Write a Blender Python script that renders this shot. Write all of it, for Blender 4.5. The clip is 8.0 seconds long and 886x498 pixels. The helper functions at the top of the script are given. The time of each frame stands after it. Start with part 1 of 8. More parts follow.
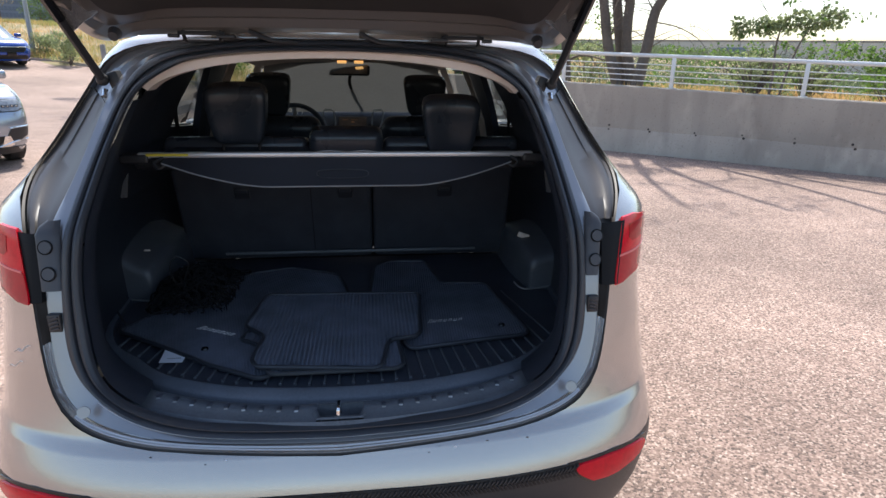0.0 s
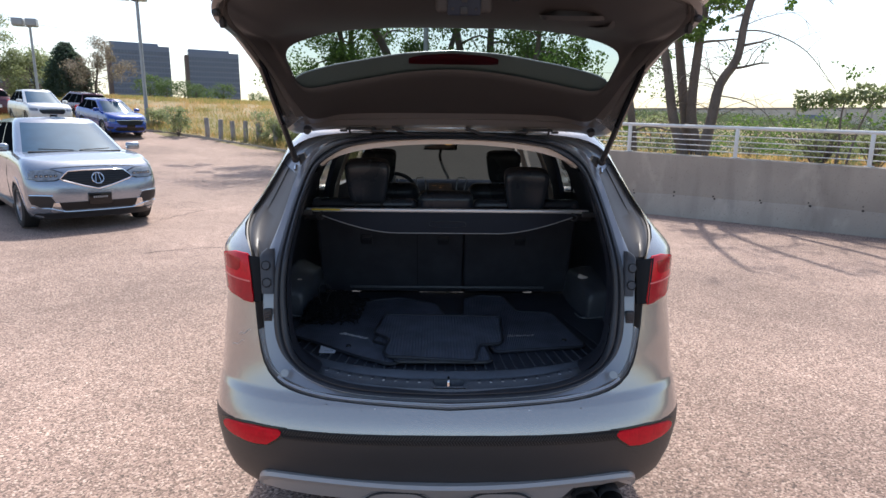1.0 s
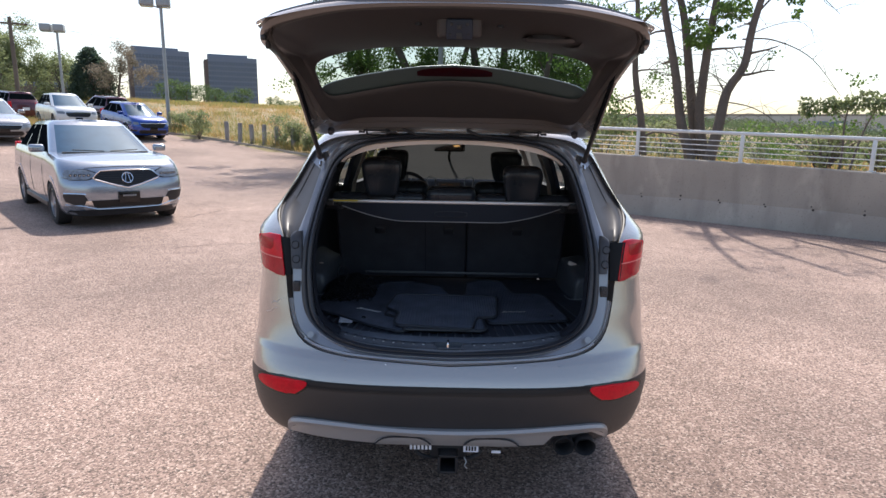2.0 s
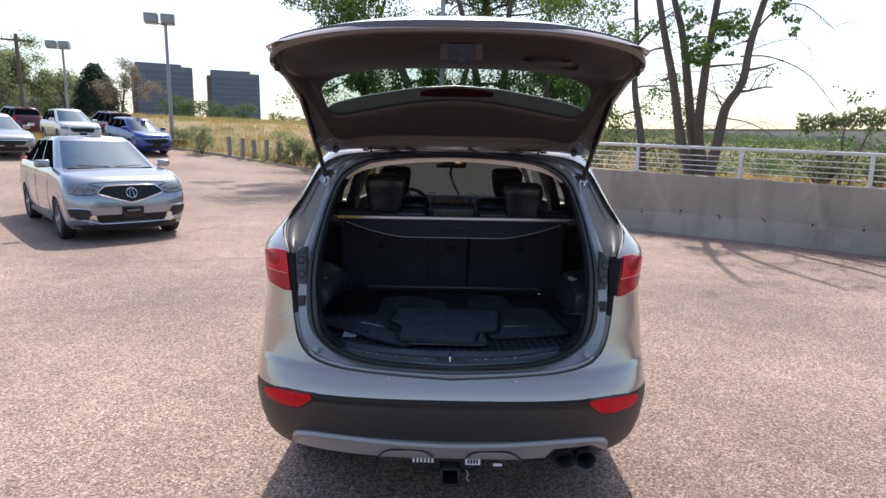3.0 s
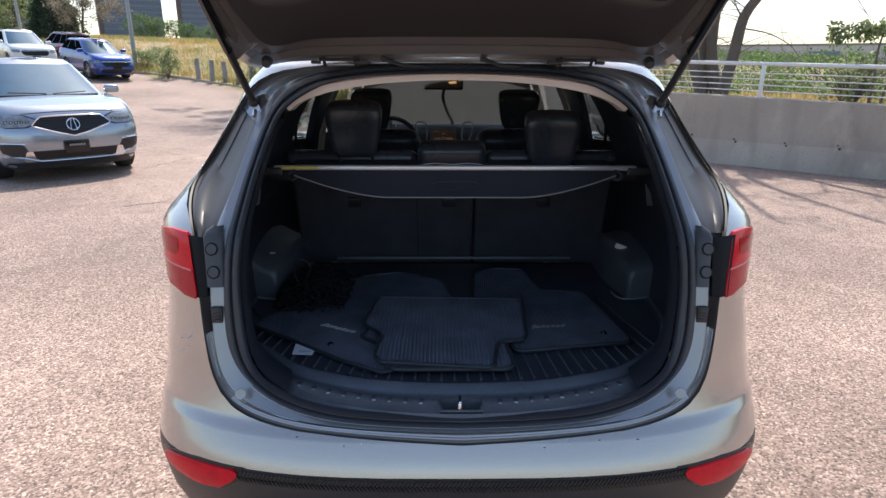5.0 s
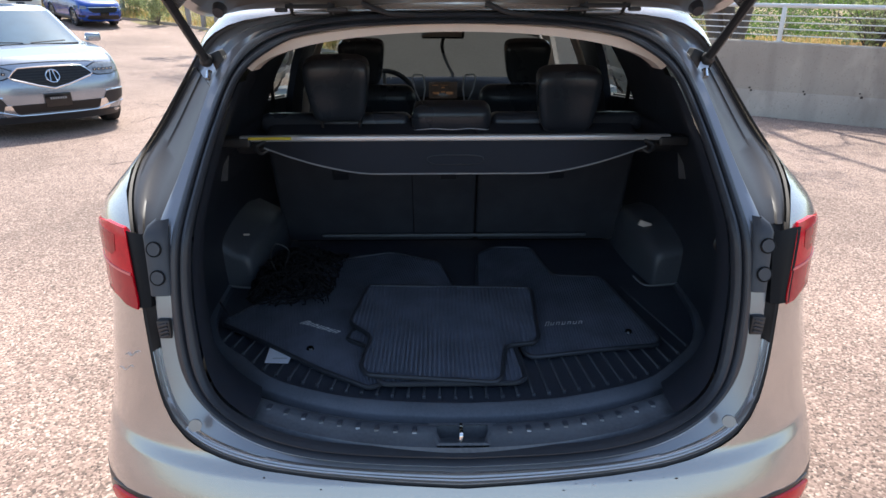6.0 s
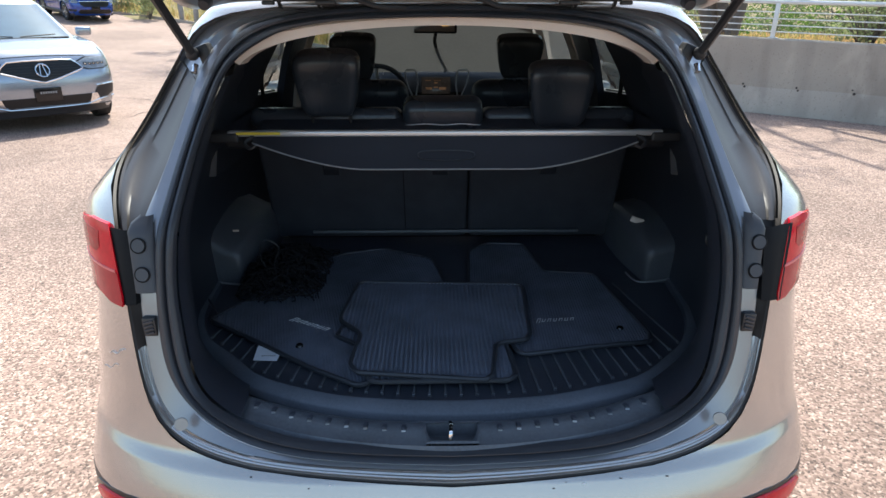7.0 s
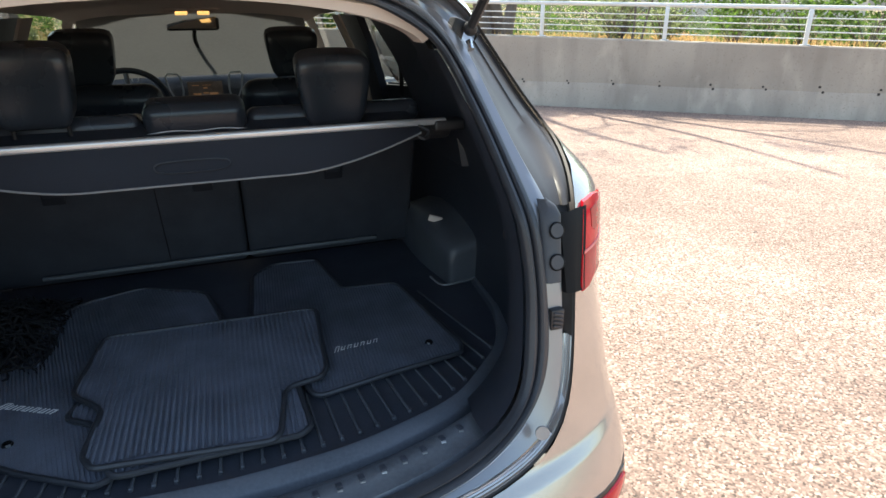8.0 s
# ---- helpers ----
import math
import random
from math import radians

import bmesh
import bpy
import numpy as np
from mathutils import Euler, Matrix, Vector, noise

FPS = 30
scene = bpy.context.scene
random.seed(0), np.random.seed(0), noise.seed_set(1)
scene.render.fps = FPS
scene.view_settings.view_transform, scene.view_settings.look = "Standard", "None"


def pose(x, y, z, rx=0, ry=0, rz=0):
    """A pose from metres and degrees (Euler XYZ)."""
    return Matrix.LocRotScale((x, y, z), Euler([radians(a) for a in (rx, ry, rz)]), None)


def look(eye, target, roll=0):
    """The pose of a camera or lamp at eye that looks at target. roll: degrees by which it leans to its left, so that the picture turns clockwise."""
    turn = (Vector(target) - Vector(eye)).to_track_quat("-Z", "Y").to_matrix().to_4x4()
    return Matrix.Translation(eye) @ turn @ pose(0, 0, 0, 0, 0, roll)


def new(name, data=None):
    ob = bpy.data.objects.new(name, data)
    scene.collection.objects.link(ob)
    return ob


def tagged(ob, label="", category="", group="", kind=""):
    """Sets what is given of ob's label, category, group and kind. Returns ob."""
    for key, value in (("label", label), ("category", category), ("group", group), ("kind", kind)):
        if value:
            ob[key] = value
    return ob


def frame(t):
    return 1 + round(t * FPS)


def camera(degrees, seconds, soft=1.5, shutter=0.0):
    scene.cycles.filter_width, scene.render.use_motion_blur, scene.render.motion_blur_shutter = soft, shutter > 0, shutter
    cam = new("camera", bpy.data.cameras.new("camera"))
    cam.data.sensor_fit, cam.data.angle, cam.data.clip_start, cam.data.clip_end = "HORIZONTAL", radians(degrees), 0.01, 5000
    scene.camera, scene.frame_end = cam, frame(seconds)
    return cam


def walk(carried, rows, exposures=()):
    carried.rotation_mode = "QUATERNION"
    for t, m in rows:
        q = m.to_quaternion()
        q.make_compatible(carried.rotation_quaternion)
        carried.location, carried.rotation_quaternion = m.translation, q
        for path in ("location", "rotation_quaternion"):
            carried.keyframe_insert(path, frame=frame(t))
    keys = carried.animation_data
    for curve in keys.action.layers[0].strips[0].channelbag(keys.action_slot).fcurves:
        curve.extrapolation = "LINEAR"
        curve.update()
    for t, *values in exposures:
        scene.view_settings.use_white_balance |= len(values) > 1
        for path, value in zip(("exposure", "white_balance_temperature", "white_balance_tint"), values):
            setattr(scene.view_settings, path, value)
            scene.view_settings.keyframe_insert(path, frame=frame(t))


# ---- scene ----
cam = camera(73.4, 8.0)
PATH = [
    (0, (0.084, -1.194, 1.691), (0.328, 0.694, 1.076), 0.9),
    (0.5, (-0.009, -1.579, 1.74), (0.032, 0.366, 1.277), 1.0),
    (1, (-0.053, -1.898, 1.763), (-0.029, 0.06, 1.354), 0.6),
    (1.5, (0.0, -2.179, 1.748), (-0.014, -0.222, 1.337), 0.9),
    (3, (-0.007, -2.363, 1.769), (-0.035, -0.393, 1.422), 0.9),
    (3.5, (-0.005, -2.356, 1.764), (-0.014, -0.39, 1.401), 1.4),
    (4, (-0.001, -2.166, 1.719), (-0.01, -0.208, 1.313), 1.4),
    (4.5, (-0.065, -1.69, 1.734), (-0.06, 0.247, 1.233), 0.6),
    (4.7, (-0.068, -1.52, 1.727), (-0.054, 0.407, 1.191), 0.4),
    (5.8, (-0.049, -0.98, 1.739), (-0.036, 0.881, 1.008), -0.2),
    (6, (-0.05, -0.967, 1.739), (-0.038, 0.887, 0.988), -0.2),
    (6.5, (-0.044, -0.958, 1.74), (-0.025, 0.892, 0.981), 0.0),
    (7, (-0.038, -0.953, 1.734), (-0.008, 0.895, 0.971), 0.0),
    (7.5, (0.0, -0.922, 1.695), (0.177, 0.914, 0.923), -0.1),
    (7.7, (0.049, -0.863, 1.683), (0.369, 0.958, 0.92), -0.5),
    (7.8, (0.067, -0.822, 1.67), (0.481, 0.984, 0.916), -0.5),
    (7.9, (0.082, -0.773, 1.656), (0.595, 1.01, 0.908), -0.5),
    (8, (0.097, -0.717, 1.656), (0.715, 1.033, 0.91), -0.5),
]
EXPOSURE = [(0.0, 0.9, 6500, 9), (0.5, 0.7, 6500, 10), (1.0, 0.65, 6550, 11), (3.0, 0.55, 6600, 12), (4.0, 0.55, 6600, 12), (4.7, 0.68, 6550, 10), (5.8, 1.02, 6500, 8), (6.6, 1.08, 6520, 6), (7.0, 1.12, 6550, 4), (7.5, 1.3, 6600, 2), (8.0, 1.58, 7050, 3)]
walk(cam, [(t, look(eye, target, roll)) for t, eye, target, roll in PATH], EXPOSURE)

# ---- light ----
SUN_AZ, SUN_EL = 0.0, 54.0          # degrees from +y towards +x, and above the horizon
world = bpy.data.worlds.new("sky")
scene.world = world
world.use_nodes = True
wn = world.node_tree.nodes
wn.clear()
sky = wn.new("ShaderNodeTexSky")
sky.sky_type, sky.sun_disc = "NISHITA", False
sky.sun_elevation, sky.sun_rotation = radians(SUN_EL), radians(SUN_AZ)
sky.dust_density, sky.air_density, sky.ozone_density = 1.8, 1.05, 1.5
bg, out = wn.new("ShaderNodeBackground"), wn.new("ShaderNodeOutputWorld")
bg.inputs["Strength"].default_value = 0.15
haze = wn.new("ShaderNodeHueSaturation")       # a milky, hazy sky
haze.inputs["Saturation"].default_value = 0.97
world.node_tree.links.new(sky.outputs[0], haze.inputs["Color"])
world.node_tree.links.new(haze.outputs[0], bg.inputs[0])
world.node_tree.links.new(bg.outputs[0], out.inputs[0])
sun = new("sun", bpy.data.lights.new("sun", "SUN"))
sun.data.energy, sun.data.angle, sun.data.color = 3.2, radians(0.6), (1.0, 0.96, 0.91)
sa, se = radians(SUN_AZ), radians(SUN_EL)
sun.matrix_world = look((0, 0, 30), (-30 * math.sin(sa) * math.cos(se), -30 * math.cos(sa) * math.cos(se), 30 - 30 * math.sin(se)))


# ---- materials ----
def material(name, color, rough=0.5, metal=0.0, var=0.12, scale=4.0, fine=60.0, bump=0.0, bump_scale=200.0, coat=0.0, color2=None, spec=0.5, trans=0.0, emit=0.0, per_object=0.0, alpha=1.0, thin=0.0):
    """A procedural surface: a base colour varied at two scales, with fine relief."""
    m = bpy.data.materials.new(name)
    m.use_nodes = True
    t = m.node_tree
    n, l = t.nodes, t.links
    b = n["Principled BSDF"]
    b.inputs["Roughness"].default_value, b.inputs["Metallic"].default_value = rough, metal
    b.inputs["Coat Weight"].default_value, b.inputs["Coat Roughness"].default_value = coat, 0.04
    b.inputs["Specular IOR Level"].default_value = spec
    b.inputs["Transmission Weight"].default_value = trans
    b.inputs["Alpha"].default_value = alpha
    tc = n.new("ShaderNodeTexCoord")
    c1 = (*color, 1)
    c2 = (*(color2 or tuple(c * (1 - var) for c in color)), 1)
    c0 = (*tuple(min(1, c * (1 + var * 0.7)) for c in color), 1)
    na, nb = n.new("ShaderNodeTexNoise"), n.new("ShaderNodeTexNoise")
    na.inputs["Scale"].default_value, nb.inputs["Scale"].default_value = scale, fine
    na.inputs["Detail"].default_value, nb.inputs["Detail"].default_value = 5, 3
    for x in (na, nb):
        l.new(tc.outputs["Object"], x.inputs["Vector"])
    m1, m2 = n.new("ShaderNodeMix"), n.new("ShaderNodeMix")
    m1.data_type = m2.data_type = "RGBA"
    ra, rb = n.new("ShaderNodeMapRange"), n.new("ShaderNodeMapRange")
    ra.inputs[1].default_value, ra.inputs[2].default_value = 0.35, 0.68
    rb.inputs[1].default_value, rb.inputs[2].default_value = 0.35, 0.7
    l.new(na.outputs["Fac"], ra.inputs[0]), l.new(nb.outputs["Fac"], rb.inputs[0])
    rb.inputs[4].default_value = 0.5
    m1.inputs[6].default_value, m1.inputs[7].default_value = c1, c2
    l.new(ra.outputs[0], m1.inputs[0]), l.new(rb.outputs[0], m2.inputs[0])
    l.new(m1.outputs[2], m2.inputs[6])
    m2.inputs[7].default_value = c0
    last = m2.outputs[2]
    if per_object:
        oi, hs, mr = n.new("ShaderNodeObjectInfo"), n.new("ShaderNodeHueSaturation"), n.new("ShaderNodeMapRange")
        mr.inputs[3].default_value, mr.inputs[4].default_value = 1 - per_object, 1 + per_object
        l.new(oi.outputs["Random"], mr.inputs[0]), l.new(mr.outputs[0], hs.inputs["Value"]), l.new(last, hs.inputs["Color"])
        last = hs.outputs[0]
    l.new(last, b.inputs["Base Color"])
    rr = n.new("ShaderNodeMapRange")
    rr.inputs[3].default_value, rr.inputs[4].default_value = max(0.0, rough * 0.85), min(1.0, rough * 1.15)
    l.new(na.outputs["Fac"], rr.inputs[0]), l.new(rr.outputs[0], b.inputs["Roughness"])
    if bump:
        bt, bn = n.new("ShaderNodeBump"), n.new("ShaderNodeTexNoise")
        bn.inputs["Scale"].default_value, bn.inputs["Detail"].default_value = bump_scale, 4
        bt.inputs["Strength"].default_value, bt.inputs["Distance"].default_value = bump, 0.005
        l.new(tc.outputs["Object"], bn.inputs["Vector"]), l.new(bn.outputs["Fac"], bt.inputs["Height"]), l.new(bt.outputs[0], b.inputs["Normal"])
    if thin:
        tl, mx = n.new("ShaderNodeBsdfTranslucent"), n.new("ShaderNodeMixShader")
        br = n.new("ShaderNodeHueSaturation")
        br.inputs["Value"].default_value, br.inputs["Saturation"].default_value = 1.9, 1.1
        l.new(last, br.inputs["Color"]), l.new(br.outputs[0], tl.inputs[0])
        mx.inputs[0].default_value = thin
        l.new(b.outputs[0], mx.inputs[1]), l.new(tl.outputs[0], mx.inputs[2]), l.new(mx.outputs[0], n["Material Output"].inputs[0])
    if emit:
        l.new(last, b.inputs["Emission Color"])
        b.inputs["Emission Strength"].default_value = emit
    return m


def asphalt_material():
    """Pinkish chip-seal: pale and rusty stone chips in a grey binder, with broad stains and worn patches."""
    m = bpy.data.materials.new("chip_seal_asphalt")
    m.use_nodes = True
    n, l = m.node_tree.nodes, m.node_tree.links
    b = n["Principled BSDF"]
    b.inputs["Roughness"].default_value = 0.82
    b.inputs["Specular IOR Level"].default_value = 0.35
    tc = n.new("ShaderNodeTexCoord")
    vo = n.new("ShaderNodeTexVoronoi")
    vo.inputs["Scale"].default_value = 98
    l.new(tc.outputs["Object"], vo.inputs["Vector"])
    sep = n.new("ShaderNodeSeparateColor")
    l.new(vo.outputs["Color"], sep.inputs[0])
    chips = n.new("ShaderNodeValToRGB")
    e = chips.color_ramp.elements
    e[0].position, e[0].color = 0.0, (0.105, 0.078, 0.064, 1)
    e[1].position, e[1].color = 1.0, (0.60, 0.465, 0.382, 1)
    for p, c in ((0.25, (0.225, 0.155, 0.124, 1)), (0.62, (0.345, 0.238, 0.190, 1)), (0.86, (0.450, 0.322, 0.258, 1))):
        x = e.new(p)
        x.color = c
    l.new(sep.outputs[0], chips.inputs[0])
    big, mid = n.new("ShaderNodeTexNoise"), n.new("ShaderNodeTexNoise")
    big.inputs["Scale"].default_value, big.inputs["Detail"].default_value = 0.35, 6
    mid.inputs["Scale"].default_value, mid.inputs["Detail"].default_value = 3.5, 5
    l.new(tc.outputs["Object"], big.inputs["Vector"]), l.new(tc.outputs["Object"], mid.inputs["Vector"])
    r1, r2 = n.new("ShaderNodeMapRange"), n.new("ShaderNodeMapRange")
    r1.inputs[1].default_value, r1.inputs[2].default_value, r1.inputs[3].default_value, r1.inputs[4].default_value = 0.3, 0.7, 0.72, 1.24
    r2.inputs[1].default_value, r2.inputs[2].default_value, r2.inputs[3].default_value, r2.inputs[4].default_value = 0.3, 0.7, 0.88, 1.10
    l.new(big.outputs["Fac"], r1.inputs[0]), l.new(mid.outputs["Fac"], r2.inputs[0])
    mul = n.new("ShaderNodeMath")
    mul.operation = "MULTIPLY"
    l.new(r1.outputs[0], mul.inputs[0]), l.new(r2.outputs[0], mul.inputs[1])
    hs = n.new("ShaderNodeHueSaturation")
    l.new(chips.outputs[0], hs.inputs["Color"]), l.new(mul.outputs[0], hs.inputs["Value"])
    l.new(hs.outputs[0], b.inputs["Base Color"])
    bt = n.new("ShaderNodeBump")
    bt.inputs["Strength"].default_value, bt.inputs["Distance"].default_value = 0.55, 0.006
    l.new(vo.outputs["Distance"], bt.inputs["Height"])
    bt.invert = True
    l.new(bt.outputs[0], b.inputs["Normal"])
    return m


def glass_material(name, tint, rough=0.0):
    """Thin glass: see-through with a tint, and a gloss that grows at a slant."""
    m = bpy.data.materials.new(name)
    m.use_nodes = True
    n, l = m.node_tree.nodes, m.node_tree.links
    n.clear()
    o, mix, tr, gl, fr = (n.new("ShaderNode" + k) for k in ("OutputMaterial", "MixShader", "BsdfTransparent", "BsdfGlossy", "LayerWeight"))
    tr.inputs[0].default_value = (*tint, 1)
    gl.inputs["Roughness"].default_value = rough
    fr.inputs[0].default_value = 0.5
    pw, mr = n.new("ShaderNodeMath"), n.new("ShaderNodeMapRange")
    pw.operation = "POWER"
    pw.inputs[1].default_value = 4.0
    mr.inputs[3].default_value, mr.inputs[4].default_value = 0.045, 0.75
    l.new(fr.outputs["Facing"], pw.inputs[0]), l.new(pw.outputs[0], mr.inputs[0])
    l.new(mr.outputs[0], mix.inputs[0]), l.new(tr.outputs[0], mix.inputs[1]), l.new(gl.outputs[0], mix.inputs[2]), l.new(mix.outputs[0], o.inputs[0])
    return m


def concrete_material(name, pale, dark):
    """Cast concrete: broad stains, streaks that run down the face, and small pits."""
    m = bpy.data.materials.new(name)
    m.use_nodes = True
    n, l = m.node_tree.nodes, m.node_tree.links
    b = n["Principled BSDF"]
    b.inputs["Roughness"].default_value, b.inputs["Specular IOR Level"].default_value = 0.88, 0.3
    tc = n.new("ShaderNodeTexCoord")
    def noise_at(scale, detail, stretch=(1, 1, 1), lo=0.35, hi=0.65):
        mp, nz, mr = n.new("ShaderNodeMapping"), n.new("ShaderNodeTexNoise"), n.new("ShaderNodeMapRange")
        mp.inputs["Scale"].default_value = stretch
        nz.inputs["Scale"].default_value, nz.inputs["Detail"].default_value = scale, detail
        mr.inputs[1].default_value, mr.inputs[2].default_value = lo, hi
        l.new(tc.outputs["Object"], mp.inputs[0]), l.new(mp.outputs[0], nz.inputs["Vector"]), l.new(nz.outputs["Fac"], mr.inputs[0])
        return mr.outputs[0]
    def mixed_colour(fac, a, c, amount):
        mx, mu = n.new("ShaderNodeMix"), n.new("ShaderNodeMath")
        mx.data_type, mu.operation = "RGBA", "MULTIPLY"
        mu.inputs[1].default_value = amount
        l.new(fac, mu.inputs[0]), l.new(mu.outputs[0], mx.inputs[0])
        if isinstance(a, tuple):
            mx.inputs[6].default_value = (*a, 1)
        else:
            l.new(a, mx.inputs[6])
        mx.inputs[7].default_value = (*c, 1)
        return mx.outputs[2]
    col = mixed_colour(noise_at(0.7, 6), pale, dark, 0.85)
    col = mixed_colour(noise_at(2.2, 5, (1, 1, 0.13), 0.50, 0.72), col, tuple(0.62 * c for c in dark), 0.55)
    col = mixed_colour(noise_at(3.1, 4, (1, 1, 0.5), 0.56, 0.70), col, tuple(min(1, 1.25 * c) for c in pale), 0.45)
    col = mixed_colour(noise_at(38, 3, (1, 1, 1), 0.60, 0.75), col, tuple(0.5 * c for c in dark), 0.5)
    l.new(col, b.inputs["Base Color"])
    bt, bn = n.new("ShaderNodeBump"), n.new("ShaderNodeTexNoise")
    bn.inputs["Scale"].default_value, bn.inputs["Detail"].default_value = 55, 5
    bt.inputs["Strength"].default_value, bt.inputs["Distance"].default_value = 0.4, 0.006
    l.new(tc.outputs["Object"], bn.inputs["Vector"]), l.new(bn.outputs["Fac"], bt.inputs["Height"]), l.new(bt.outputs[0], b.inputs["Normal"])
    return m


M = {}
M["asphalt"] = asphalt_material()
M["paint"] = material("mineral_grey_metallic_paint", (0.46, 0.422, 0.388), 0.24, 0.72, 0.04, 2.0, 900, coat=1.0)
M["paint_inner"] = material("grey_paint_inner_flange", (0.280, 0.284, 0.300), 0.30, 0.55, 0.05, 3.0, 400, coat=0.6)
# body paint of the recess, its shade put into a darker colour
M["channel"] = material("shade_toned_rain_channel", (0.052, 0.044, 0.039), 0.50, 0.0, 0.15, 5.0, 200, spec=0.25)
M["shut_gap"] = material("unlit_black_lamp_housing", (0.006, 0.006, 0.007), 0.55, 0.0, 0.2, 9.0, 120, spec=0.2)
# body paint again, darkened for the shaded pillar jamb
M["jamb"] = material("shade_toned_pillar_jamb", (0.056, 0.049, 0.045), 0.45, 0.0, 0.12, 5.0, 200, coat=0.08)
M["paint_flat"] = material("grey_brown_inner_paint", (0.150, 0.134, 0.124), 0.32, 0.35, 0.06, 3.0, 300, coat=0.5)
M["latch_blue"] = material("blue_black_latch_plate", (0.016, 0.023, 0.038), 0.35, 0.0, 0.2, 30.0, 150, spec=0.3)
M["spoiler_grey"] = material("grey_spoiler_paint", (0.30, 0.31, 0.32), 0.5, 0.0, 0.06, 3.0, 300, spec=0.25)
M["cord"] = material("black_elastic_cord", (0.014, 0.014, 0.016), 0.9, 0.0, 0.2, 40.0, 300, spec=0.15)
M["concrete_foot"] = concrete_material("pale_grey_concrete_foot", (0.47, 0.41, 0.345), (0.36, 0.31, 0.26))
M["cladding"] = material("dark_grey_textured_plastic", (0.035, 0.034, 0.035), 0.45, 0.0, 0.15, 3.0, 300, bump=0.15, bump_scale=600)
M["black"] = material("black_plastic", (0.022, 0.022, 0.024), 0.5, 0.0, 0.15, 5.0, 200, bump=0.12, bump_scale=500)
M["gloss_black"] = material("gloss_black_plastic", (0.010, 0.010, 0.011), 0.12, 0.0, 0.1, 4.0, 100)
M["rubber"] = material("black_rubber", (0.036, 0.039, 0.047), 0.40, 0.0, 0.2, 6.0, 80, bump=0.12)
M["wheel_box"] = material("scuffed_satin_plastic", (0.075, 0.082, 0.096), 0.34, 0.0, 0.25, 6.0, 200, bump=0.15, bump_scale=600)
M["dash_top"] = material("grey_soft_dashboard", (0.060, 0.066, 0.080), 0.5, 0.0, 0.15, 5.0, 200, bump=0.12, bump_scale=600)
M["trim"] = material("charcoal_interior_plastic", (0.028, 0.032, 0.043), 0.40, 0.0, 0.22, 3.0, 200, bump=0.15, bump_scale=700, spec=0.4)
M["sill"] = material("dusty_slate_plastic", (0.112, 0.121, 0.138), 0.36, 0.0, 0.35, 7.0, 120, bump=0.25, bump_scale=500)
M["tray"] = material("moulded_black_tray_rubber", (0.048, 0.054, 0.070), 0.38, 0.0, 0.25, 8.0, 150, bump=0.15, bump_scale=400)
# tray rubber in paler copies: light caught by rim and ribs, put in colour
M["tray_rim"] = material("highlight_toned_tray_rim", (0.135, 0.150, 0.176), 0.36, 0.0, 0.25, 8.0, 150, bump=0.15, bump_scale=400)
M["tray_rib"] = material("highlight_toned_tray_rib", (0.085, 0.092, 0.105), 0.36, 0.0, 0.35, 12.0, 150, bump=0.15, bump_scale=400)
M["lamp_plate"] = material("slate_lamp_plate_plastic", (0.050, 0.051, 0.058), 0.42, 0.0, 0.12, 6.0, 200, bump=0.1, bump_scale=500)
M["gate_trim"] = material("warm_grey_tailgate_lining", (0.036, 0.032, 0.031), 0.5, 0.0, 0.1, 3.0, 200, bump=0.1, bump_scale=500)
M["carpet"] = material("black_carpet", (0.036, 0.040, 0.053), 0.95, 0.0, 0.3, 8.0, 400, bump=0.6, bump_scale=500)
M["mat"] = material("black_ribbed_mat", (0.146, 0.164, 0.210), 0.75, 0.0, 0.4, 9.0, 300, bump=0.5, bump_scale=450)
M["leather"] = material("black_leather", (0.042, 0.048, 0.060), 0.28, 0.0, 0.15, 5.0, 120, bump=0.08, bump_scale=160)
M["flap"] = material("black_cover_vinyl", (0.020, 0.022, 0.030), 0.5, 0.0, 0.15, 6.0, 200, bump=0.1, bump_scale=500, spec=0.4)
M["map_glow"] = material("warm_map_lamp_lens", (0.9, 0.50, 0.18), 0.4, 0.0, 0.3, 30.0, 90, emit=0.5)
M["cloth"] = material("beige_headliner_cloth", (0.72, 0.635, 0.565), 0.9, 0.0, 0.06, 4.0, 300, bump=0.2, bump_scale=500)
M["silver"] = material("satin_silver", (0.60, 0.60, 0.61), 0.30, 0.55, 0.06, 6.0, 200)
M["trim_silver"] = material("painted_silver_trim", (0.52, 0.53, 0.55), 0.42, 0.15, 0.06, 6.0, 200)
M["skid"] = material("silver_plastic_skid_plate", (0.42, 0.40, 0.39), 0.42, 0.35, 0.06, 4.0, 300)
M["chrome"] = material("chrome", (0.80, 0.80, 0.80), 0.08, 1.0, 0.03, 6.0, 100)
M["steel"] = material("dark_painted_steel", (0.030, 0.030, 0.032), 0.5, 0.3, 0.25, 9.0, 120, bump=0.3)
M["red_lens"] = material("red_lamp_lens", (0.66, 0.004, 0.018), 0.14, 0.0, 0.22, 26.0, 90, spec=0.25)
M["red_dull"] = material("dull_red_lower_lens", (0.44, 0.010, 0.020), 0.16, 0.0, 0.2, 30.0, 90, spec=0.3)
M["red_deep"] = material("deep_red_lamp_chamber", (0.40, 0.003, 0.010), 0.14, 0.0, 0.3, 40.0, 120, spec=0.25)
M["red_dark"] = material("dark_red_lamp_lens", (0.085, 0.004, 0.007), 0.3, 0.0, 0.10, 9.0, 60, spec=0.25)
M["pink_band"] = material("pale_red_lamp_band", (0.75, 0.16, 0.16), 0.2, 0.0, 0.05, 9.0, 60)
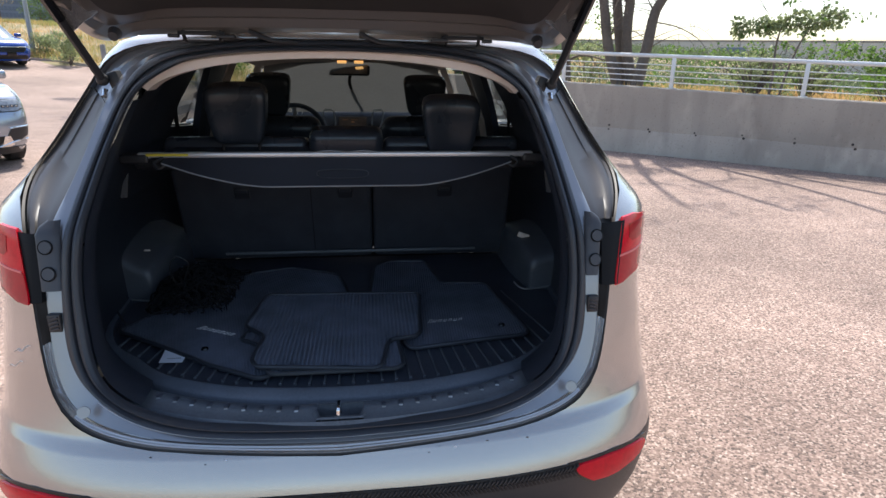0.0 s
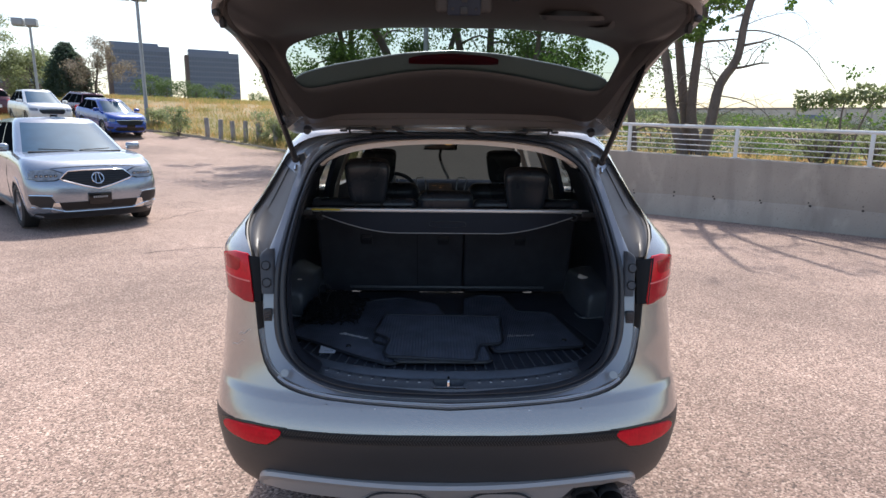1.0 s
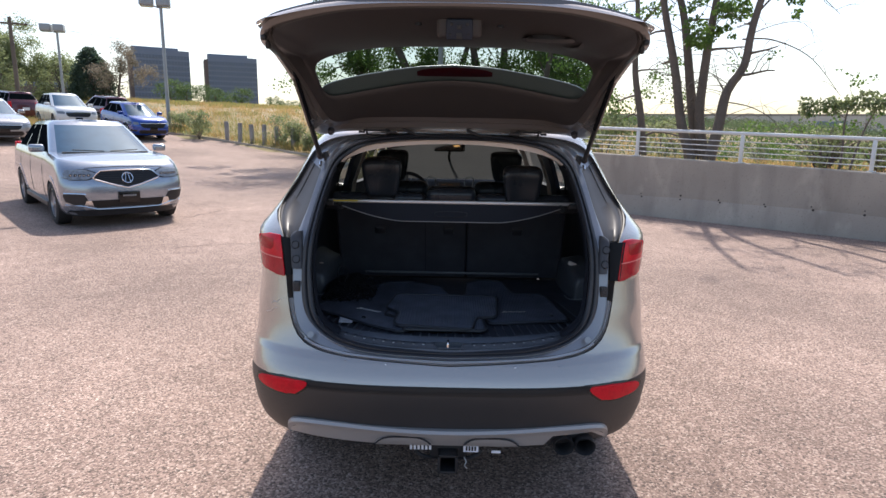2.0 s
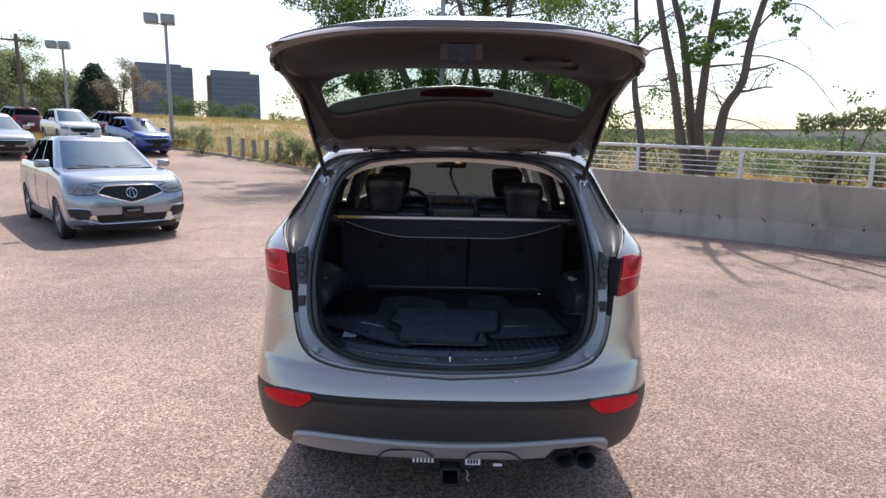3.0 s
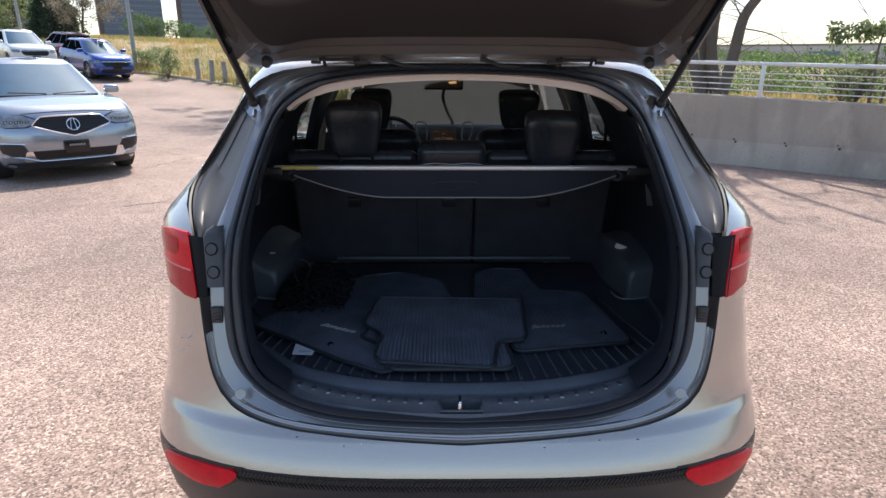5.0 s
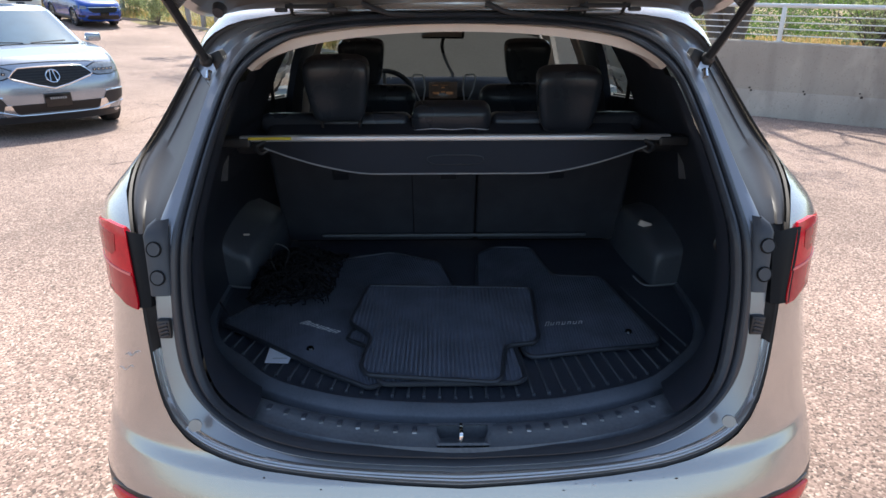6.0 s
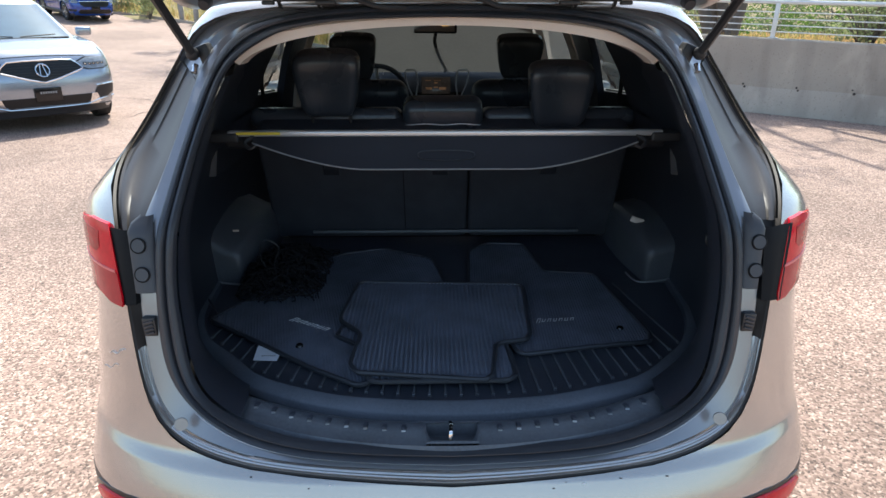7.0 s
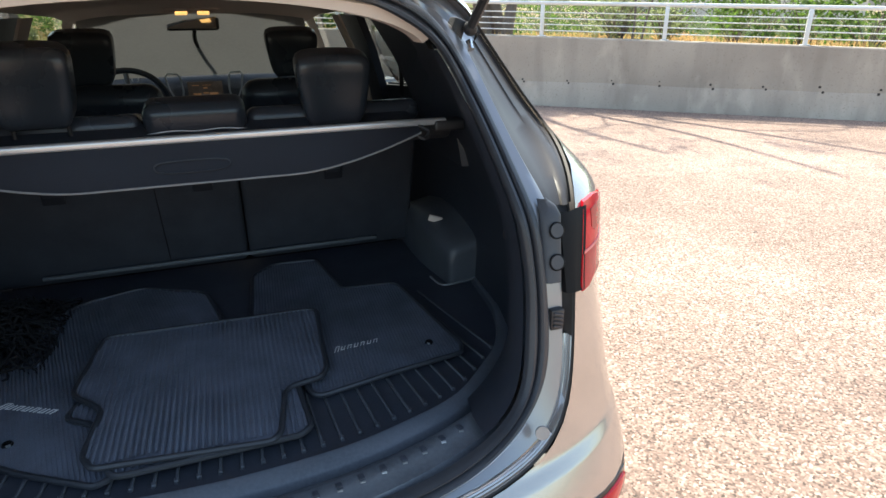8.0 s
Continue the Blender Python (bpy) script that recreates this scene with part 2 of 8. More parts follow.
M["white_paper"] = material("white_paper", (0.78, 0.80, 0.86), 0.7, 0.0, 0.05, 20.0, 200)
M["yellow"] = material("yellow_sticker", (0.62, 0.50, 0.04), 0.5, 0.0, 0.05)
M["print_white"] = material("pale_grey_embroidery", (0.72, 0.72, 0.74), 0.6, 0.0, 0.05)
M["tire"] = material("tyre_rubber", (0.022, 0.022, 0.023), 0.75, 0.0, 0.2, 6.0, 100, bump=0.2, bump_scale=80)
M["alloy"] = material("silver_alloy", (0.50, 0.50, 0.51), 0.3, 0.9, 0.05)
M["glass_clear"] = glass_material("clear_glass", (0.50, 0.54, 0.52))
M["glass_rear"] = glass_material("faintly_green_rear_glass", (0.50, 0.57, 0.55))
M["glass_tint"] = glass_material("tinted_glass", (0.28, 0.315, 0.30))
M["glass_dark"] = material("dark_car_glass", (0.006, 0.008, 0.010), 0.06, 0.0, 0.2, 1.0, 10, spec=0.0)
# blue base colour imitates the sky mirrored in the windscreen
M["glass_front"] = material("windscreen_glass", (0.030, 0.075, 0.125), 0.07, 0.0, 0.3, 1.2, 4, spec=1.0)
M["glass_front"].node_tree.nodes["Principled BSDF"].inputs["Specular Tint"].default_value = (0.50, 0.78, 1.0, 1)   # blue sky reflection put into the tint
M["leaf_dry"] = material("brownish_dry_leaves", (0.165, 0.140, 0.110), 0.7, 0.0, 0.4, 0.8, 7, color2=(0.105, 0.10, 0.07), thin=0.45)
M["concrete"] = concrete_material("weathered_concrete", (0.44, 0.38, 0.315), (0.32, 0.275, 0.23))
M["concrete_pale"] = material("pale_concrete", (0.50, 0.42, 0.34), 0.85, 0.0, 0.2, 1.2, 30, bump=0.3, bump_scale=70)
M["rail"] = material("white_painted_rail", (0.72, 0.72, 0.70), 0.4, 0.1, 0.08, 5.0, 120)
M["galv"] = material("galvanised_grey_steel", (0.34, 0.35, 0.36), 0.45, 0.5, 0.1, 3.0, 40)
M["soil"] = material("dry_grass_ground", (0.33, 0.235, 0.12), 0.95, 0.0, 0.3, 0.12, 6, bump=0.8, bump_scale=8, color2=(0.17, 0.16, 0.065))
M["grass_dry"] = material("dry_grass_blades", (0.40, 0.262, 0.135), 0.8, 0.0, 0.3, 0.25, 3, color2=(0.25, 0.21, 0.09), thin=0.45)
M["grass_green"] = material("green_grass_blades", (0.15, 0.16, 0.06), 0.8, 0.0, 0.35, 0.3, 3, color2=(0.25, 0.22, 0.09), thin=0.45)
M["leaf"] = material("green_leaves", (0.085, 0.135, 0.036), 0.55, 0.0, 0.45, 1.2, 9, color2=(0.050, 0.088, 0.025), thin=0.5)
M["leaf_pale"] = material("grey_green_leaves", (0.20, 0.225, 0.12), 0.6, 0.0, 0.4, 0.8, 7, color2=(0.13, 0.155, 0.07), thin=0.45)
M["leaf_far"] = material("dull_green_far_leaves", (0.072, 0.108, 0.045), 0.7, 0.0, 0.4, 0.6, 5, thin=0.45)
M["needles"] = material("dark_evergreen_needles", (0.062, 0.092, 0.062), 0.7, 0.0, 0.4, 1.0, 8, thin=0.45)
M["bark"] = material("grey_brown_bark", (0.155, 0.125, 0.105), 0.9, 0.0, 0.3, 2.5, 25, bump=0.9, bump_scale=30)
M["post_wood"] = material("weathered_grey_timber", (0.33, 0.30, 0.28), 0.85, 0.0, 0.3, 3.0, 30, bump=0.5, bump_scale=40)
M["tower"] = material("dark_office_cladding", (0.16, 0.19, 0.26), 0.4, 0.1, 0.1, 0.03, 0.4)
M["tower_side"] = material("brown_office_cladding", (0.13, 0.095, 0.085), 0.6, 0.0, 0.1, 0.03, 0.4)
M["tower_glass"] = material("dark_office_glass", (0.12, 0.15, 0.21), 0.25, 0.0, 0.2, 0.05, 0.5)
M["hall_wall"] = material("pale_hall_panels", (0.60, 0.55, 0.50), 0.8, 0.0, 0.08, 0.05, 0.5, per_object=0.06)
M["hall_edge"] = material("brown_roof_edge", (0.33, 0.28, 0.25), 0.7, 0.0, 0.1, 0.1, 1.0)
M["mesa"] = material("far_hazy_ridge", (0.36, 0.34, 0.33), 0.95, 0.0, 0.15, 0.004, 0.03)
M["woods"] = material("far_woods", (0.062, 0.088, 0.045), 0.9, 0.0, 0.5, 0.02, 0.3, color2=(0.10, 0.12, 0.07), thin=0.45)
M["car_silver"] = material("silver_car_paint", (0.335, 0.375, 0.432), 0.22, 0.72, 0.03, 2.0, 600, coat=1.0)
M["car_blue"] = material("blue_car_paint", (0.007, 0.062, 0.34), 0.22, 0.2, 0.05, 2.0, 600, coat=1.0)
M["car_white"] = material("white_car_paint", (0.70, 0.71, 0.71), 0.25, 0.0, 0.03, 2.0, 600, coat=1.0)
M["car_maroon"] = material("maroon_car_paint", (0.10, 0.016, 0.024), 0.25, 0.3, 0.05, 2.0, 600, coat=1.0)
M["car_grey"] = material("grey_car_paint", (0.36, 0.37, 0.39), 0.28, 0.6, 0.03, 2.0, 600, coat=1.0)
M["lamp_glass"] = material("headlamp_glass", (0.27, 0.30, 0.33), 0.10, 0.2, 0.6, 22.0, 90, spec=0.6)
M["mesh_black"] = material("black_grille_mesh", (0.012, 0.012, 0.013), 0.4, 0.2, 0.2, 20.0, 200, bump=0.5, bump_scale=120)
M["sunshade"] = material("grey_sunshade", (0.27, 0.27, 0.262), 0.7, 0.0, 0.10, 3.0, 60, thin=0.055)
M["screen"] = material("lit_dash_screen", (0.20, 0.105, 0.055), 0.2, 0.0, 0.9, 14.0, 50, emit=0.16, color2=(0.012, 0.010, 0.012))
M["screen_back"] = material("dim_dash_screen", (0.045, 0.036, 0.032), 0.15, 0.0, 0.5, 30.0, 80, emit=0.12)
M["stain"] = material("dark_crack_filler", (0.055, 0.045, 0.042), 0.9, 0.0, 0.2, 9.0, 60)


# ---- helpers of this scene ----
def mesh_of(name, bm, mat, smooth=40):
    bmesh.ops.recalc_face_normals(bm, faces=bm.faces)
    me = bpy.data.meshes.new(name)
    bm.to_mesh(me)
    bm.free()
    me.materials.append(M[mat])
    if smooth:
        for p in me.polygons:
            p.use_smooth = True
        me.set_sharp_from_angle(angle=radians(smooth))
    return me


def part(name, bm, mat, parent=None, label="", smooth=40):
    ob = new(name, mesh_of(name, bm, mat, smooth))
    if parent is not None:
        ob.parent = parent
    return tagged(ob, label)


def thing(name, label, category, at=None, group="", kind=""):
    ob = new(name)
    ob.empty_display_size = 0.1
    if at is not None:
        ob.matrix_world = at
    return tagged(ob, label, category, group, kind)


def box(size, at=(0, 0, 0), bevel=0.0, turn=None, bm=None, seg=2):
    """A box of that size about its middle, with its edges rounded."""
    own = bmesh.new()
    bmesh.ops.create_cube(own, size=1)
    bmesh.ops.scale(own, vec=size, verts=own.verts)
    if bevel:
        bmesh.ops.bevel(own, geom=own.edges[:], offset=bevel, segments=seg, affect="EDGES", profile=0.5)
    m = Matrix.Translation(at) @ (turn or Matrix())
    bmesh.ops.transform(own, matrix=m, verts=own.verts)
    return join(bm, own)


def rounded(size, at, bevel, turn=None):
    return box(size, at, bevel, turn, seg=4)


def join(bm, own):
    if bm is None:
        return own
    me = bpy.data.meshes.new("tmp")
    own.to_mesh(me)
    own.free()
    bm.from_mesh(me)
    bpy.data.meshes.remove(me)
    return bm


def tube(points, radii, bm=None, sides=8, closed=False, cap=True):
    """A round tube through the points."""
    bm = bm or bmesh.new()
    pts = [Vector(p) for p in points]
    if not hasattr(radii, "__len__"):
        radii = [radii] * len(pts)
    rings, n = [], len(pts)
    side = None
    for i, p in enumerate(pts):
        a = pts[(i - 1) % n] if (i or closed) else pts[0]
        b = pts[(i + 1) % n] if (i < n - 1 or closed) else pts[-1]
        d = (b - a).normalized()
        if side is None or abs(side.dot(d)) > 0.98:
            side = d.orthogonal().normalized()
        side = (side - d * side.dot(d)).normalized()
        up = d.cross(side)
        rings.append([bm.verts.new(p + radii[i] * (math.cos(k * math.tau / sides) * side + math.sin(k * math.tau / sides) * up)) for k in range(sides)])
    for i in range(n if closed else n - 1):
        ra, rb = rings[i], rings[(i + 1) % n]
        for k in range(sides):
            bm.faces.new((ra[k], ra[(k + 1) % sides], rb[(k + 1) % sides], rb[k]))
    if cap and not closed:
        bm.faces.new(rings[0][::-1]), bm.faces.new(rings[-1])
    return bm


def loft(rows, bm=None, closed=False, keep=None):
    """A skin over rows of points, all of one length. keep(i, j): whether that face is wanted."""
    bm = bm or bmesh.new()
    vs = [[bm.verts.new(p) for p in r] for r in rows]
    n = len(rows[0])
    for i in range(len(rows) - 1):
        for j in range(n if closed else n - 1):
            if keep and not keep(i, j):
                continue
            q = (vs[i][j], vs[i][(j + 1) % n], vs[i + 1][(j + 1) % n], vs[i + 1][j])
            bm.faces.new(q)
    return bm


def weld(bm, d=0.0006):
    bmesh.ops.remove_doubles(bm, verts=bm.verts, dist=d)
    return bm


def solid(outline, lift, bm=None, bevel=0.0):
    """A plate: an outline of points in space, thickened by the vector lift."""
    own = bmesh.new()
    lo = [own.verts.new(p) for p in outline]
    f = own.faces.new(lo)
    r = bmesh.ops.extrude_face_region(own, geom=[f])
    bmesh.ops.translate(own, vec=lift, verts=[v for v in r["geom"] if isinstance(v, bmesh.types.BMVert)])
    if bevel:
        bmesh.ops.bevel(own, geom=own.edges[:], offset=bevel, segments=2, affect="EDGES")
    return join(bm, own)


def smooth_line(points, n, closed=False):
    """Points along a smooth curve through the given ones."""
    p = [Vector(q) for q in points]
    k = len(p)
    res = []
    spans = k if closed else k - 1
    for i in range(n if closed else n + 1):
        f = i / n * spans
        a = min(int(f), spans - 1)
        t = f - a
        if closed:
            p0, p1, p2, p3 = p[(a - 1) % k], p[a], p[(a + 1) % k], p[(a + 2) % k]
        else:
            p0, p1, p2, p3 = p[max(a - 1, 0)], p[a], p[a + 1], p[min(a + 2, k - 1)]
        res.append(0.5 * ((2 * p1) + (p2 - p0) * t + (2 * p0 - 5 * p1 + 4 * p2 - p3) * t * t + (3 * p1 - p0 - 3 * p2 + p3) * t ** 3))
    return res


def bars(parent, mat, at, size, n, name="lettering"):
    """Unreadable writing: n small plain bars in a row along x, lying in the plane of at."""
    bm = bmesh.new()
    for k in range(n):
        w = size[0] / n * 0.62
        box((w, size[1], 0.002), ((k + 0.5) / n * size[0] - size[0] / 2, 0, 0), bm=bm)
    bmesh.ops.transform(bm, matrix=at, verts=bm.verts)
    return part(name, bm, mat, parent)


# ---- the lie of the land: u runs along the wall to the left, s across it ----
WU, WS = Vector((-0.756, 0.655)), Vector((0.655, 0.756))
WALL_S = 10.62


def uv_of(x, y):
    return WU.x * x + WU.y * y, WS.x * x + WS.y * y


def xy_of(u, s):
    return WU.x * u + WS.x * s, WU.y * u + WS.y * s


def lot_height(u):
    if u < 9:
        return 0.0
    if u < 28:
        return 0.0036 * (u - 9) ** 2
    return 1.30 + 0.045 * (min(u, 75) - 28)


LOT_U = (-60, 9, 14, 20.8, 25.7, 28.1, 31, 34, 38, 42)
LOT_S = (WALL_S, WALL_S, 13.5, 14.3, 13.1, 11.5, 9.0, 6.0, 0.0, -20)


def lot_edge(u):
    return float(np.interp(u, LOT_U, LOT_S))


def land_height(x, y):
    u, s = uv_of(x, y)
    z = lot_height(u)
    if s > WALL_S + 0.2:
        k = min(1, max(0, (17 - u) / 8))
        back = 1.0 - 0.042 * max(0, s - 14) + 0.03 * u * (u < 0)
        z += k * max(-3.0, back)
    if u > 12:
        near = max(0.0, s - lot_edge(min(u, 42)))
        z += 1.15 * (1 - math.exp(-near / 10)) * min(1, (u - 12) / 8) * min(1, max(0, (s - 10) / 9))
    return z


def ground():
    bm = bmesh.new()
    us = sorted({*np.linspace(-60, 80, 71), 9, 17, 23, 28, -3000, -1200, -500, -200, -100, 110, 200, 500, 1200, 3000})
    ss = sorted({*np.linspace(-60, 9, 24), WALL_S + 0.1, WALL_S + 0.22, *np.linspace(11, 60, 30), -3000, -1200, -500, -200, -100, 80, 120, 200, 500, 1200, 3000})
    rows = []
    for u in us:
        row = []
        for s in ss:
            x, y = xy_of(u, s)
            z = land_height(x, y)
            inside = s <= lot_edge(u) + 0.1 and u <= 42
            row.append((x, y, z - 0.06 if inside else z + 0.10 * (s > lot_edge(u) + 0.5 and u > 9)))
        rows.append(row)
    tagged(part("ground", loft(rows, bm), "soil", None, "", 60), "rough ground of dry yellow and green grass", "ground", kind="structure")
    bm = bmesh.new()
    us = sorted({*np.linspace(-60, 0, 25), *np.linspace(0, 42, 85), 14, 20.8, 25.7, 28.1})
    rows = [[(*xy_of(u, s), lot_height(u)) for s in np.linspace(-60, lot_edge(u), 40)] for u in us]
    tagged(part("pavement", loft(rows, bm), "asphalt", None, "", 60), "pinkish chip-seal asphalt of a parking lot", "pavement", kind="structure")
    # kerb of cast lengths
    kerb = thing("kerb", "low pale concrete kerb round the parking lot", "kerb", kind="structure")
    us = list(np.arange(10.0, 36, 1.0))
    for a, b in zip(us, us[1:]):
        pa, pb = Vector((*xy_of(a, lot_edge(a)), lot_height(a))), Vector((*xy_of(b, lot_edge(b)), lot_height(b)))
        d = pb - pa
        side = Vector((-d.y, d.x, 0)).normalized() * 0.09
        pb = pa + d * 0.992
        rows = [[p + o for o in (-side * 3.2 - Vector((0, 0, 0.05)), -side * 3.1 + Vector((0, 0, 0.012)), -side * 0.4 + Vector((0, 0, 0.095)), side * 0.8 + Vector((0, 0, 0.105)), side + Vector((0, 0, -0.05)))] for p in (pa, pb)]
        part("kerbstone", loft(rows), "concrete_pale", kerb)


ground()


def cracks():
    random.seed(4)
    spots = [((-4.9, 10.3), (-6.6, 11.4)), ((-4.0, 6.0), (-1.7, 7.2)), ((-5.2, 9.0), (-4.4, 11.6))]
    for a, b in spots:
        a, b = Vector(a), Vector(b)
        d = b - a
        side = Vector((-d.y, d.x)).normalized()
        pts = []
        off = 0
        for k in range(18):
            off += random.uniform(-0.09, 0.09)
            pts.append((a + d * k / 17 + side * off, random.uniform(0.004, 0.014)))
        rows = []
        for p, w in pts:
            z = lot_height(uv_of(*p)[0]) + 0.004
            q, r = p + side * w, p - side * w
            rows.append([(q.x, q.y, z), (r.x, r.y, z)])
        tagged(part("asphalt_crack", loft(rows), "stain"), "thin dark crack in the pinkish asphalt", "crack", kind="structure")


cracks()


# ---- retaining wall with rail ----
def wall_top(u):
    return 1.155 + 0.0265 * u if u > -12 else 0.837


def retaining_wall():
    w = thing("wall_east", "weathered grey-brown concrete retaining wall with a battered foot", "wall", kind="structure")
    edges = [-26, -12.0, 10.0]
    for a, b in zip(edges, edges[1:]):
        rows, foot = [], []
        for u in np.linspace(a + 0.002, b - 0.002, 90):
            top = wall_top(u)
            prof = ((0.045 + 0.004 * math.sin(u * 3), 0.42 + 0.012 * math.sin(u * 0.8) + 0.008 * math.sin(u * 2.7)), (0.055, top - 0.02), (0.075, top), (0.29, top), (0.30, -0.1))
            rows.append([(*xy_of(u, WALL_S + d), z) for d, z in prof])
            foot.append([(*xy_of(u, WALL_S + d), z) for d, z in ((-0.02, -0.1), (-0.02, 0.06), prof[0])])
        part("wall_panel", loft(rows), "concrete", w, "", 25)
        part("wall_foot", loft(foot), "concrete_foot", w, "paler battered foot of the wall", 25)
    # tie holes cast in the face, two by two
    bm = bmesh.new()
    for u in np.arange(-9.8, 7, 0.80):
        for z in (0.475, 0.415):
            x, y = xy_of(u + random.uniform(-0.03, 0.03), WALL_S + 0.043)
            own = bmesh.new()
            r = random.uniform(0.010, 0.022)
            bmesh.ops.create_cone(own, cap_ends=True, segments=10, radius1=r, radius2=r, depth=0.012)
            m = Matrix.Translation((x, y, z + random.uniform(-0.02, 0.02))) @ Vector((WS.x, WS.y, 0)).to_track_quat("Z", "Y").to_matrix().to_4x4()
            bmesh.ops.transform(own, matrix=m, verts=own.verts)
            join(bm, own)
    part("tie_holes", bm, "stain", w)
    rail = thing("railing", "white painted steel railing with five thin bars on the concrete wall", "railing")
    s = WALL_S + 0.17
    posts = [-8.56 + 2.10 * k for k in range(9)]
    for u in posts:
        x, y = xy_of(u, s)
        z = wall_top(u)
        ang = math.atan2(WU.y, WU.x)
        part("post", box((0.065, 0.055, 0.56), (x, y, z + 0.27), 0.006, Matrix.Rotation(ang, 4, "Z")), "rail", rail)
        part("base_plate", box((0.14, 0.12, 0.012), (x, y, z + 0.006), 0.003, Matrix.Rotation(ang, 4, "Z")), "rail", rail)
    a, b = posts[0] - 1.0, posts[-1] + 1.0
    for k, h in enumerate((0.10, 0.20, 0.30, 0.40, 0.555)):
        pts = [(*xy_of(u, s), wall_top(u) + h) for u in np.linspace(a, b, 12)]
        part("top_rail" if k == 4 else "bar", tube(pts, 0.034 if k == 4 else 0.009, sides=8), "rail", rail)


retaining_wall()


# ---- cars: rings of a rounded plan, stacked from the sill to the roof ----
def table(*pairs, lift=0.0):
    xs, ys = [p[0] + lift for p in pairs], [p[1] for p in pairs]
    return lambda v: float(np.interp(v, xs, ys))


def round_table(*pairs):
    """A table whose corners are cut and rounded, its ends kept."""
    pts = list(pairs)
    for _ in range(3):
        cut = [pts[0]]
        for (a, b), (c, d) in zip(pts, pts[1:]):
            cut += [(a * 0.75 + c * 0.25, b * 0.75 + d * 0.25), (a * 0.25 + c * 0.75, b * 0.25 + d * 0.75)]
        pts = cut + [pts[-1]]
    return table(*pts)


def half_ring(w, yr, yf, dr, df, nr, nf, xs=0.0, rear=16, side=40, front=12):
    """Half a car's plan from the rear middle (or from x = xs) round to the front middle."""
    pts = []
    t0 = math.asin(min(1.0, (max(xs, 0) / w) ** (nr / 2))) if xs > 0 else 0.0
    for k in range(rear):
        t = t0 + (math.pi / 2 - t0) * k / rear
        pts.append((w * math.sin(t) ** (2 / nr), yr + dr * (1 - max(0.0, math.cos(t)) ** (2 / nr))))
    for k in range(side + 1):
        pts.append((w, yr + dr + (yf - df - yr - dr) * k / side))
    for k in range(1, front + 1):
        t = math.pi / 2 * (1 - k / front)
        pts.append((w * math.sin(t) ** (2 / nf), yf - df * (1 - max(0.0, math.cos(t)) ** (2 / nf))))
    return pts


def mirror_join(bm_half):
    geom = bm_half.verts[:] + bm_half.edges[:] + bm_half.faces[:]
    r = bmesh.ops.duplicate(bm_half, geom=geom)
    vs = [v for v in r["geom"] if isinstance(v, bmesh.types.BMVert)]
    for v in vs:
        v.co.x = -v.co.x
    return weld(bm_half, 0.0008)


def wheel(parent, x, y, r=0.36, width=0.23, z0=0.0, spokes=5):
    """A tyre with a spoked alloy rim; x gives the side."""
    sgn = 1 if x > 0 else -1
    m = Matrix.Translation((x, y, z0 + r)) @ Matrix.Rotation(math.pi / 2 * sgn, 4, "Y")
    rows = []
    for k in range(36):
        a = k * math.tau / 36
        c, s = math.cos(a), math.sin(a)
        prof = ((r * 0.66, width * 0.40), (r * 0.72, width * 0.5), (r * 0.90, width * 0.5), (r * 0.985, width * 0.42), (r, width * 0.25), (r, -width * 0.25), (r * 0.985, -width * 0.42), (r * 0.90, -width * 0.5), (r * 0.66, -width * 0.45))
        rows.append([m @ Vector((c * q, s * q, h)) for q, h in prof])
    tyre = part("wheel", loft(rows + rows[:1]), "tire", parent)
    bm = bmesh.new()
    rows = []
    for k in range(36):
        a = k * math.tau / 36
        rows.append([m @ Vector((math.cos(a) * q, math.sin(a) * q, h)) for q, h in ((r * 0.68, width * 0.42), (r * 0.62, width * 0.44), (r * 0.60, width * 0.2), (r * 0.58, -width * 0.3))])
    loft(rows + rows[:1], bm)
    for k in range(spokes):
        a = k * math.tau / spokes
        for d in (-0.10, 0.10):
            box((r * 0.56, r * 0.075, 0.022), bm=bm, turn=m @ Matrix.Rotation(a + d, 4, "Z") @ Matrix.Translation((r * 0.34, 0, width * 0.34)))
    own = bmesh.new()
    bmesh.ops.create_cone(own, cap_ends=True, segments=20, radius1=r * 0.17, radius2=r * 0.13, depth=0.05)
    bmesh.ops.transform(own, matrix=m @ Matrix.Translation((0, 0, width * 0.33)), verts=own.verts)
    join(bm, own)
    part("rim", bm, "alloy", tyre, "silver alloy rim")
    own = bmesh.new()
    bmesh.ops.create_cone(own, cap_ends=True, segments=24, radius1=r * 0.60, radius2=r * 0.60, depth=0.02)
    bmesh.ops.transform(own, matrix=m @ Matrix.Translation((0, 0, -width * 0.12)), verts=own.verts)
    part("brake_disc", own, "steel", tyre)


def arch_lip(parent, x, y, r, w_of, mat="cladding", z0=0.0):
    """The lip of a wheel arch, following the car's side."""
    for sgn in (-1, 1):
        rows = []
        for k in range(19):
            a = math.pi * (k / 18 * 1.16 - 0.08)
            c, s = math.cos(a), math.sin(a)
            row = []
            for q, d in ((r - 0.012, -0.06), (r - 0.01, 0.012), (r + 0.055, 0.010), (r + 0.06, -0.02)):
                zz, yy = z0 + s * q + r * 0.86, y + c * q
                row.append((sgn * (w_of(zz) + d), yy, zz))
            rows.append(row)
        part("wheel_arch", loft(rows), mat, parent)


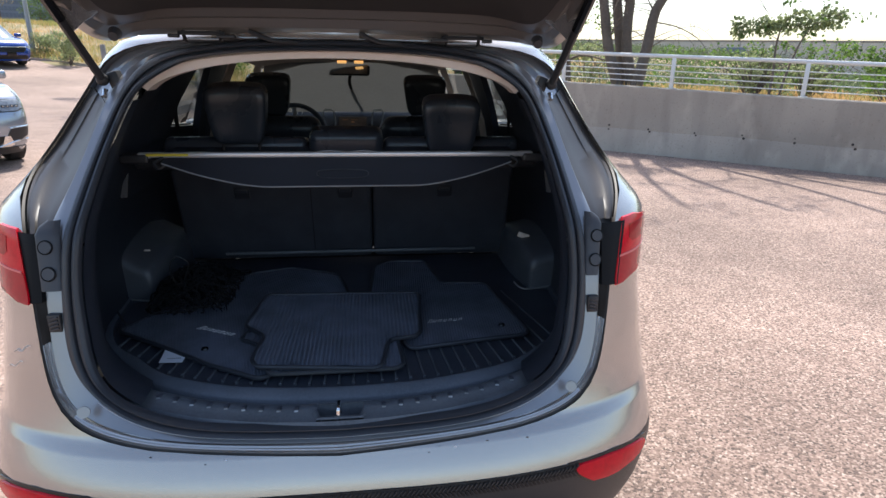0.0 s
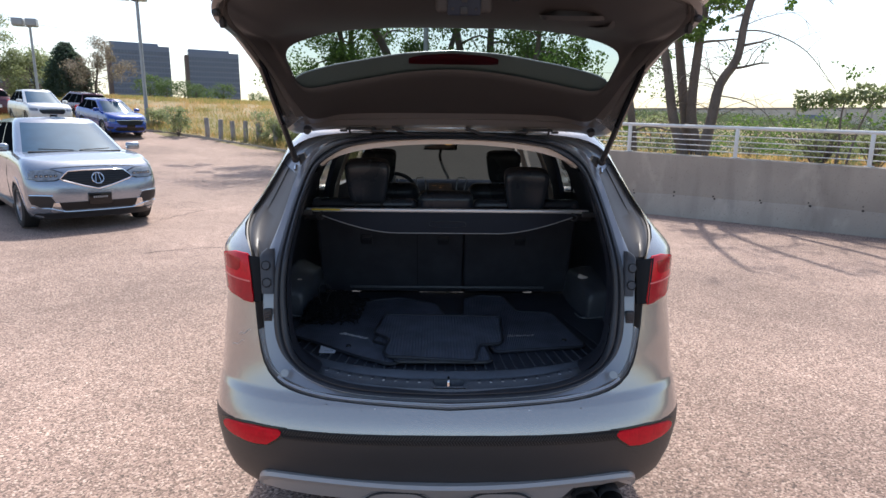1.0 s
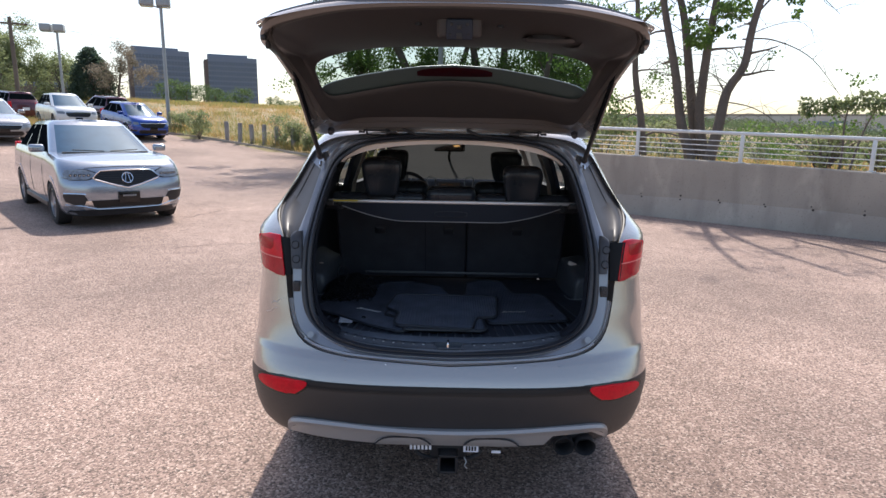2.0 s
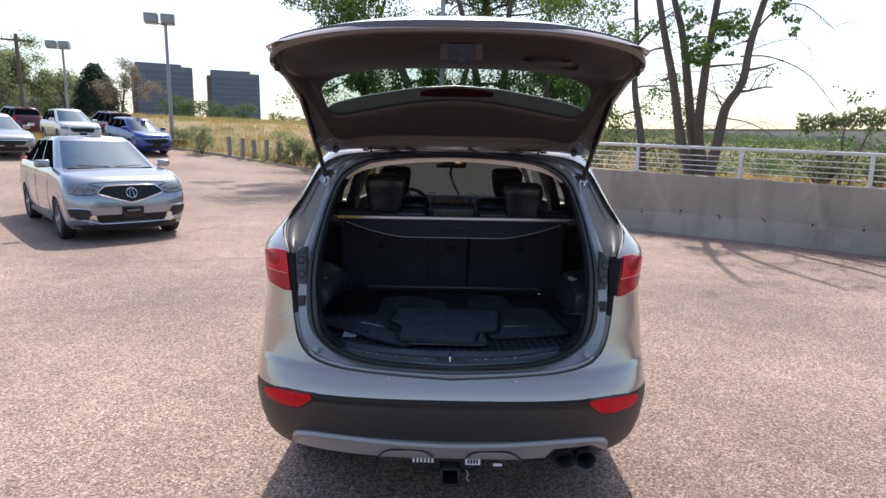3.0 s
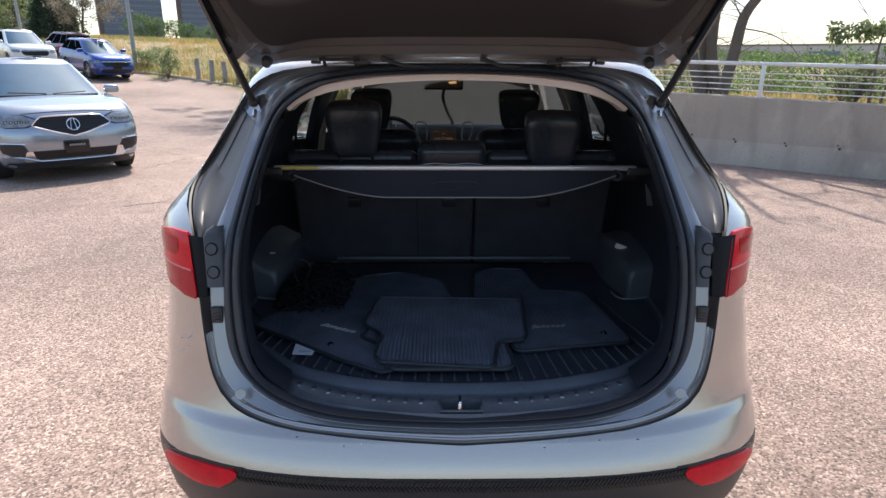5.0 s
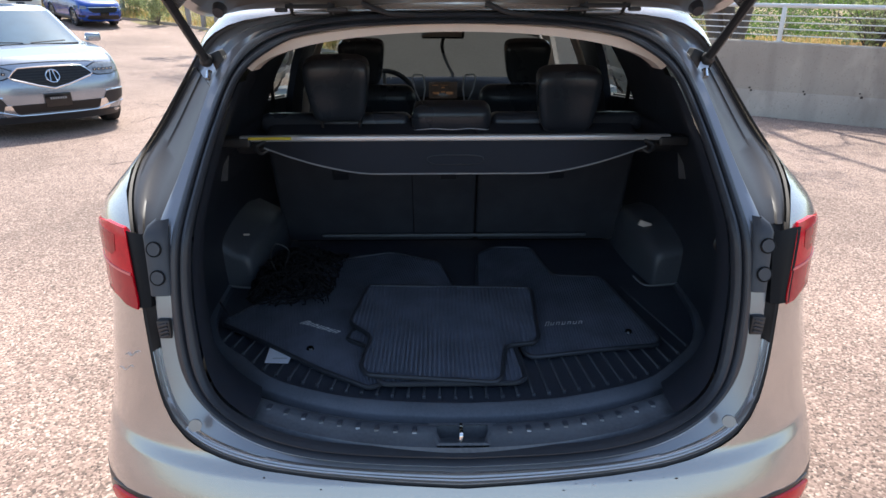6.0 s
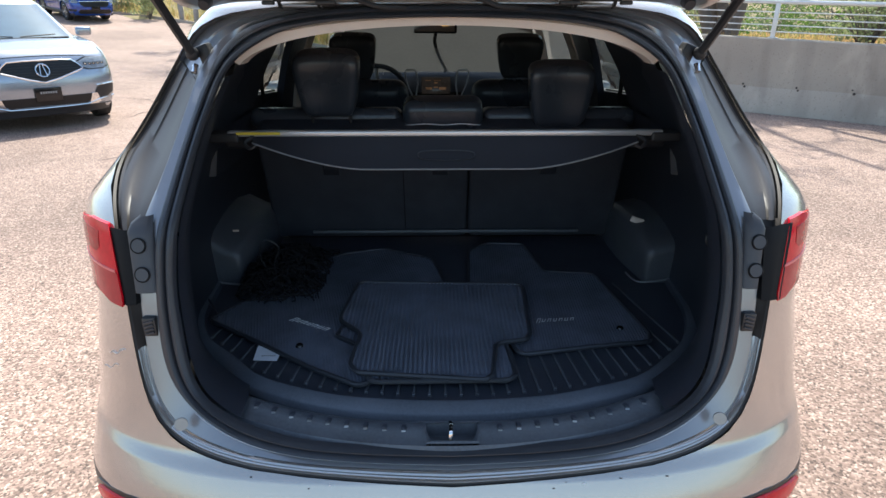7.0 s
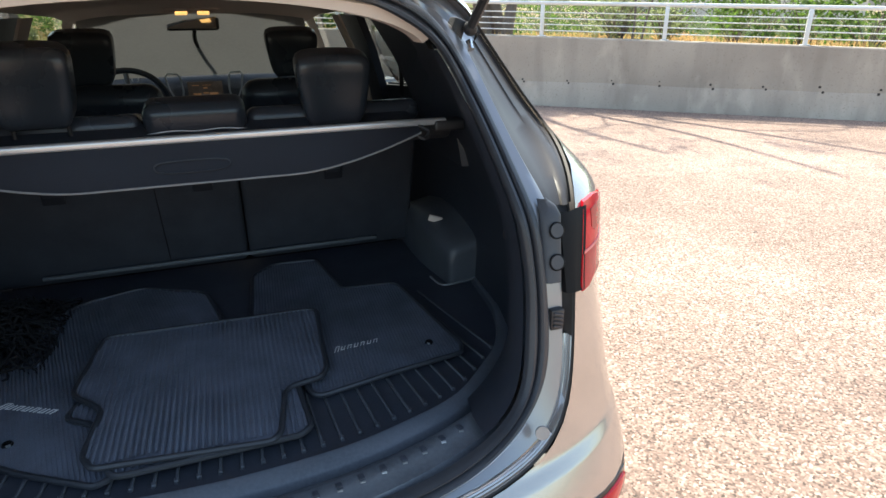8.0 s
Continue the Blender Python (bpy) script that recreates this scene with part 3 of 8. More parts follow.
# ---- the grey SUV with its tailgate up: its middle on x = 0, its rear bumper at y = 0 ----
LIFT = 0.014
SUV_W = table((0.26, 0.80), (0.32, 0.855), (0.40, 0.905), (0.50, 0.925), (0.63, 0.932), (0.80, 0.930), (0.95, 0.932), (1.06, 0.926), (1.12, 0.932), (1.18, 0.944), (1.235, 0.953), (1.265, 0.950), (1.29, 0.938), (1.32, 0.914), (1.36, 0.886), (1.42, 0.848), (1.57, 0.787), (1.66, 0.742), (1.71, 0.690), (1.735, 0.60), (1.745, 0.50), lift=LIFT)
SUV_YR = table((0.26, 0.46), (0.32, 0.42), (0.366, 0.34), (0.386, 0.075), (0.40, 0.055), (0.52, 0.008), (0.60, -0.012), (0.650, -0.020), (0.670, -0.020), (0.686, -0.0175), (0.701, -0.0125), (0.716, -0.0065), (0.731, 0.0005), (0.746, 0.0085), (0.758, 0.015), (0.766, 0.0195), (0.774, 0.024), (0.80, 0.046), (0.85, 0.066), (0.90, 0.08), (1.10, 0.125), (1.26, 0.185), (1.36, 0.285), (1.585, 0.50), (1.70, 0.62), (1.75, 0.66), lift=LIFT)
SUV_DR = table((0.3, 0.5), (0.65, 0.50), (1.1, 0.60), (1.6, 0.58), (1.75, 0.4))
# the edge of the outer panel round the tailgate opening, and the inner edge that carries the seal
SUV_XO = round_table((0.783, 0.0), (0.789, 0.136), (0.798, 0.32), (0.804, 0.444), (0.811, 0.508), (0.822, 0.575), (0.850, 0.645), (0.903, 0.685), (0.963, 0.702), (1.04, 0.718), (1.13, 0.730), (1.20, 0.737), (1.275, 0.748), (1.30, 0.772), (1.33, 0.812), (1.36, 0.845), (1.40, 0.828), (1.49, 0.775), (1.57, 0.739), (1.62, 0.718), (1.66, 0.688), (1.70, 0.622), (1.722, 0.510), (1.733, 0.33), (1.7365, 0.0))
SUV_XI = round_table((0.798, 0.0), (0.801, 0.14), (0.807, 0.328), (0.813, 0.432), (0.825, 0.524), (0.846, 0.615), (0.882, 0.662), (0.948, 0.686), (1.04, 0.697), (1.13, 0.704), (1.20, 0.708), (1.275, 0.692), (1.36, 0.669), (1.43, 0.658), (1.52, 0.644), (1.59, 0.630), (1.64, 0.602), (1.685, 0.535), (1.714, 0.42), (1.729, 0.24), (1.7345, 0.0))
# outer and inner edge of the rubber seal
SEAL_OUT = round_table((0.806, 0.0), (0.812, 0.25), (0.820, 0.365), (0.840, 0.47), (0.87, 0.54), (0.92, 0.615), (0.98, 0.645), (1.04, 0.655), (1.17, 0.656), (1.23, 0.655), (1.28, 0.648), (1.38, 0.640), (1.44, 0.632), (1.49, 0.622), (1.55, 0.612), (1.62, 0.585), (1.66, 0.550), (1.69, 0.50), (1.715, 0.376), (1.727, 0.233), (1.732, 0.0))
SEAL_IN = round_table((0.824, 0.0), (0.830, 0.25), (0.840, 0.37), (0.866, 0.488), (0.91, 0.568), (0.97, 0.594), (1.04, 0.605), (1.16, 0.618), (1.28, 0.608), (1.38, 0.603), (1.44, 0.596), (1.49, 0.585), (1.56, 0.568), (1.605, 0.545), (1.65, 0.47), (1.673, 0.425), (1.695, 0.292), (1.702, 0.15), (1.704, 0.0))


def suv_y(x, z):
    """The y of the outer skin at the rear, at that x and height."""
    w, yr, dr = SUV_W(z), SUV_YR(z), SUV_DR(z)
    k = min(1.0, abs(x) / w) ** 3
    return yr + dr * (1 - (1 - k) ** (1 / 3))


def suv_front(z):
    return 4.66 - 0.04 * abs(z - 0.55) - (1.35 * max(0.0, z - 0.78)) ** 2


def screen_y(z):
    return 3.66 - (z - 1.08) * 1.30


suv = thing("suv", "grey metallic SUV with its tailgate open and mats in the back", "car")


def suv_shell():
    low = [0.27, 0.32, 0.352, 0.372, 0.386, 0.40, 0.44, 0.48, 0.52, 0.575, 0.60, 0.625, 0.65, 0.676, 0.69, 0.704, 0.72, 0.735, 0.75, 0.762, 0.772, 0.778, 0.783, 0.786, 0.789, 0.7935, 0.798, 0.804, 0.810, 0.816, 0.825, 0.834, 0.843, 0.87, 0.903, 0.935, 0.963, 1.0, 1.04, 1.10]
    rows, z_of = [], []
    for z in low:
        xs = SUV_XO(z) if z > 0.7831 else 0.0
        ring = half_ring(SUV_W(z), SUV_YR(z), suv_front(z), SUV_DR(z), 0.75, 3, 2.6, xs)
        hood = lambda y, z=z: z - 0.13 * max(0, (y - 3.75)) * max(0, (z - 0.7) / 0.4)
        rows.append([(x, y, hood(y)) for x, y in ring])
    def arch(p):
        return any((p.y - wy) ** 2 + (p.z - 0.36) ** 2 < 0.40 ** 2 for wy in (1.02, 3.72)) and p.x > 0.5
    def skin(z0, z1, test=None):
        bm = bmesh.new()
        sel = [i for i, z in enumerate(low) if z0 - 1e-6 <= z <= z1 + 1e-6]
        rr = [rows[i] for i in sel]
        def keep(i, j):
            c = (Vector(rr[i][j]) + Vector(rr[i][j + 1]) + Vector(rr[i + 1][j]) + Vector(rr[i + 1][j + 1])) / 4
            return not arch(c)
        loft(rr, bm, keep=keep)
        return mirror_join(bm)
    part("lower_cladding", skin(0.27, 0.704), "cladding", suv, "dark grey plastic bumper and sill cladding")
    part("body", skin(0.704, 1.10), "paint", suv, "grey metallic bumper and body sides")
    # hood
    hood_rows = []
    top = rows[-1]
    for k in range(len(top) - 16):
        x, y, z = top[16 + k]
        if y < 3.45:
            continue
        hood_rows.append([(x * f, y, z + 0.05 * (1 - f * f)) for f in (1, 0.8, 0.5, 0.2, 0, -0.2, -0.5, -0.8, -1)])
    part("hood", weld(loft(hood_rows)), "paint", suv)
    # upper body: quarter panels, pillars and roof
    up = [1.10, 1.13, 1.165, 1.20, 1.24, 1.275, 1.30, 1.33, 1.36, 1.40, 1.445, 1.49, 1.53, 1.57, 1.595, 1.62, 1.66, 1.68, 1.70, 1.712, 1.722, 1.728, 1.733, 1.7366, 1.741, 1.745]
    rows2 = []
    for z in up:
        xs = SUV_XO(z) if z < 1.7365 else 0.0
        ring = half_ring(SUV_W(z), SUV_YR(z), screen_y(z), SUV_DR(z), 0.45, 3, 2.4, xs)
        rows2.append([(x, y, z) for x, y in ring])
    def window(c):
        if not (1.19 < c.z < 1.60) or c.x < 0.5:
            return None
        if 0.92 + (c.z - 1.2) * 0.55 < c.y < 1.36:
            return "quarter"
        if 1.46 < c.y < 2.22:
            return "rear_door"
        if 2.30 < c.y < screen_y(c.z) - 0.52:
            return "front_door"
        return None
    def centre(rr, i, j):
        return (Vector(rr[i][j]) + Vector(rr[i][j + 1]) + Vector(rr[i + 1][j]) + Vector(rr[i + 1][j + 1])) / 4
    def wind(c):
        return c.y > screen_y(c.z) - 0.30 and c.z < 1.69
    bm = bmesh.new()
    loft(rows2, bm, keep=lambda i, j: window(centre(rows2, i, j)) is None and not wind(centre(rows2, i, j)))
    roof = []
    last = rows2[-1]
    for x, y, z in last:
        roof.append([(x * f, y, z + 0.016 * (1 - f * f)) for f in (1, 0.8, 0.5, 0.2, 0)])
    loft(roof, bm)
    part("upper_body", mirror_join(bm), "paint", suv, "grey metallic roof and pillars")
    for sgn in (1, -1):
        for kind in ("quarter", "rear_door", "front_door"):
            bm = bmesh.new()
            loft([[(x * sgn, y, z) for x, y, z in r] for r in rows2], bm, keep=lambda i, j: window(centre(rows2, i, j)) == kind)
            bmesh.ops.delete(bm, geom=[v for v in bm.verts if not v.link_faces], context="VERTS")
            part("side_window", bm, "glass_tint" if kind != "front_door" else "glass_clear", suv, "tinted side window").visible_shadow = False
    bm = bmesh.new()
    loft(rows2, bm, keep=lambda i, j: wind(centre(rows2, i, j)))
    bmesh.ops.delete(bm, geom=[v for v in bm.verts if not v.link_faces], context="VERTS")
    part("windscreen", mirror_join(bm), "glass_clear", suv).visible_shadow = False
    # roof rails
    for sgn in (1, -1):
        pts = smooth_line([(sgn * 0.655, 0.95, 1.715), (sgn * 0.66, 1.08, 1.765), (sgn * 0.665, 1.8, 1.785), (sgn * 0.655, 2.5, 1.765), (sgn * 0.645, 2.66, 1.715)], 20)
        part("roof_rail", tube(pts, 0.017), "silver", suv, "satin silver roof rail")
    for x in (-0.79, 0.79):
        wheel(suv, x, 1.02), wheel(suv, x, 3.72)
    for y in (1.02, 3.72):
        arch_lip(suv, 0, y, 0.40, SUV_W)
    # underbody and door mirrors
    part("underbody", box((1.5, 3.9, 0.16), (0, 2.4, 0.34), 0.03), "black", suv)
    for sgn in (1, -1):
        part("door_mirror", box((0.20, 0.10, 0.15), (sgn * 1.02, 3.02, 1.20), 0.04), "paint", suv)
    # front face
    part("grille", box((0.9, 0.05, 0.22), (0, 4.58, 0.72), 0.02), "mesh_black", suv)
    for sgn in (1, -1):
        part("headlamp", box((0.30, 0.10, 0.12), (sgn * 0.66, 4.44, 0.83), 0.04, Matrix.Rotation(-sgn * 0.45, 4, "Z")), "lamp_glass", suv)


suv_shell()


def on_skin(x, z, d=0.0):
    return (x, suv_y(x, z) - d, z)


def skin_patch(fx, zs, xs_of, d, n=10, back=None):
    """A patch that lies on the rear skin at the given heights, from xs_of(z)[0] to [1], proud by d."""
    rows = []
    for z in zs:
        a, b = xs_of(z)
        row = []
        for k in range(n + 1):
            x = a + (b - a) * k / n
            row.append((fx * x, suv_y(x, z) - d, z))
        rows.append(row)
    return rows


def thick(rows, depth):
    """A lofted patch with a rim that goes in by depth along y, and closed behind."""
    bm = loft(rows)
    edge = [e for e in bm.edges if e.is_boundary]
    r = bmesh.ops.extrude_edge_only(bm, edges=edge)
    bmesh.ops.translate(bm, vec=(0, depth, 0), verts=[v for v in r["geom"] if isinstance(v, bmesh.types.BMVert)])
    return bm


def outline_patch(points, fx, d, depth, n=7):
    """A patch on the rear skin inside an outline given as (z, x0, x1) rows."""
    points = [(z + LIFT, a, b) for z, a, b in points]
    zs = [p[0] for p in points]
    a, b = table(*[(p[0], p[1]) for p in points]), table(*[(p[0], p[2]) for p in points])
    zz = np.linspace(zs[0], zs[-1], n + 1)
    return thick(skin_patch(fx, zz, lambda z: (a(z), b(z)), d, 10), depth)


def tail_lamps():
    for fx in (1, -1):
        # red outer lens, wrapped round the corner
        e = 0.010 if fx > 0 else 0.0
        lens = outline_patch([(1.094, 0.733 + e, 0.775), (1.100, 0.730 + e, 0.84), (1.112, 0.731 + e, 0.885), (1.15, 0.739 + e, 0.912), (1.20, 0.749 + e, 0.925), (1.234, 0.756 + e, 0.922), (1.248, 0.759 + e, 0.895), (1.264, 0.768 + e, 0.83)], fx, 0.010, 0.016, 14)
        lamp = part("tail_lamp", lens, "red_lens", suv, "bright red wrap-round tail lamp")
        low = outline_patch([(1.0945, 0.735 + e, 0.774), (1.100, 0.732 + e, 0.838), (1.112, 0.733 + e, 0.883), (1.15, 0.741 + e, 0.910), (1.166, 0.745 + e, 0.914)], fx, 0.0114, 0.004, 8)
        part("lower_lens", low, "red_dull", lamp, "duller red lower part of the lens")
        block = outline_patch([(1.196, 0.815, 0.885), (1.205, 0.800, 0.895), (1.244, 0.800, 0.890)], fx, 0.0112, 0.004, 4)
        part("lamp_chamber", block, "red_deep", lamp, "darker chamber behind the lens")
        band = outline_patch([(1.166, 0.749 + e, 0.905), (1.171, 0.750 + e, 0.905)], fx, 0.013, 0.006, 2)
        part("light_band", band, "pink_band", lamp, "paler band across the lens")
    # reflectors in the bumper
    for fx in (1, -1):
        bm = outline_patch([(0.622, 0.695, 0.735), (0.627, 0.653, 0.780), (0.633, 0.644, 0.813), (0.646, 0.628, 0.838), (0.658, 0.612, 0.842), (0.666, 0.603, 0.838), (0.676, 0.595, 0.820), (0.684, 0.594, 0.770), (0.690, 0.605, 0.700)], fx, 0.010, 0.03, 10)
        part("reflector", bm, "red_lens", suv, "red bumper reflector")
        bm = outline_patch([(0.613, 0.690, 0.755), (0.619, 0.648, 0.800), (0.630, 0.632, 0.838), (0.646, 0.612, 0.854), (0.660, 0.594, 0.857), (0.672, 0.570, 0.850), (0.682, 0.560, 0.830), (0.692, 0.560, 0.775), (0.697, 0.575, 0.715)], fx, 0.003, 0.02, 10)
        part("reflector_surround", bm, "gloss_black", suv)
    # black mesh strip between them, in a shallow recess
    rows = skin_patch(1, np.linspace(0.674, 0.709, 4), lambda z: (-0.60, 0.60), 0.004, 60)
    part("mesh_strip", thick(rows, 0.02), "mesh_black", suv, "black honeycomb strip across the bumper")
    bm = bmesh.new()
    for k in range(110):
        x = -0.59 + 1.18 * k / 109
        for z in (0.684, 0.699):
            xx = x + (0.005 if z > 0.69 else 0)
            box((0.003, 0.004, 0.016), (xx, suv_y(xx, z) - 0.006, z), turn=Matrix.Rotation(0.6 if z > 0.69 else -0.6, 4, "Y"), bm=bm)
    part("mesh_ribs", bm, "cladding", suv)
    # silver skid plate: a hoop with a lip, and a lower panel with two pockets
    hoop = smooth_line([(-0.715, 0.15, 0.425), (-0.702, 0.115, 0.470), (-0.655, 0.075, 0.500), (-0.52, 0.036, 0.508), (-0.25, 0.010, 0.496), (0, 0.004, 0.490), (0.25, 0.010, 0.496), (0.52, 0.036, 0.508), (0.655, 0.075, 0.500), (0.702, 0.115, 0.470), (0.715, 0.15, 0.425)], 60)
    rows = []
    for p in hoop:
        rows.append([(p.x, p.y + 0.03, p.z + 0.016), (p.x, p.y - 0.002, p.z + 0.012), (p.x, p.y - 0.010, p.z), (p.x * 0.985, p.y + 0.004, p.z - 0.022), (p.x * 0.98, p.y + 0.05, p.z - 0.03)])
    part("skid_plate", loft(rows), "skid", suv, "silver plastic skid plate along the bumper's foot")
    rows = []
    for x in np.linspace(-0.70, 0.70, 41):
        f = abs(x) / 0.70
        y0 = 0.024 + 0.08 * f ** 3
        zt = 0.480 + 0.012 * f - 0.05 * max(0, f - 0.9) * 10
        cut = 0.055 if 0.43 < x < 0.67 else 0.0
        zl = min(zt - 0.02, 0.405 + cut + 0.02 * f)
        rows.append([(x, suv_y(x, z) - 0.009, z) for z in (zt, zt * 0.6 + zl * 0.4, zl)] + [(x, y0 + 0.14, zl - 0.022)])
    part("skid_panel", loft(rows), "skid", suv)
    for fx in (1, -1):
        rows = []
        for x in np.linspace(0.07, 0.31, 17):
            f = abs(x - 0.19) / 0.12
            rows.append([(fx * x, 0.024, 0.462 - 0.034 * f ** 4), (fx * x, 0.027, 0.440 - 0.015 * f ** 4), (fx * x, 0.060, 0.404)])
        pocket = part("pocket", thick(rows, 0.03), "skid", suv)
        part("pocket_edge", tube([Vector(r[0]) + Vector((0, -0.002, 0)) for r in rows], 0.004, sides=6), "black", pocket)
    # twin exhaust
    for x in (0.505, 0.597):
        m = Matrix.Translation((x, -0.035, 0.420)) @ Matrix.Rotation(math.pi / 2, 4, "X")
        rows = []
        for k in range(28):
            a = k * math.tau / 28
            prof = ((0.034, -0.25), (0.036, 0.0), (0.044, 0.012), (0.047, 0.004), (0.046, -0.02), (0.046, -0.28))
            rows.append([m @ Vector((math.cos(a) * q, math.sin(a) * q * 0.9, -0.09 + h)) for q, h in prof])
        pipe = part("exhaust_tip", loft(rows + rows[:1]), "steel", suv, "dark round exhaust tip")
        own = bmesh.new()
        bmesh.ops.create_cone(own, cap_ends=True, segments=20, radius1=0.036, radius2=0.036, depth=0.01)
        bmesh.ops.transform(own, matrix=m @ Matrix.Translation((0, 0, -0.24)), verts=own.verts)
        part("exhaust_bore", own, "black", pipe)
    # tow hitch
    hitch = part("tow_hitch", box((0.92, 0.07, 0.07), (-0.02, 0.20, 0.376), 0.008), "steel", suv, "black steel tow hitch with receiver")
    own = bmesh.new()
    for dx, dz, w, h in ((-0.038, 0, 0.012, 0.088), (0.038, 0, 0.012, 0.088), (0, 0.038, 0.088, 0.012), (0, -0.038, 0.088, 0.012)):
        box((w, 0.20, h), (dx + 0.005, 0.12, dz + 0.336), 0.003, bm=own)
    part("receiver", own, "steel", hitch)
    for fx in (1, -1):
        pts = [(0.005 + fx * 0.045, 0.10, 0.368), (0.005 + fx * 0.13, 0.08, 0.378), (0.005 + fx * 0.138, 0.08, 0.360), (0.005 + fx * 0.10, 0.08, 0.338), (0.005 + fx * 0.045, 0.10, 0.326)]
        part("chain_loop", tube(smooth_line(pts, 14), 0.009), "steel", hitch)
    part("hitch_head", box((0.16, 0.10, 0.075), (0.005, 0.13, 0.372), 0.008), "steel", hitch)
    for x0, x1, z in ((-0.46, -0.20, 0.405), (0.20, 0.40, 0.400)):
        part("hitch_bracket", box((x1 - x0, 0.06, 0.05), ((x0 + x1) / 2, 0.16, z), 0.012), "steel", hitch)
    pts = smooth_line([(0.075, 0.06, 0.352), (0.085, 0.05, 0.335), (0.078, 0.045, 0.318), (0.09, 0.05, 0.305)], 10)
    part("hitch_pin", tube(pts, 0.003, sides=6), "galv", hitch)
    part("sticker", box((0.066, 0.003, 0.034), (0.105, 0.066, 0.390), 0.0), "white_paper", hitch, "small pale sticker with unreadable print")
    bars(hitch, "black", Matrix.Translation((0.105, 0.0635, 0.390)) @ Matrix.Rotation(math.pi / 2, 4, "X"), (0.05, 0.02), 4)
    bars(hitch, "print_white", Matrix.Translation((-0.115, 0.0660, 0.390)) @ Matrix.Rotation(math.pi / 2, 4, "X"), (0.10, 0.020), 6)
    part("sticker", box((0.04, 0.003, 0.012), (0.215, 0.066, 0.376), 0.0), "white_paper", hitch)


tail_lamps()


# ---- the tailgate opening: body edge, gutter, flange and seal ----
def opening_loop(edge, inset, depth, n=420):
    """A closed loop round the opening along the given edge: moved inwards by inset, and in by depth from the skin."""
    zs = np.linspace(0.0, 1.0, 260)
    z0, z1 = {SUV_XO: (0.783, 1.7365), SUV_XI: (0.798, 1.7345), SEAL_OUT: (0.806, 1.732), SEAL_IN: (0.824, 1.704)}[edge]
    zs = [z0 + (z1 - z0) * (0.5 - 0.5 * math.cos(math.pi * f)) for f in zs]
    half = [Vector((edge(z), 0, z)) for z in zs]
    half[0].x = half[-1].x = 0.0
    mid = Vector((0, 0, 1.24))
    angs = [math.atan2(p.x, -(p.z - mid.z)) for p in half]
    rads = [(p - mid).length for p in half]
    res = []
    for k in range(n):
        a = math.tau * k / n
        s = 1 if a <= math.pi else -1
        t = a if s > 0 else math.tau - a
        r = float(np.interp(t, angs, rads))
        p = Vector((r * math.sin(t), 0, mid.z - r * math.cos(t)))
        d = depth(p.z) if callable(depth) else depth
        y = suv_y(p.x, p.z) + d
        q = mid + (p - mid) * (1 - inset / r)
        res.append(Vector((s * q.x, y, q.z)))
    # rounding off the corners
    for _ in range(12):
        res = [(res[i - 1] + res[i] * 2 + res[(i + 1) % n]) / 4 for i in range(n)]
    return res


def mixed(a, b, f, dy=0.0):
    return [p.lerp(q, f) + Vector((0, dy, 0)) for p, q in zip(a, b)]


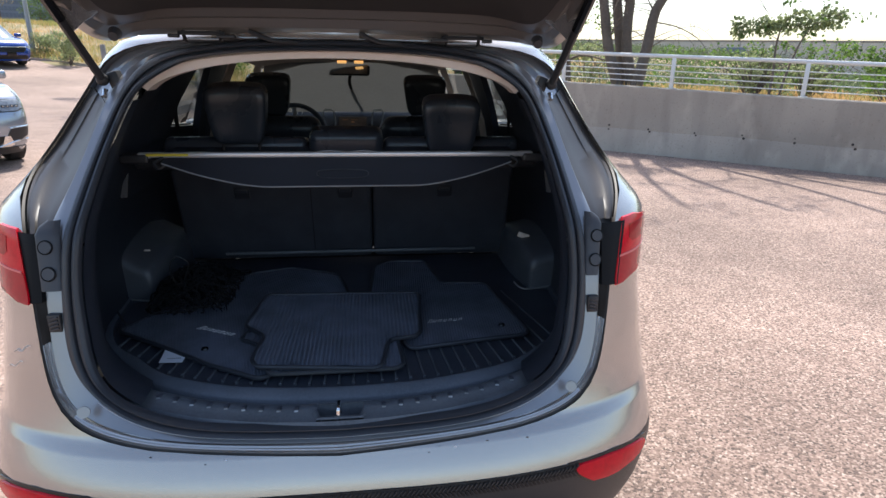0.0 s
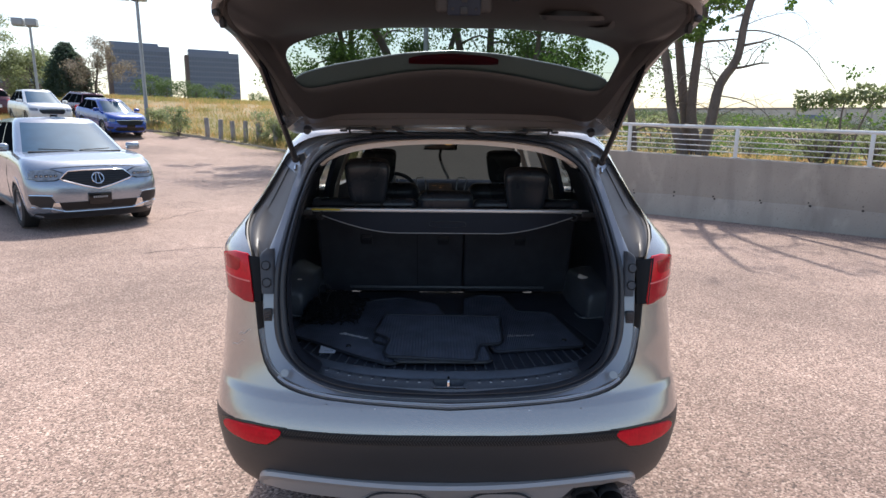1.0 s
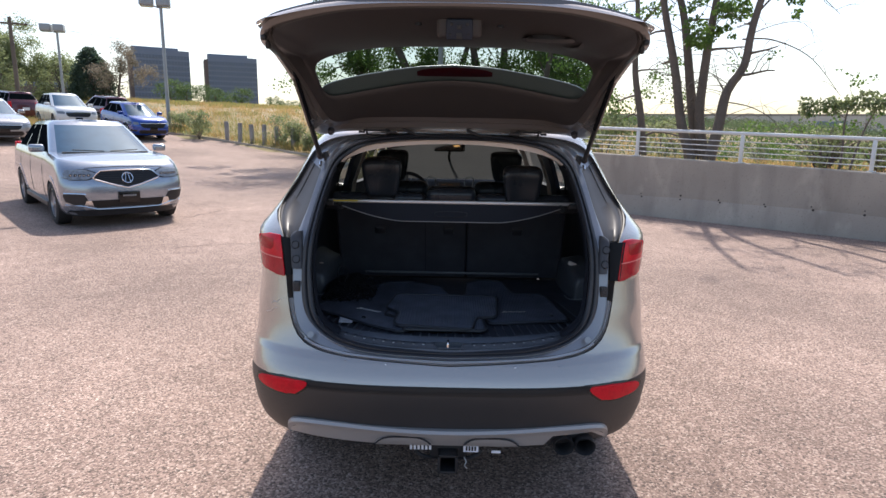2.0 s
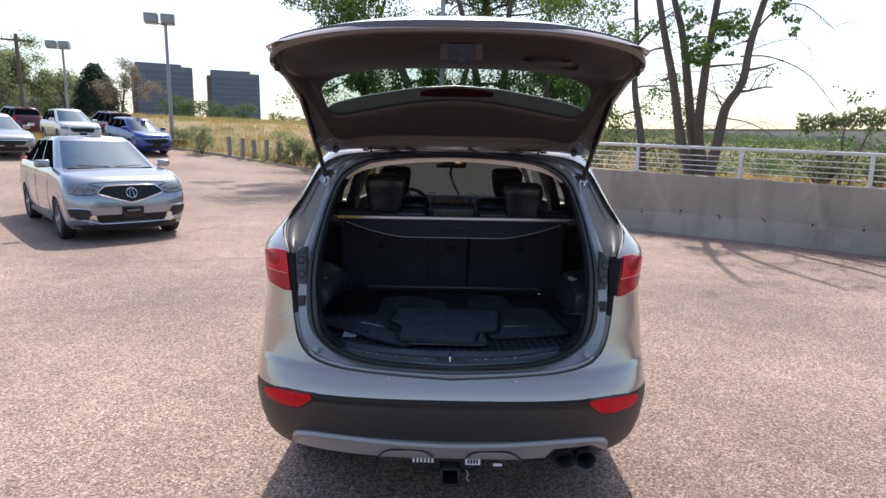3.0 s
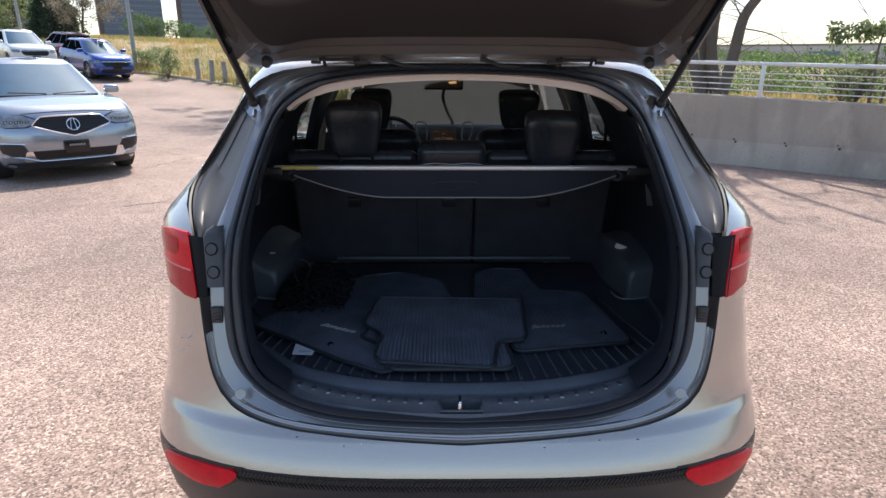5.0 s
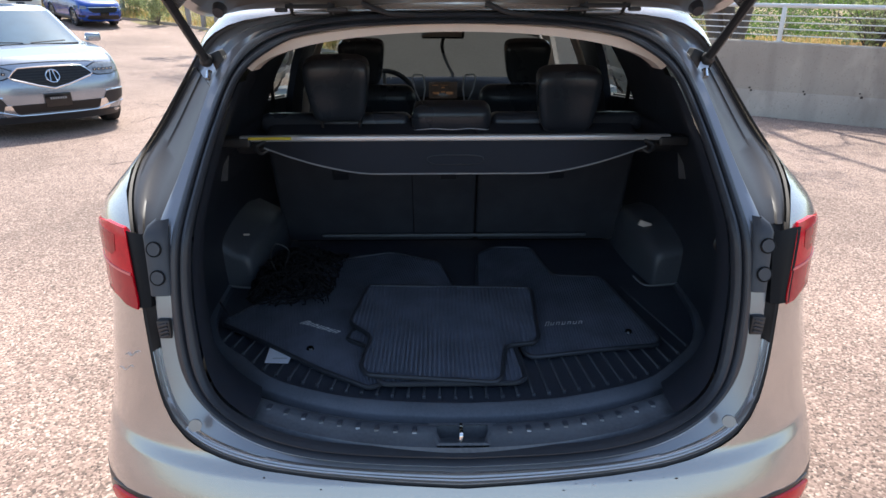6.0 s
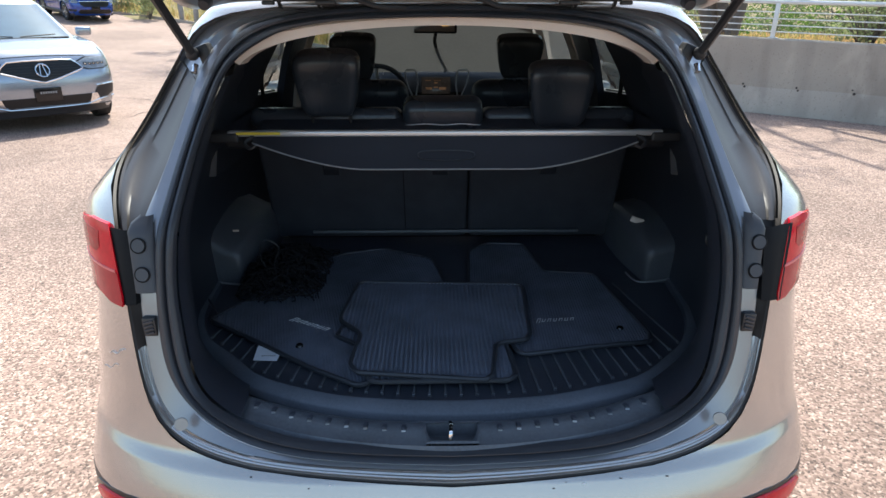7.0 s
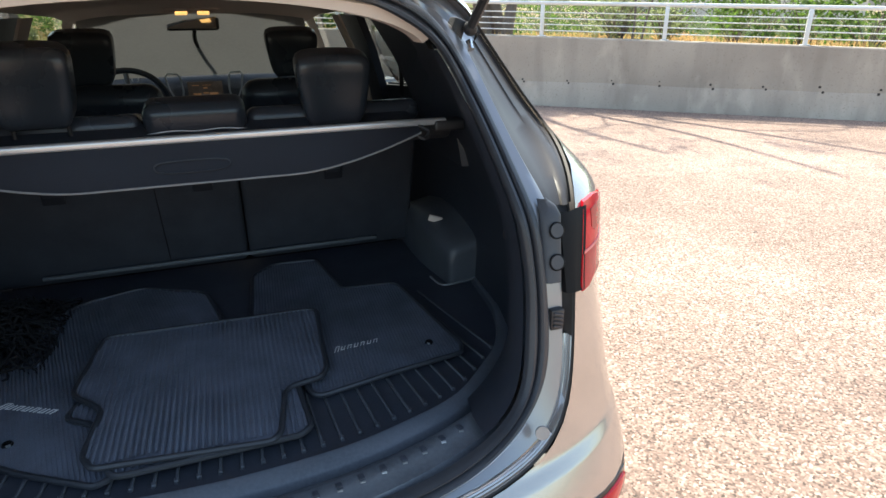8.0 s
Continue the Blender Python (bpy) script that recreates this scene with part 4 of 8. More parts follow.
def opening():
    def channel(z):
        return 0.020 + 0.012 * max(0.0, min(1.0, (z - 1.30) / 0.1))
    o, a, b = opening_loop(SUV_XO, -0.004, 0.006), opening_loop(SUV_XO, 0.002, 0.009), opening_loop(SUV_XO, 0.007, channel)
    c, c2 = opening_loop(SUV_XI, -0.002, lambda z: channel(z) + 0.02), opening_loop(SUV_XI, 0.0, 0.026)
    so, si = opening_loop(SEAL_OUT, 0.0, 0.034), opening_loop(SEAL_IN, 0.0, 0.040)
    jamb = mixed(b, c, 0.06, -0.012)
    wide = lambda i, j: 1.270 < a[j].z < 1.60
    part("gutter", loft([a, b, c, c2], closed=True, keep=lambda i, j: 1.02 < a[j].z < 1.60 and not (wide(i, j) and i < 2)), "channel", suv, "rain channel round the tailgate opening, body paint darkened to imitate shade")
    part("bumper_lip", loft([a, mixed(a, c, 0.10, -0.001), b, mixed(b, c, 0.45, -0.007), mixed(b, c, 0.7, -0.008), c2], closed=True, keep=lambda i, j: a[j].z <= 1.02), "paint", suv, "body-coloured folded lip along the bumper's top")
    top = [a, b, mixed(b, c, 0.45, -0.004), mixed(b, c, 0.55, 0.004), c, c2]
    part("roof_channel", loft(top, closed=True, keep=lambda i, j: a[j].z >= 1.60), "paint_inner", suv, "blue-grey painted channel under the tailgate hinges")
    for side in (1, -1):
        here = lambda i, j: wide(i, j) and a[j].x * side > 0
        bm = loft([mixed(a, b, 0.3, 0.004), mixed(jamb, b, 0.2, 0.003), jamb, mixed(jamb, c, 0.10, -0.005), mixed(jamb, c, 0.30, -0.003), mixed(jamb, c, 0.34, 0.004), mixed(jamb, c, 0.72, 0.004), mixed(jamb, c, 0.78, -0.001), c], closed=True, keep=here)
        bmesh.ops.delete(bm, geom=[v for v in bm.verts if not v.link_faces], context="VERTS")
        part("pillar_jamb", bm, "jamb", suv, "jamb of the rear pillar, body paint darkened to imitate shade")
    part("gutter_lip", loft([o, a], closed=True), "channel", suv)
    part("flange", loft([c2, mixed(c2, so, 0.12, -0.006), mixed(c2, so, 0.55, -0.004), so], closed=True), "paint_inner", suv, "grey painted flange round the tailgate opening")
    rows = [so] + [mixed(so, si, f, dy) for f, dy in ((0.04, -0.012), (0.16, -0.017), (0.36, -0.017), (0.46, -0.012), (0.52, -0.001), (0.58, -0.001), (0.64, -0.010), (0.80, -0.012), (0.95, -0.006))] + [si, mixed(si, so, -0.04, 0.010)]
    part("door_seal", loft(rows, closed=True), "rubber", suv, "black double-lipped rubber door seal")
    f = [mixed(si, so, g, dy) for g, dy in ((-0.06, 0.02), (-0.10, 0.05), (-0.02, 0.09), (1.0, 0.17))]
    part("opening_trim", loft(f, closed=True, keep=lambda i, j: 0.872 < f[i][j].z < 1.57), "trim", suv, "charcoal plastic lining inside the seal")
    # old scrapes on the corner of the bumper
    for x0, z0, x1, z1 in ((-0.742, 1.006, -0.80, 0.975), (-0.752, 1.000, -0.79, 0.983), (-0.77, 0.962, -0.83, 0.930)):
        pts = [on_skin(x0 + (x1 - x0) * f, z0 + (z1 - z0) * f + 0.004 * math.sin(9 * f), 0.0002) for f in np.linspace(0, 1, 9)]
        part("scratch", tube(pts, 0.0008, sides=5), "trim_silver", suv)
    # bright strips along the bumper's top edge
    m = max(k for k in range(150) if c2[k].z < 0.86)
    for loop, r, up in ((mixed(a, c2, 0.55), 0.0030, 0.004), (mixed(a, c2, 0.30), 0.0022, 0.004), (mixed(c2, so, 0.9, -0.004), 0.0014, 0.0)):
        pts = [loop[k] + Vector((0, -0.004, up)) for k in range(-m, m + 1)]
        part("sill_strip", tube(pts, r, sides=6), "silver", suv, "thin bright strip along the bumper's top edge")
    rng = random.Random(3)
    for _ in range(9):
        x = rng.uniform(-0.5, 0.5)
        z = rng.choice((0.786, 0.784, 0.781, 0.776)) + 0.04 * x * x
        own = bmesh.new()
        bmesh.ops.create_icosphere(own, subdivisions=1, radius=rng.uniform(0.0010, 0.0022))
        bmesh.ops.scale(own, vec=(rng.uniform(0.8, 2.6), 0.35, 1), verts=own.verts)
        bmesh.ops.translate(own, vec=on_skin(x, z, 0.0004), verts=own.verts)
        part("paint_chip", own, "stain" if rng.random() < 0.6 else "white_paper", suv)
    for fx in (1, -1):
        # rubber bump stops
        own = bmesh.new()
        bmesh.ops.create_cone(own, cap_ends=True, segments=20, radius1=0.0145, radius2=0.0140, depth=0.005)
        m = Matrix.Translation((fx * 0.596, 0.116, 0.880)) @ Vector((-fx * 0.35, -1, 0.35)).to_track_quat("Z", "Y").to_matrix().to_4x4()
        bmesh.ops.transform(own, matrix=m, verts=own.verts)
        part("bump_stop", own, "paint_inner", suv)
        # gloss black strip inside the lamp, then a dark plate with two round caps
        lens_in = table((1.11, 0.740), (1.165, 0.749), (1.214, 0.759), (1.254, 0.767), (1.29, 0.777))
        e = 0.010 if fx > 0 else 0.0
        rows = [[(fx * (lens_in(z) + e), suv_y(lens_in(z), z) - 0.006, z), (fx * (lens_in(z) - 0.014), suv_y(lens_in(z) - 0.014, z) - 0.005, z), (fx * 0.722, suv_y(0.722, z) - 0.003, z), (fx * 0.704, suv_y(0.704, z) + 0.010, z), (fx * (SUV_XI(z) - 0.004), suv_y(SUV_XI(z), z) + 0.024, z)] for z in np.linspace(1.112, 1.272, 9)]
        part("lamp_gap", loft(rows), "shut_gap", suv)
        py = lambda z: 0.266 + (z - 1.248) * 0.32 + 0.5 * max(0.0, z - 1.272)
        lean = lambda z: 0.10 * (z - 1.20)
        rows = []
        for z in np.linspace(1.142, 1.300, 12):
            cut = 0.026 * max(0.0, (z - 1.272) / 0.028) ** 2          # rounded upper corner
            rows.append([(fx * (x + lean(z)), py(z) + dy, z) for x, dy in ((0.708 - cut - e, 0.016), (0.704 - cut - e, 0.004), (0.698 - cut - e, 0.001), (0.668, 0.002), (0.659, 0.006), (0.652, 0.014))])
        plate = part("lamp_plate", loft(rows), "lamp_plate", suv, "dark plastic plate beside the tail lamp")
        for z in (1.182, 1.243):
            m = Matrix.Translation((fx * (0.682 + lean(z)), py(z) + 0.0005, z)) @ Vector((0, -1, 0.3)).to_track_quat("Z", "Y").to_matrix().to_4x4()
            own = bmesh.new()
            bmesh.ops.create_cone(own, cap_ends=True, segments=22, radius1=0.0150, radius2=0.0142, depth=0.007)
            bmesh.ops.transform(own, matrix=m, verts=own.verts)
            cap = part("cap", own, "lamp_plate", plate)
            part("cap_groove", tube([m @ Vector((0.0166 * math.cos(a), 0.0166 * math.sin(a), 0.0012)) for a in np.linspace(0, math.tau, 24, endpoint=False)], 0.0013, closed=True, sides=5), "shut_gap", cap)
        catch = part("catch", box((0.030, 0.018, 0.046), (fx * 0.676, 0.228, 1.064), 0.003), "cladding", suv, "dark ribbed guide block")
        for k in range(4):
            part("rib", box((0.022, 0.006, 0.005), (fx * 0.676, 0.218, 1.050 + 0.0095 * k), 0.001, Matrix.Rotation(fx * 0.3, 4, "Y")), "rubber", catch)

opening()


# ---- the tailgate: built shut, then swung up about its hinges ----
GATE_HINGE, GATE_SWING = Vector((0, 0.66, 1.715)), -77.5


def tailgate():
    pivot = Matrix.Translation(GATE_HINGE + Vector((0, 0, 0.016))) @ Matrix.Rotation(radians(GATE_SWING), 4, "X")
    put = pivot @ Matrix.Translation(-GATE_HINGE)
    def gpart(name, bm, mat, parent, label="", smooth=40):
        bmesh.ops.transform(bm, matrix=put, verts=bm.verts)
        return part(name, bm, mat, parent, label, smooth)
    half_w = table((0.818, 0.56), (0.835, 0.605), (0.862, 0.637), (0.90, 0.655), (0.95, 0.667), (1.15, 0.674), (1.38, 0.670), (1.50, 0.664), (1.60, 0.655), (1.705, 0.65))
    bulge = table((0.818, 0.004), (0.835, 0.026), (0.87, 0.052), (0.92, 0.074), (1.0, 0.084), (1.10, 0.070), (1.18, 0.025), (1.24, 0.0), (1.7, 0.0))
    depth = table((0.82, 0.0), (0.90, 0.012), (1.0, 0.025), (1.1, 0.036), (1.2, 0.036), (1.289, 0.014), (1.48, 0.014), (1.55, 0.022), (1.62, 0.02), (1.69, 0.008))
    def base(x, z, d=0.0):
        level = 0.95 * min(1.0, max(0.0, (z - 1.58) / 0.10)) * (suv_y(x, z) - suv_y(0, z))
        return Vector((x, suv_y(x, z) - level + d, z))
    def outer(x, z):
        return base(x, z, -bulge(z) * (1 - (abs(x) / 0.75) ** 2 * 0.6))
    def inner(x, z, extra=0.0):
        return base(x, z, depth(z) + extra)
    # outer skin, with the window left open
    wl, wt = 1.22, 1.555
    zs = [0.818, 0.826, 0.835, 0.848, 0.868, 0.895, 0.93, 0.97, 1.03, 1.09, 1.14, 1.19, 1.22, 1.25, 1.32, 1.40, 1.48, 1.53, 1.555, 1.58, 1.62, 1.66, 1.69, 1.705]
    n = 40
    rows = [[outer(half_w(z) * (2 * k / n - 1), z) for k in range(n + 1)] for z in zs]
    def is_window(i, j):
        c = (rows[i][j] + rows[i + 1][j + 1]) / 2
        return wl < c.z < wt and abs(c.x) < 0.60
    gate = gpart("tailgate", loft(rows, keep=lambda i, j: not is_window(i, j)), "paint", suv, "open tailgate in grey metallic paint")
    bm = loft(rows, keep=is_window)
    bmesh.ops.delete(bm, geom=[v for v in bm.verts if not v.link_faces], context="VERTS")
    gpart("rear_window", bm, "glass_rear", gate, "faintly green rear window").visible_shadow = False
    # loops round the window: its edge, the lining's edge and the frame's edge, half of each
    win = [(0, 1.289), (0.25, 1.289), (0.42, 1.294), (0.530, 1.308), (0.566, 1.335), (0.566, 1.388), (0.558, 1.44), (0.530, 1.474), (0.46, 1.488), (0.33, 1.486), (0.16, 1.466), (0, 1.455)]
    lin = [(0, 0.835), (0.33, 0.842), (0.55, 0.862), (0.60, 0.90), (0.622, 1.0), (0.634, 1.2), (0.615, 1.38), (0.585, 1.50), (0.545, 1.58), (0.42, 1.625), (0.22, 1.64), (0, 1.642)]
    frm = [(0, 0.820), (0.33, 0.827), (0.545, 0.842), (0.622, 0.868), (0.664, 0.97), (0.670, 1.15), (0.666, 1.38), (0.660, 1.50)]
    hinge_edge = [(0.662, 0.690, 1.724), (0.52, 0.672, 1.738), (0.26, 0.662, 1.746), (0, 0.658, 1.748)]
    def ring(half):
        pts = list(half) + [Vector((-p.x, p.y, p.z)) for p in half[-2:0:-1]]
        return smooth_line(pts, 176, True)
    P = lambda xz, e: put @ inner(xz[0], xz[1], e)
    mixp = lambda a, b, f: (a[0] + (b[0] - a[0]) * f, a[1] + (b[1] - a[1]) * f)
    glass_edge = ring([put @ base(x, z, 0.006) for x, z in win])
    lip = ring([put @ base(x, z, 0.016) for x, z in win])
    chamfer = ring([P(mixp(a, b, 0.10), 0.006) for a, b in zip(win, lin)])
    mids = [ring([P(mixp(a, b, f), 0.004) for a, b in zip(win, lin)]) for f in (0.3, 0.55, 0.8)]
    edge = ring([P(p, 0.003) for p in lin])
    turned = ring([P(mixp(p, (0, 1.25), -0.006), -0.010) for p in lin])
    bm = loft([glass_edge, lip, chamfer] + mids + [edge, turned], closed=True)
    part("lining", bm, "gate_trim", gate, "warm grey plastic lining of the tailgate", 50)
    # painted frame outside the lining, with a pressed ridge
    last = [P(p, -0.014) for p in frm] + [Vector(p) for p in hinge_edge]
    over = [p + Vector((0, 0.012, 0.02)) for p in last]
    l_in = [P(p, -0.012) for p in lin]
    ridge_a = ring([a.lerp(b, 0.30) + Vector((0, 0.0, -0.012)) for a, b in zip(l_in, last)])
    ridge_b = ring([a.lerp(b, 0.62) + Vector((0, 0.0, -0.014)) for a, b in zip(l_in, last)])
    dip = ring([a.lerp(b, 0.46) + Vector((0, 0.0, -0.003)) for a, b in zip(l_in, last)])
    bm = loft([ring(l_in), ridge_a, dip, ridge_b, ring(last), ring(over)], closed=True)
    part("inner_frame", bm, "paint_flat", gate, "painted inner frame of the tailgate", 30)
    # spoiler over the glass with the high brake light
    seam = table((0.0, 1.402), (0.16, 1.412), (0.32, 1.431), (0.45, 1.436), (0.53, 1.436), (0.62, 1.45))
    sp = []
    for x in np.linspace(-0.61, 0.61, 41):
        z0 = seam(abs(x))
        lift = 0.055 * (1 - (abs(x) / 0.62) ** 4) + 0.004
        sp.append([base(x, 1.69, -0.006), base(x, 1.58, -0.012), base(x, z0 + 0.03, -0.014), base(x, z0, -0.012), base(x, z0 + 0.004, -0.018), base(x, z0 + 0.07, -0.018 - lift * 0.35), base(x, z0 + 0.16, -0.016 - lift), base(x, 1.64, -0.02 - lift), base(x, 1.70, -0.012)])
    spoiler = gpart("spoiler", loft(sp), "spoiler_grey", gate, "grey spoiler over the window")
    gpart("spoiler_edge", tube([base(x, seam(abs(x)) - 0.003, -0.011) for x in np.linspace(-0.56, 0.56, 41)], 0.0028, sides=6), "silver", spoiler)
    lamp = []
    for x in np.linspace(-0.155, 0.165, 21):
        f = abs(x - 0.005) / 0.16
        z0, z1 = seam(abs(x)) + 0.006 + 0.01 * f ** 6, 1.446 - 0.004 * f ** 6
        lamp.append([base(x, z0, -0.010), base(x, z0 + 0.003, -0.004), base(x, (z0 + z1) / 2, -0.002), base(x, z1, -0.004), base(x, z1, -0.012)])
    gpart("brake_light", loft(lamp), "red_dark", spoiler, "dark red high brake light")
    # latch in its surround
    c = put @ inner(0.016, 0.925, 0.022)
    face = Matrix.Translation(c) @ Matrix.Rotation(radians(12), 4, "X")
    cover = part("latch_cover", rounded((0.150, 0.060, 0.080), (0, 0.016, 0.004), 0.016, None), "gate_trim", gate)
    cover.data.transform(face)
    latch = part("latch", rounded((0.088, 0.030, 0.066), (0, -0.012, -0.006), 0.006, None), "latch_blue", gate, "blue-black latch plate")
    latch.data.transform(face)
    own = bmesh.new()
    for dx, dz, w, h in ((0, 0.004, 0.016, 0.016), (0, -0.024, 0.020, 0.020), (-0.026, 0.012, 0.010, 0.010), (0.026, 0.012, 0.010, 0.010), (-0.030, -0.020, 0.007, 0.007), (0.030, -0.020, 0.007, 0.007)):
        box((w, 0.006, h), (dx, -0.028, dz - 0.002), 0.002, bm=own)
    bmesh.ops.transform(own, matrix=face, verts=own.verts)
    part("latch_claw", own, "black", latch)
    # scooped pull handle
    h = inner(0.342, 1.080, 0.004)
    pts = smooth_line([h + Vector((a, 0, b)) for a, b in ((-0.090, 0.012), (-0.072, -0.040), (-0.02, -0.056), (0.045, -0.054), (0.082, -0.020), (0.098, 0.040), (0.070, 0.058), (0.0, 0.056), (-0.065, 0.044))], 36, True)
    steps = ((1.10, -0.004), (1.02, 0.009), (0.94, 0.008), (0.86, -0.016), (0.70, -0.028))
    loops = [[h + (p - h) * f + Vector((0, d, 0)) for p in pts] for f, d in steps]
    bm = loft(loops, closed=True)
    bm.faces.new([v for v in bm.verts[-36:]])
    gpart("pull_handle", bm, "black", gate, "recessed black pull handle")
    rows2 = [[inner(x, z, e) for x, z, e in ((0.40, 1.15, 0.006), (0.43, 1.13, 0.012), (0.452, 1.10, 0.012), (0.455, 1.06, 0.004))], [inner(x, z, e) for x, z, e in ((0.42, 1.20, 0.002), (0.465, 1.18, 0.006), (0.478, 1.13, 0.006), (0.47, 1.07, 0.002))]]
    gpart("handle_flank", loft(rows2), "gate_trim", gate)
    for x, z in ((-0.122, 0.946), (0.156, 0.961)):
        own = bmesh.new()
        bmesh.ops.create_cone(own, cap_ends=True, segments=14, radius1=0.014, radius2=0.010, depth=0.01)
        bmesh.ops.transform(own, matrix=Matrix.Translation(inner(x, z, 0.006)) @ Matrix.Rotation(math.pi / 2, 4, "X"), verts=own.verts)
        gpart("screw_cap", own, "black", gate)
    for fx in (1, -1):
        own = bmesh.new()
        bmesh.ops.create_cone(own, cap_ends=True, segments=18, radius1=0.018, radius2=0.013, depth=0.022)
        at = Vector((fx * 0.585, 0.600, 1.735))
        bmesh.ops.transform(own, matrix=Matrix.Translation(at) @ Vector((0, -0.9, -0.5)).to_track_quat("Z", "Y").to_matrix().to_4x4(), verts=own.verts)
        part("buffer", own, "rubber", gate)
        gpart("corner_buffer", box((0.018, 0.020, 0.030), inner(fx * 0.628, 0.885, 0.012), 0.008), "black", gate)
        gpart("corner_bolt", box((0.014, 0.03, 0.03), inner(fx * 0.640, 0.965, 0.004), 0.005), "steel", gate)
        # round plugs and slots pressed into the hinge side
        for x, w in ((0.30, 0.05), (0.44, 0.03)):
            part("frame_slot", box((w, 0.02, 0.010), (fx * x, 0.628, 1.736), 0.004), "black", gate)
    # hinges and wiring between roof and gate
    for x in (-0.37, 0.37):
        for d in (-0.048, 0.048):
            part("hinge", tube(smooth_line([(x + d, 0.73, 1.722), (x + d, 0.665, 1.728), (x + d, 0.642, 1.742), (x + d, 0.650, 1.760)], 10), 0.0052), "steel", suv, "dark hinge arm")
        part("hinge_pin", tube([(x - 0.062, 0.642, 1.744), (x + 0.062, 0.642, 1.744)], 0.0055), "steel", suv)
        part("hinge_leaf", box((0.11, 0.035, 0.006), (x, 0.672, 1.726), 0.002, Matrix.Rotation(-0.25, 4, "X")), "paint_inner", suv)
    for a, b in ((-0.24, -0.05), (0.07, 0.24)):
        pts = smooth_line([(a, 0.640, 1.752), (a * 0.7 + b * 0.3, 0.632, 1.730), (a * 0.4 + b * 0.6, 0.640, 1.724), (b, 0.690, 1.722)], 16)
        part("wiring_hose", tube(pts, 0.0065), "black", suv)
    # gas struts
    for fx in (1, -1):
        a = Vector((fx * 0.648, 0.640, 1.616))
        b = put @ inner(fx * 0.650, 1.29, 0.012)
        mid = a + (b - a) * 0.40
        strut = part("gas_strut", tube([mid, b], 0.0135), "gloss_black", suv, "black gas strut holding the tailgate")
        part("strut_rod", tube([a, mid], 0.0115), "black", strut)
        for q in (a, b):
            own = bmesh.new()
            bmesh.ops.create_uvsphere(own, u_segments=12, v_segments=8, radius=0.017)
            bmesh.ops.translate(own, vec=q, verts=own.verts)
            part("ball_joint", own, "steel", strut)
        part("strut_bracket", box((0.034, 0.04, 0.062), a + Vector((fx * -0.028, 0.030, -0.008)), 0.006, Matrix.Rotation(fx * 0.35, 4, "Y")), "black", suv)
        part("bracket_stud", tube([a + Vector((0, 0.01, -0.028)), a + Vector((0, -0.004, -0.046))], 0.008, sides=10), "chrome", suv)


tailgate()


# ---- inside the SUV ----
def floor_z(y):
    return 0.812


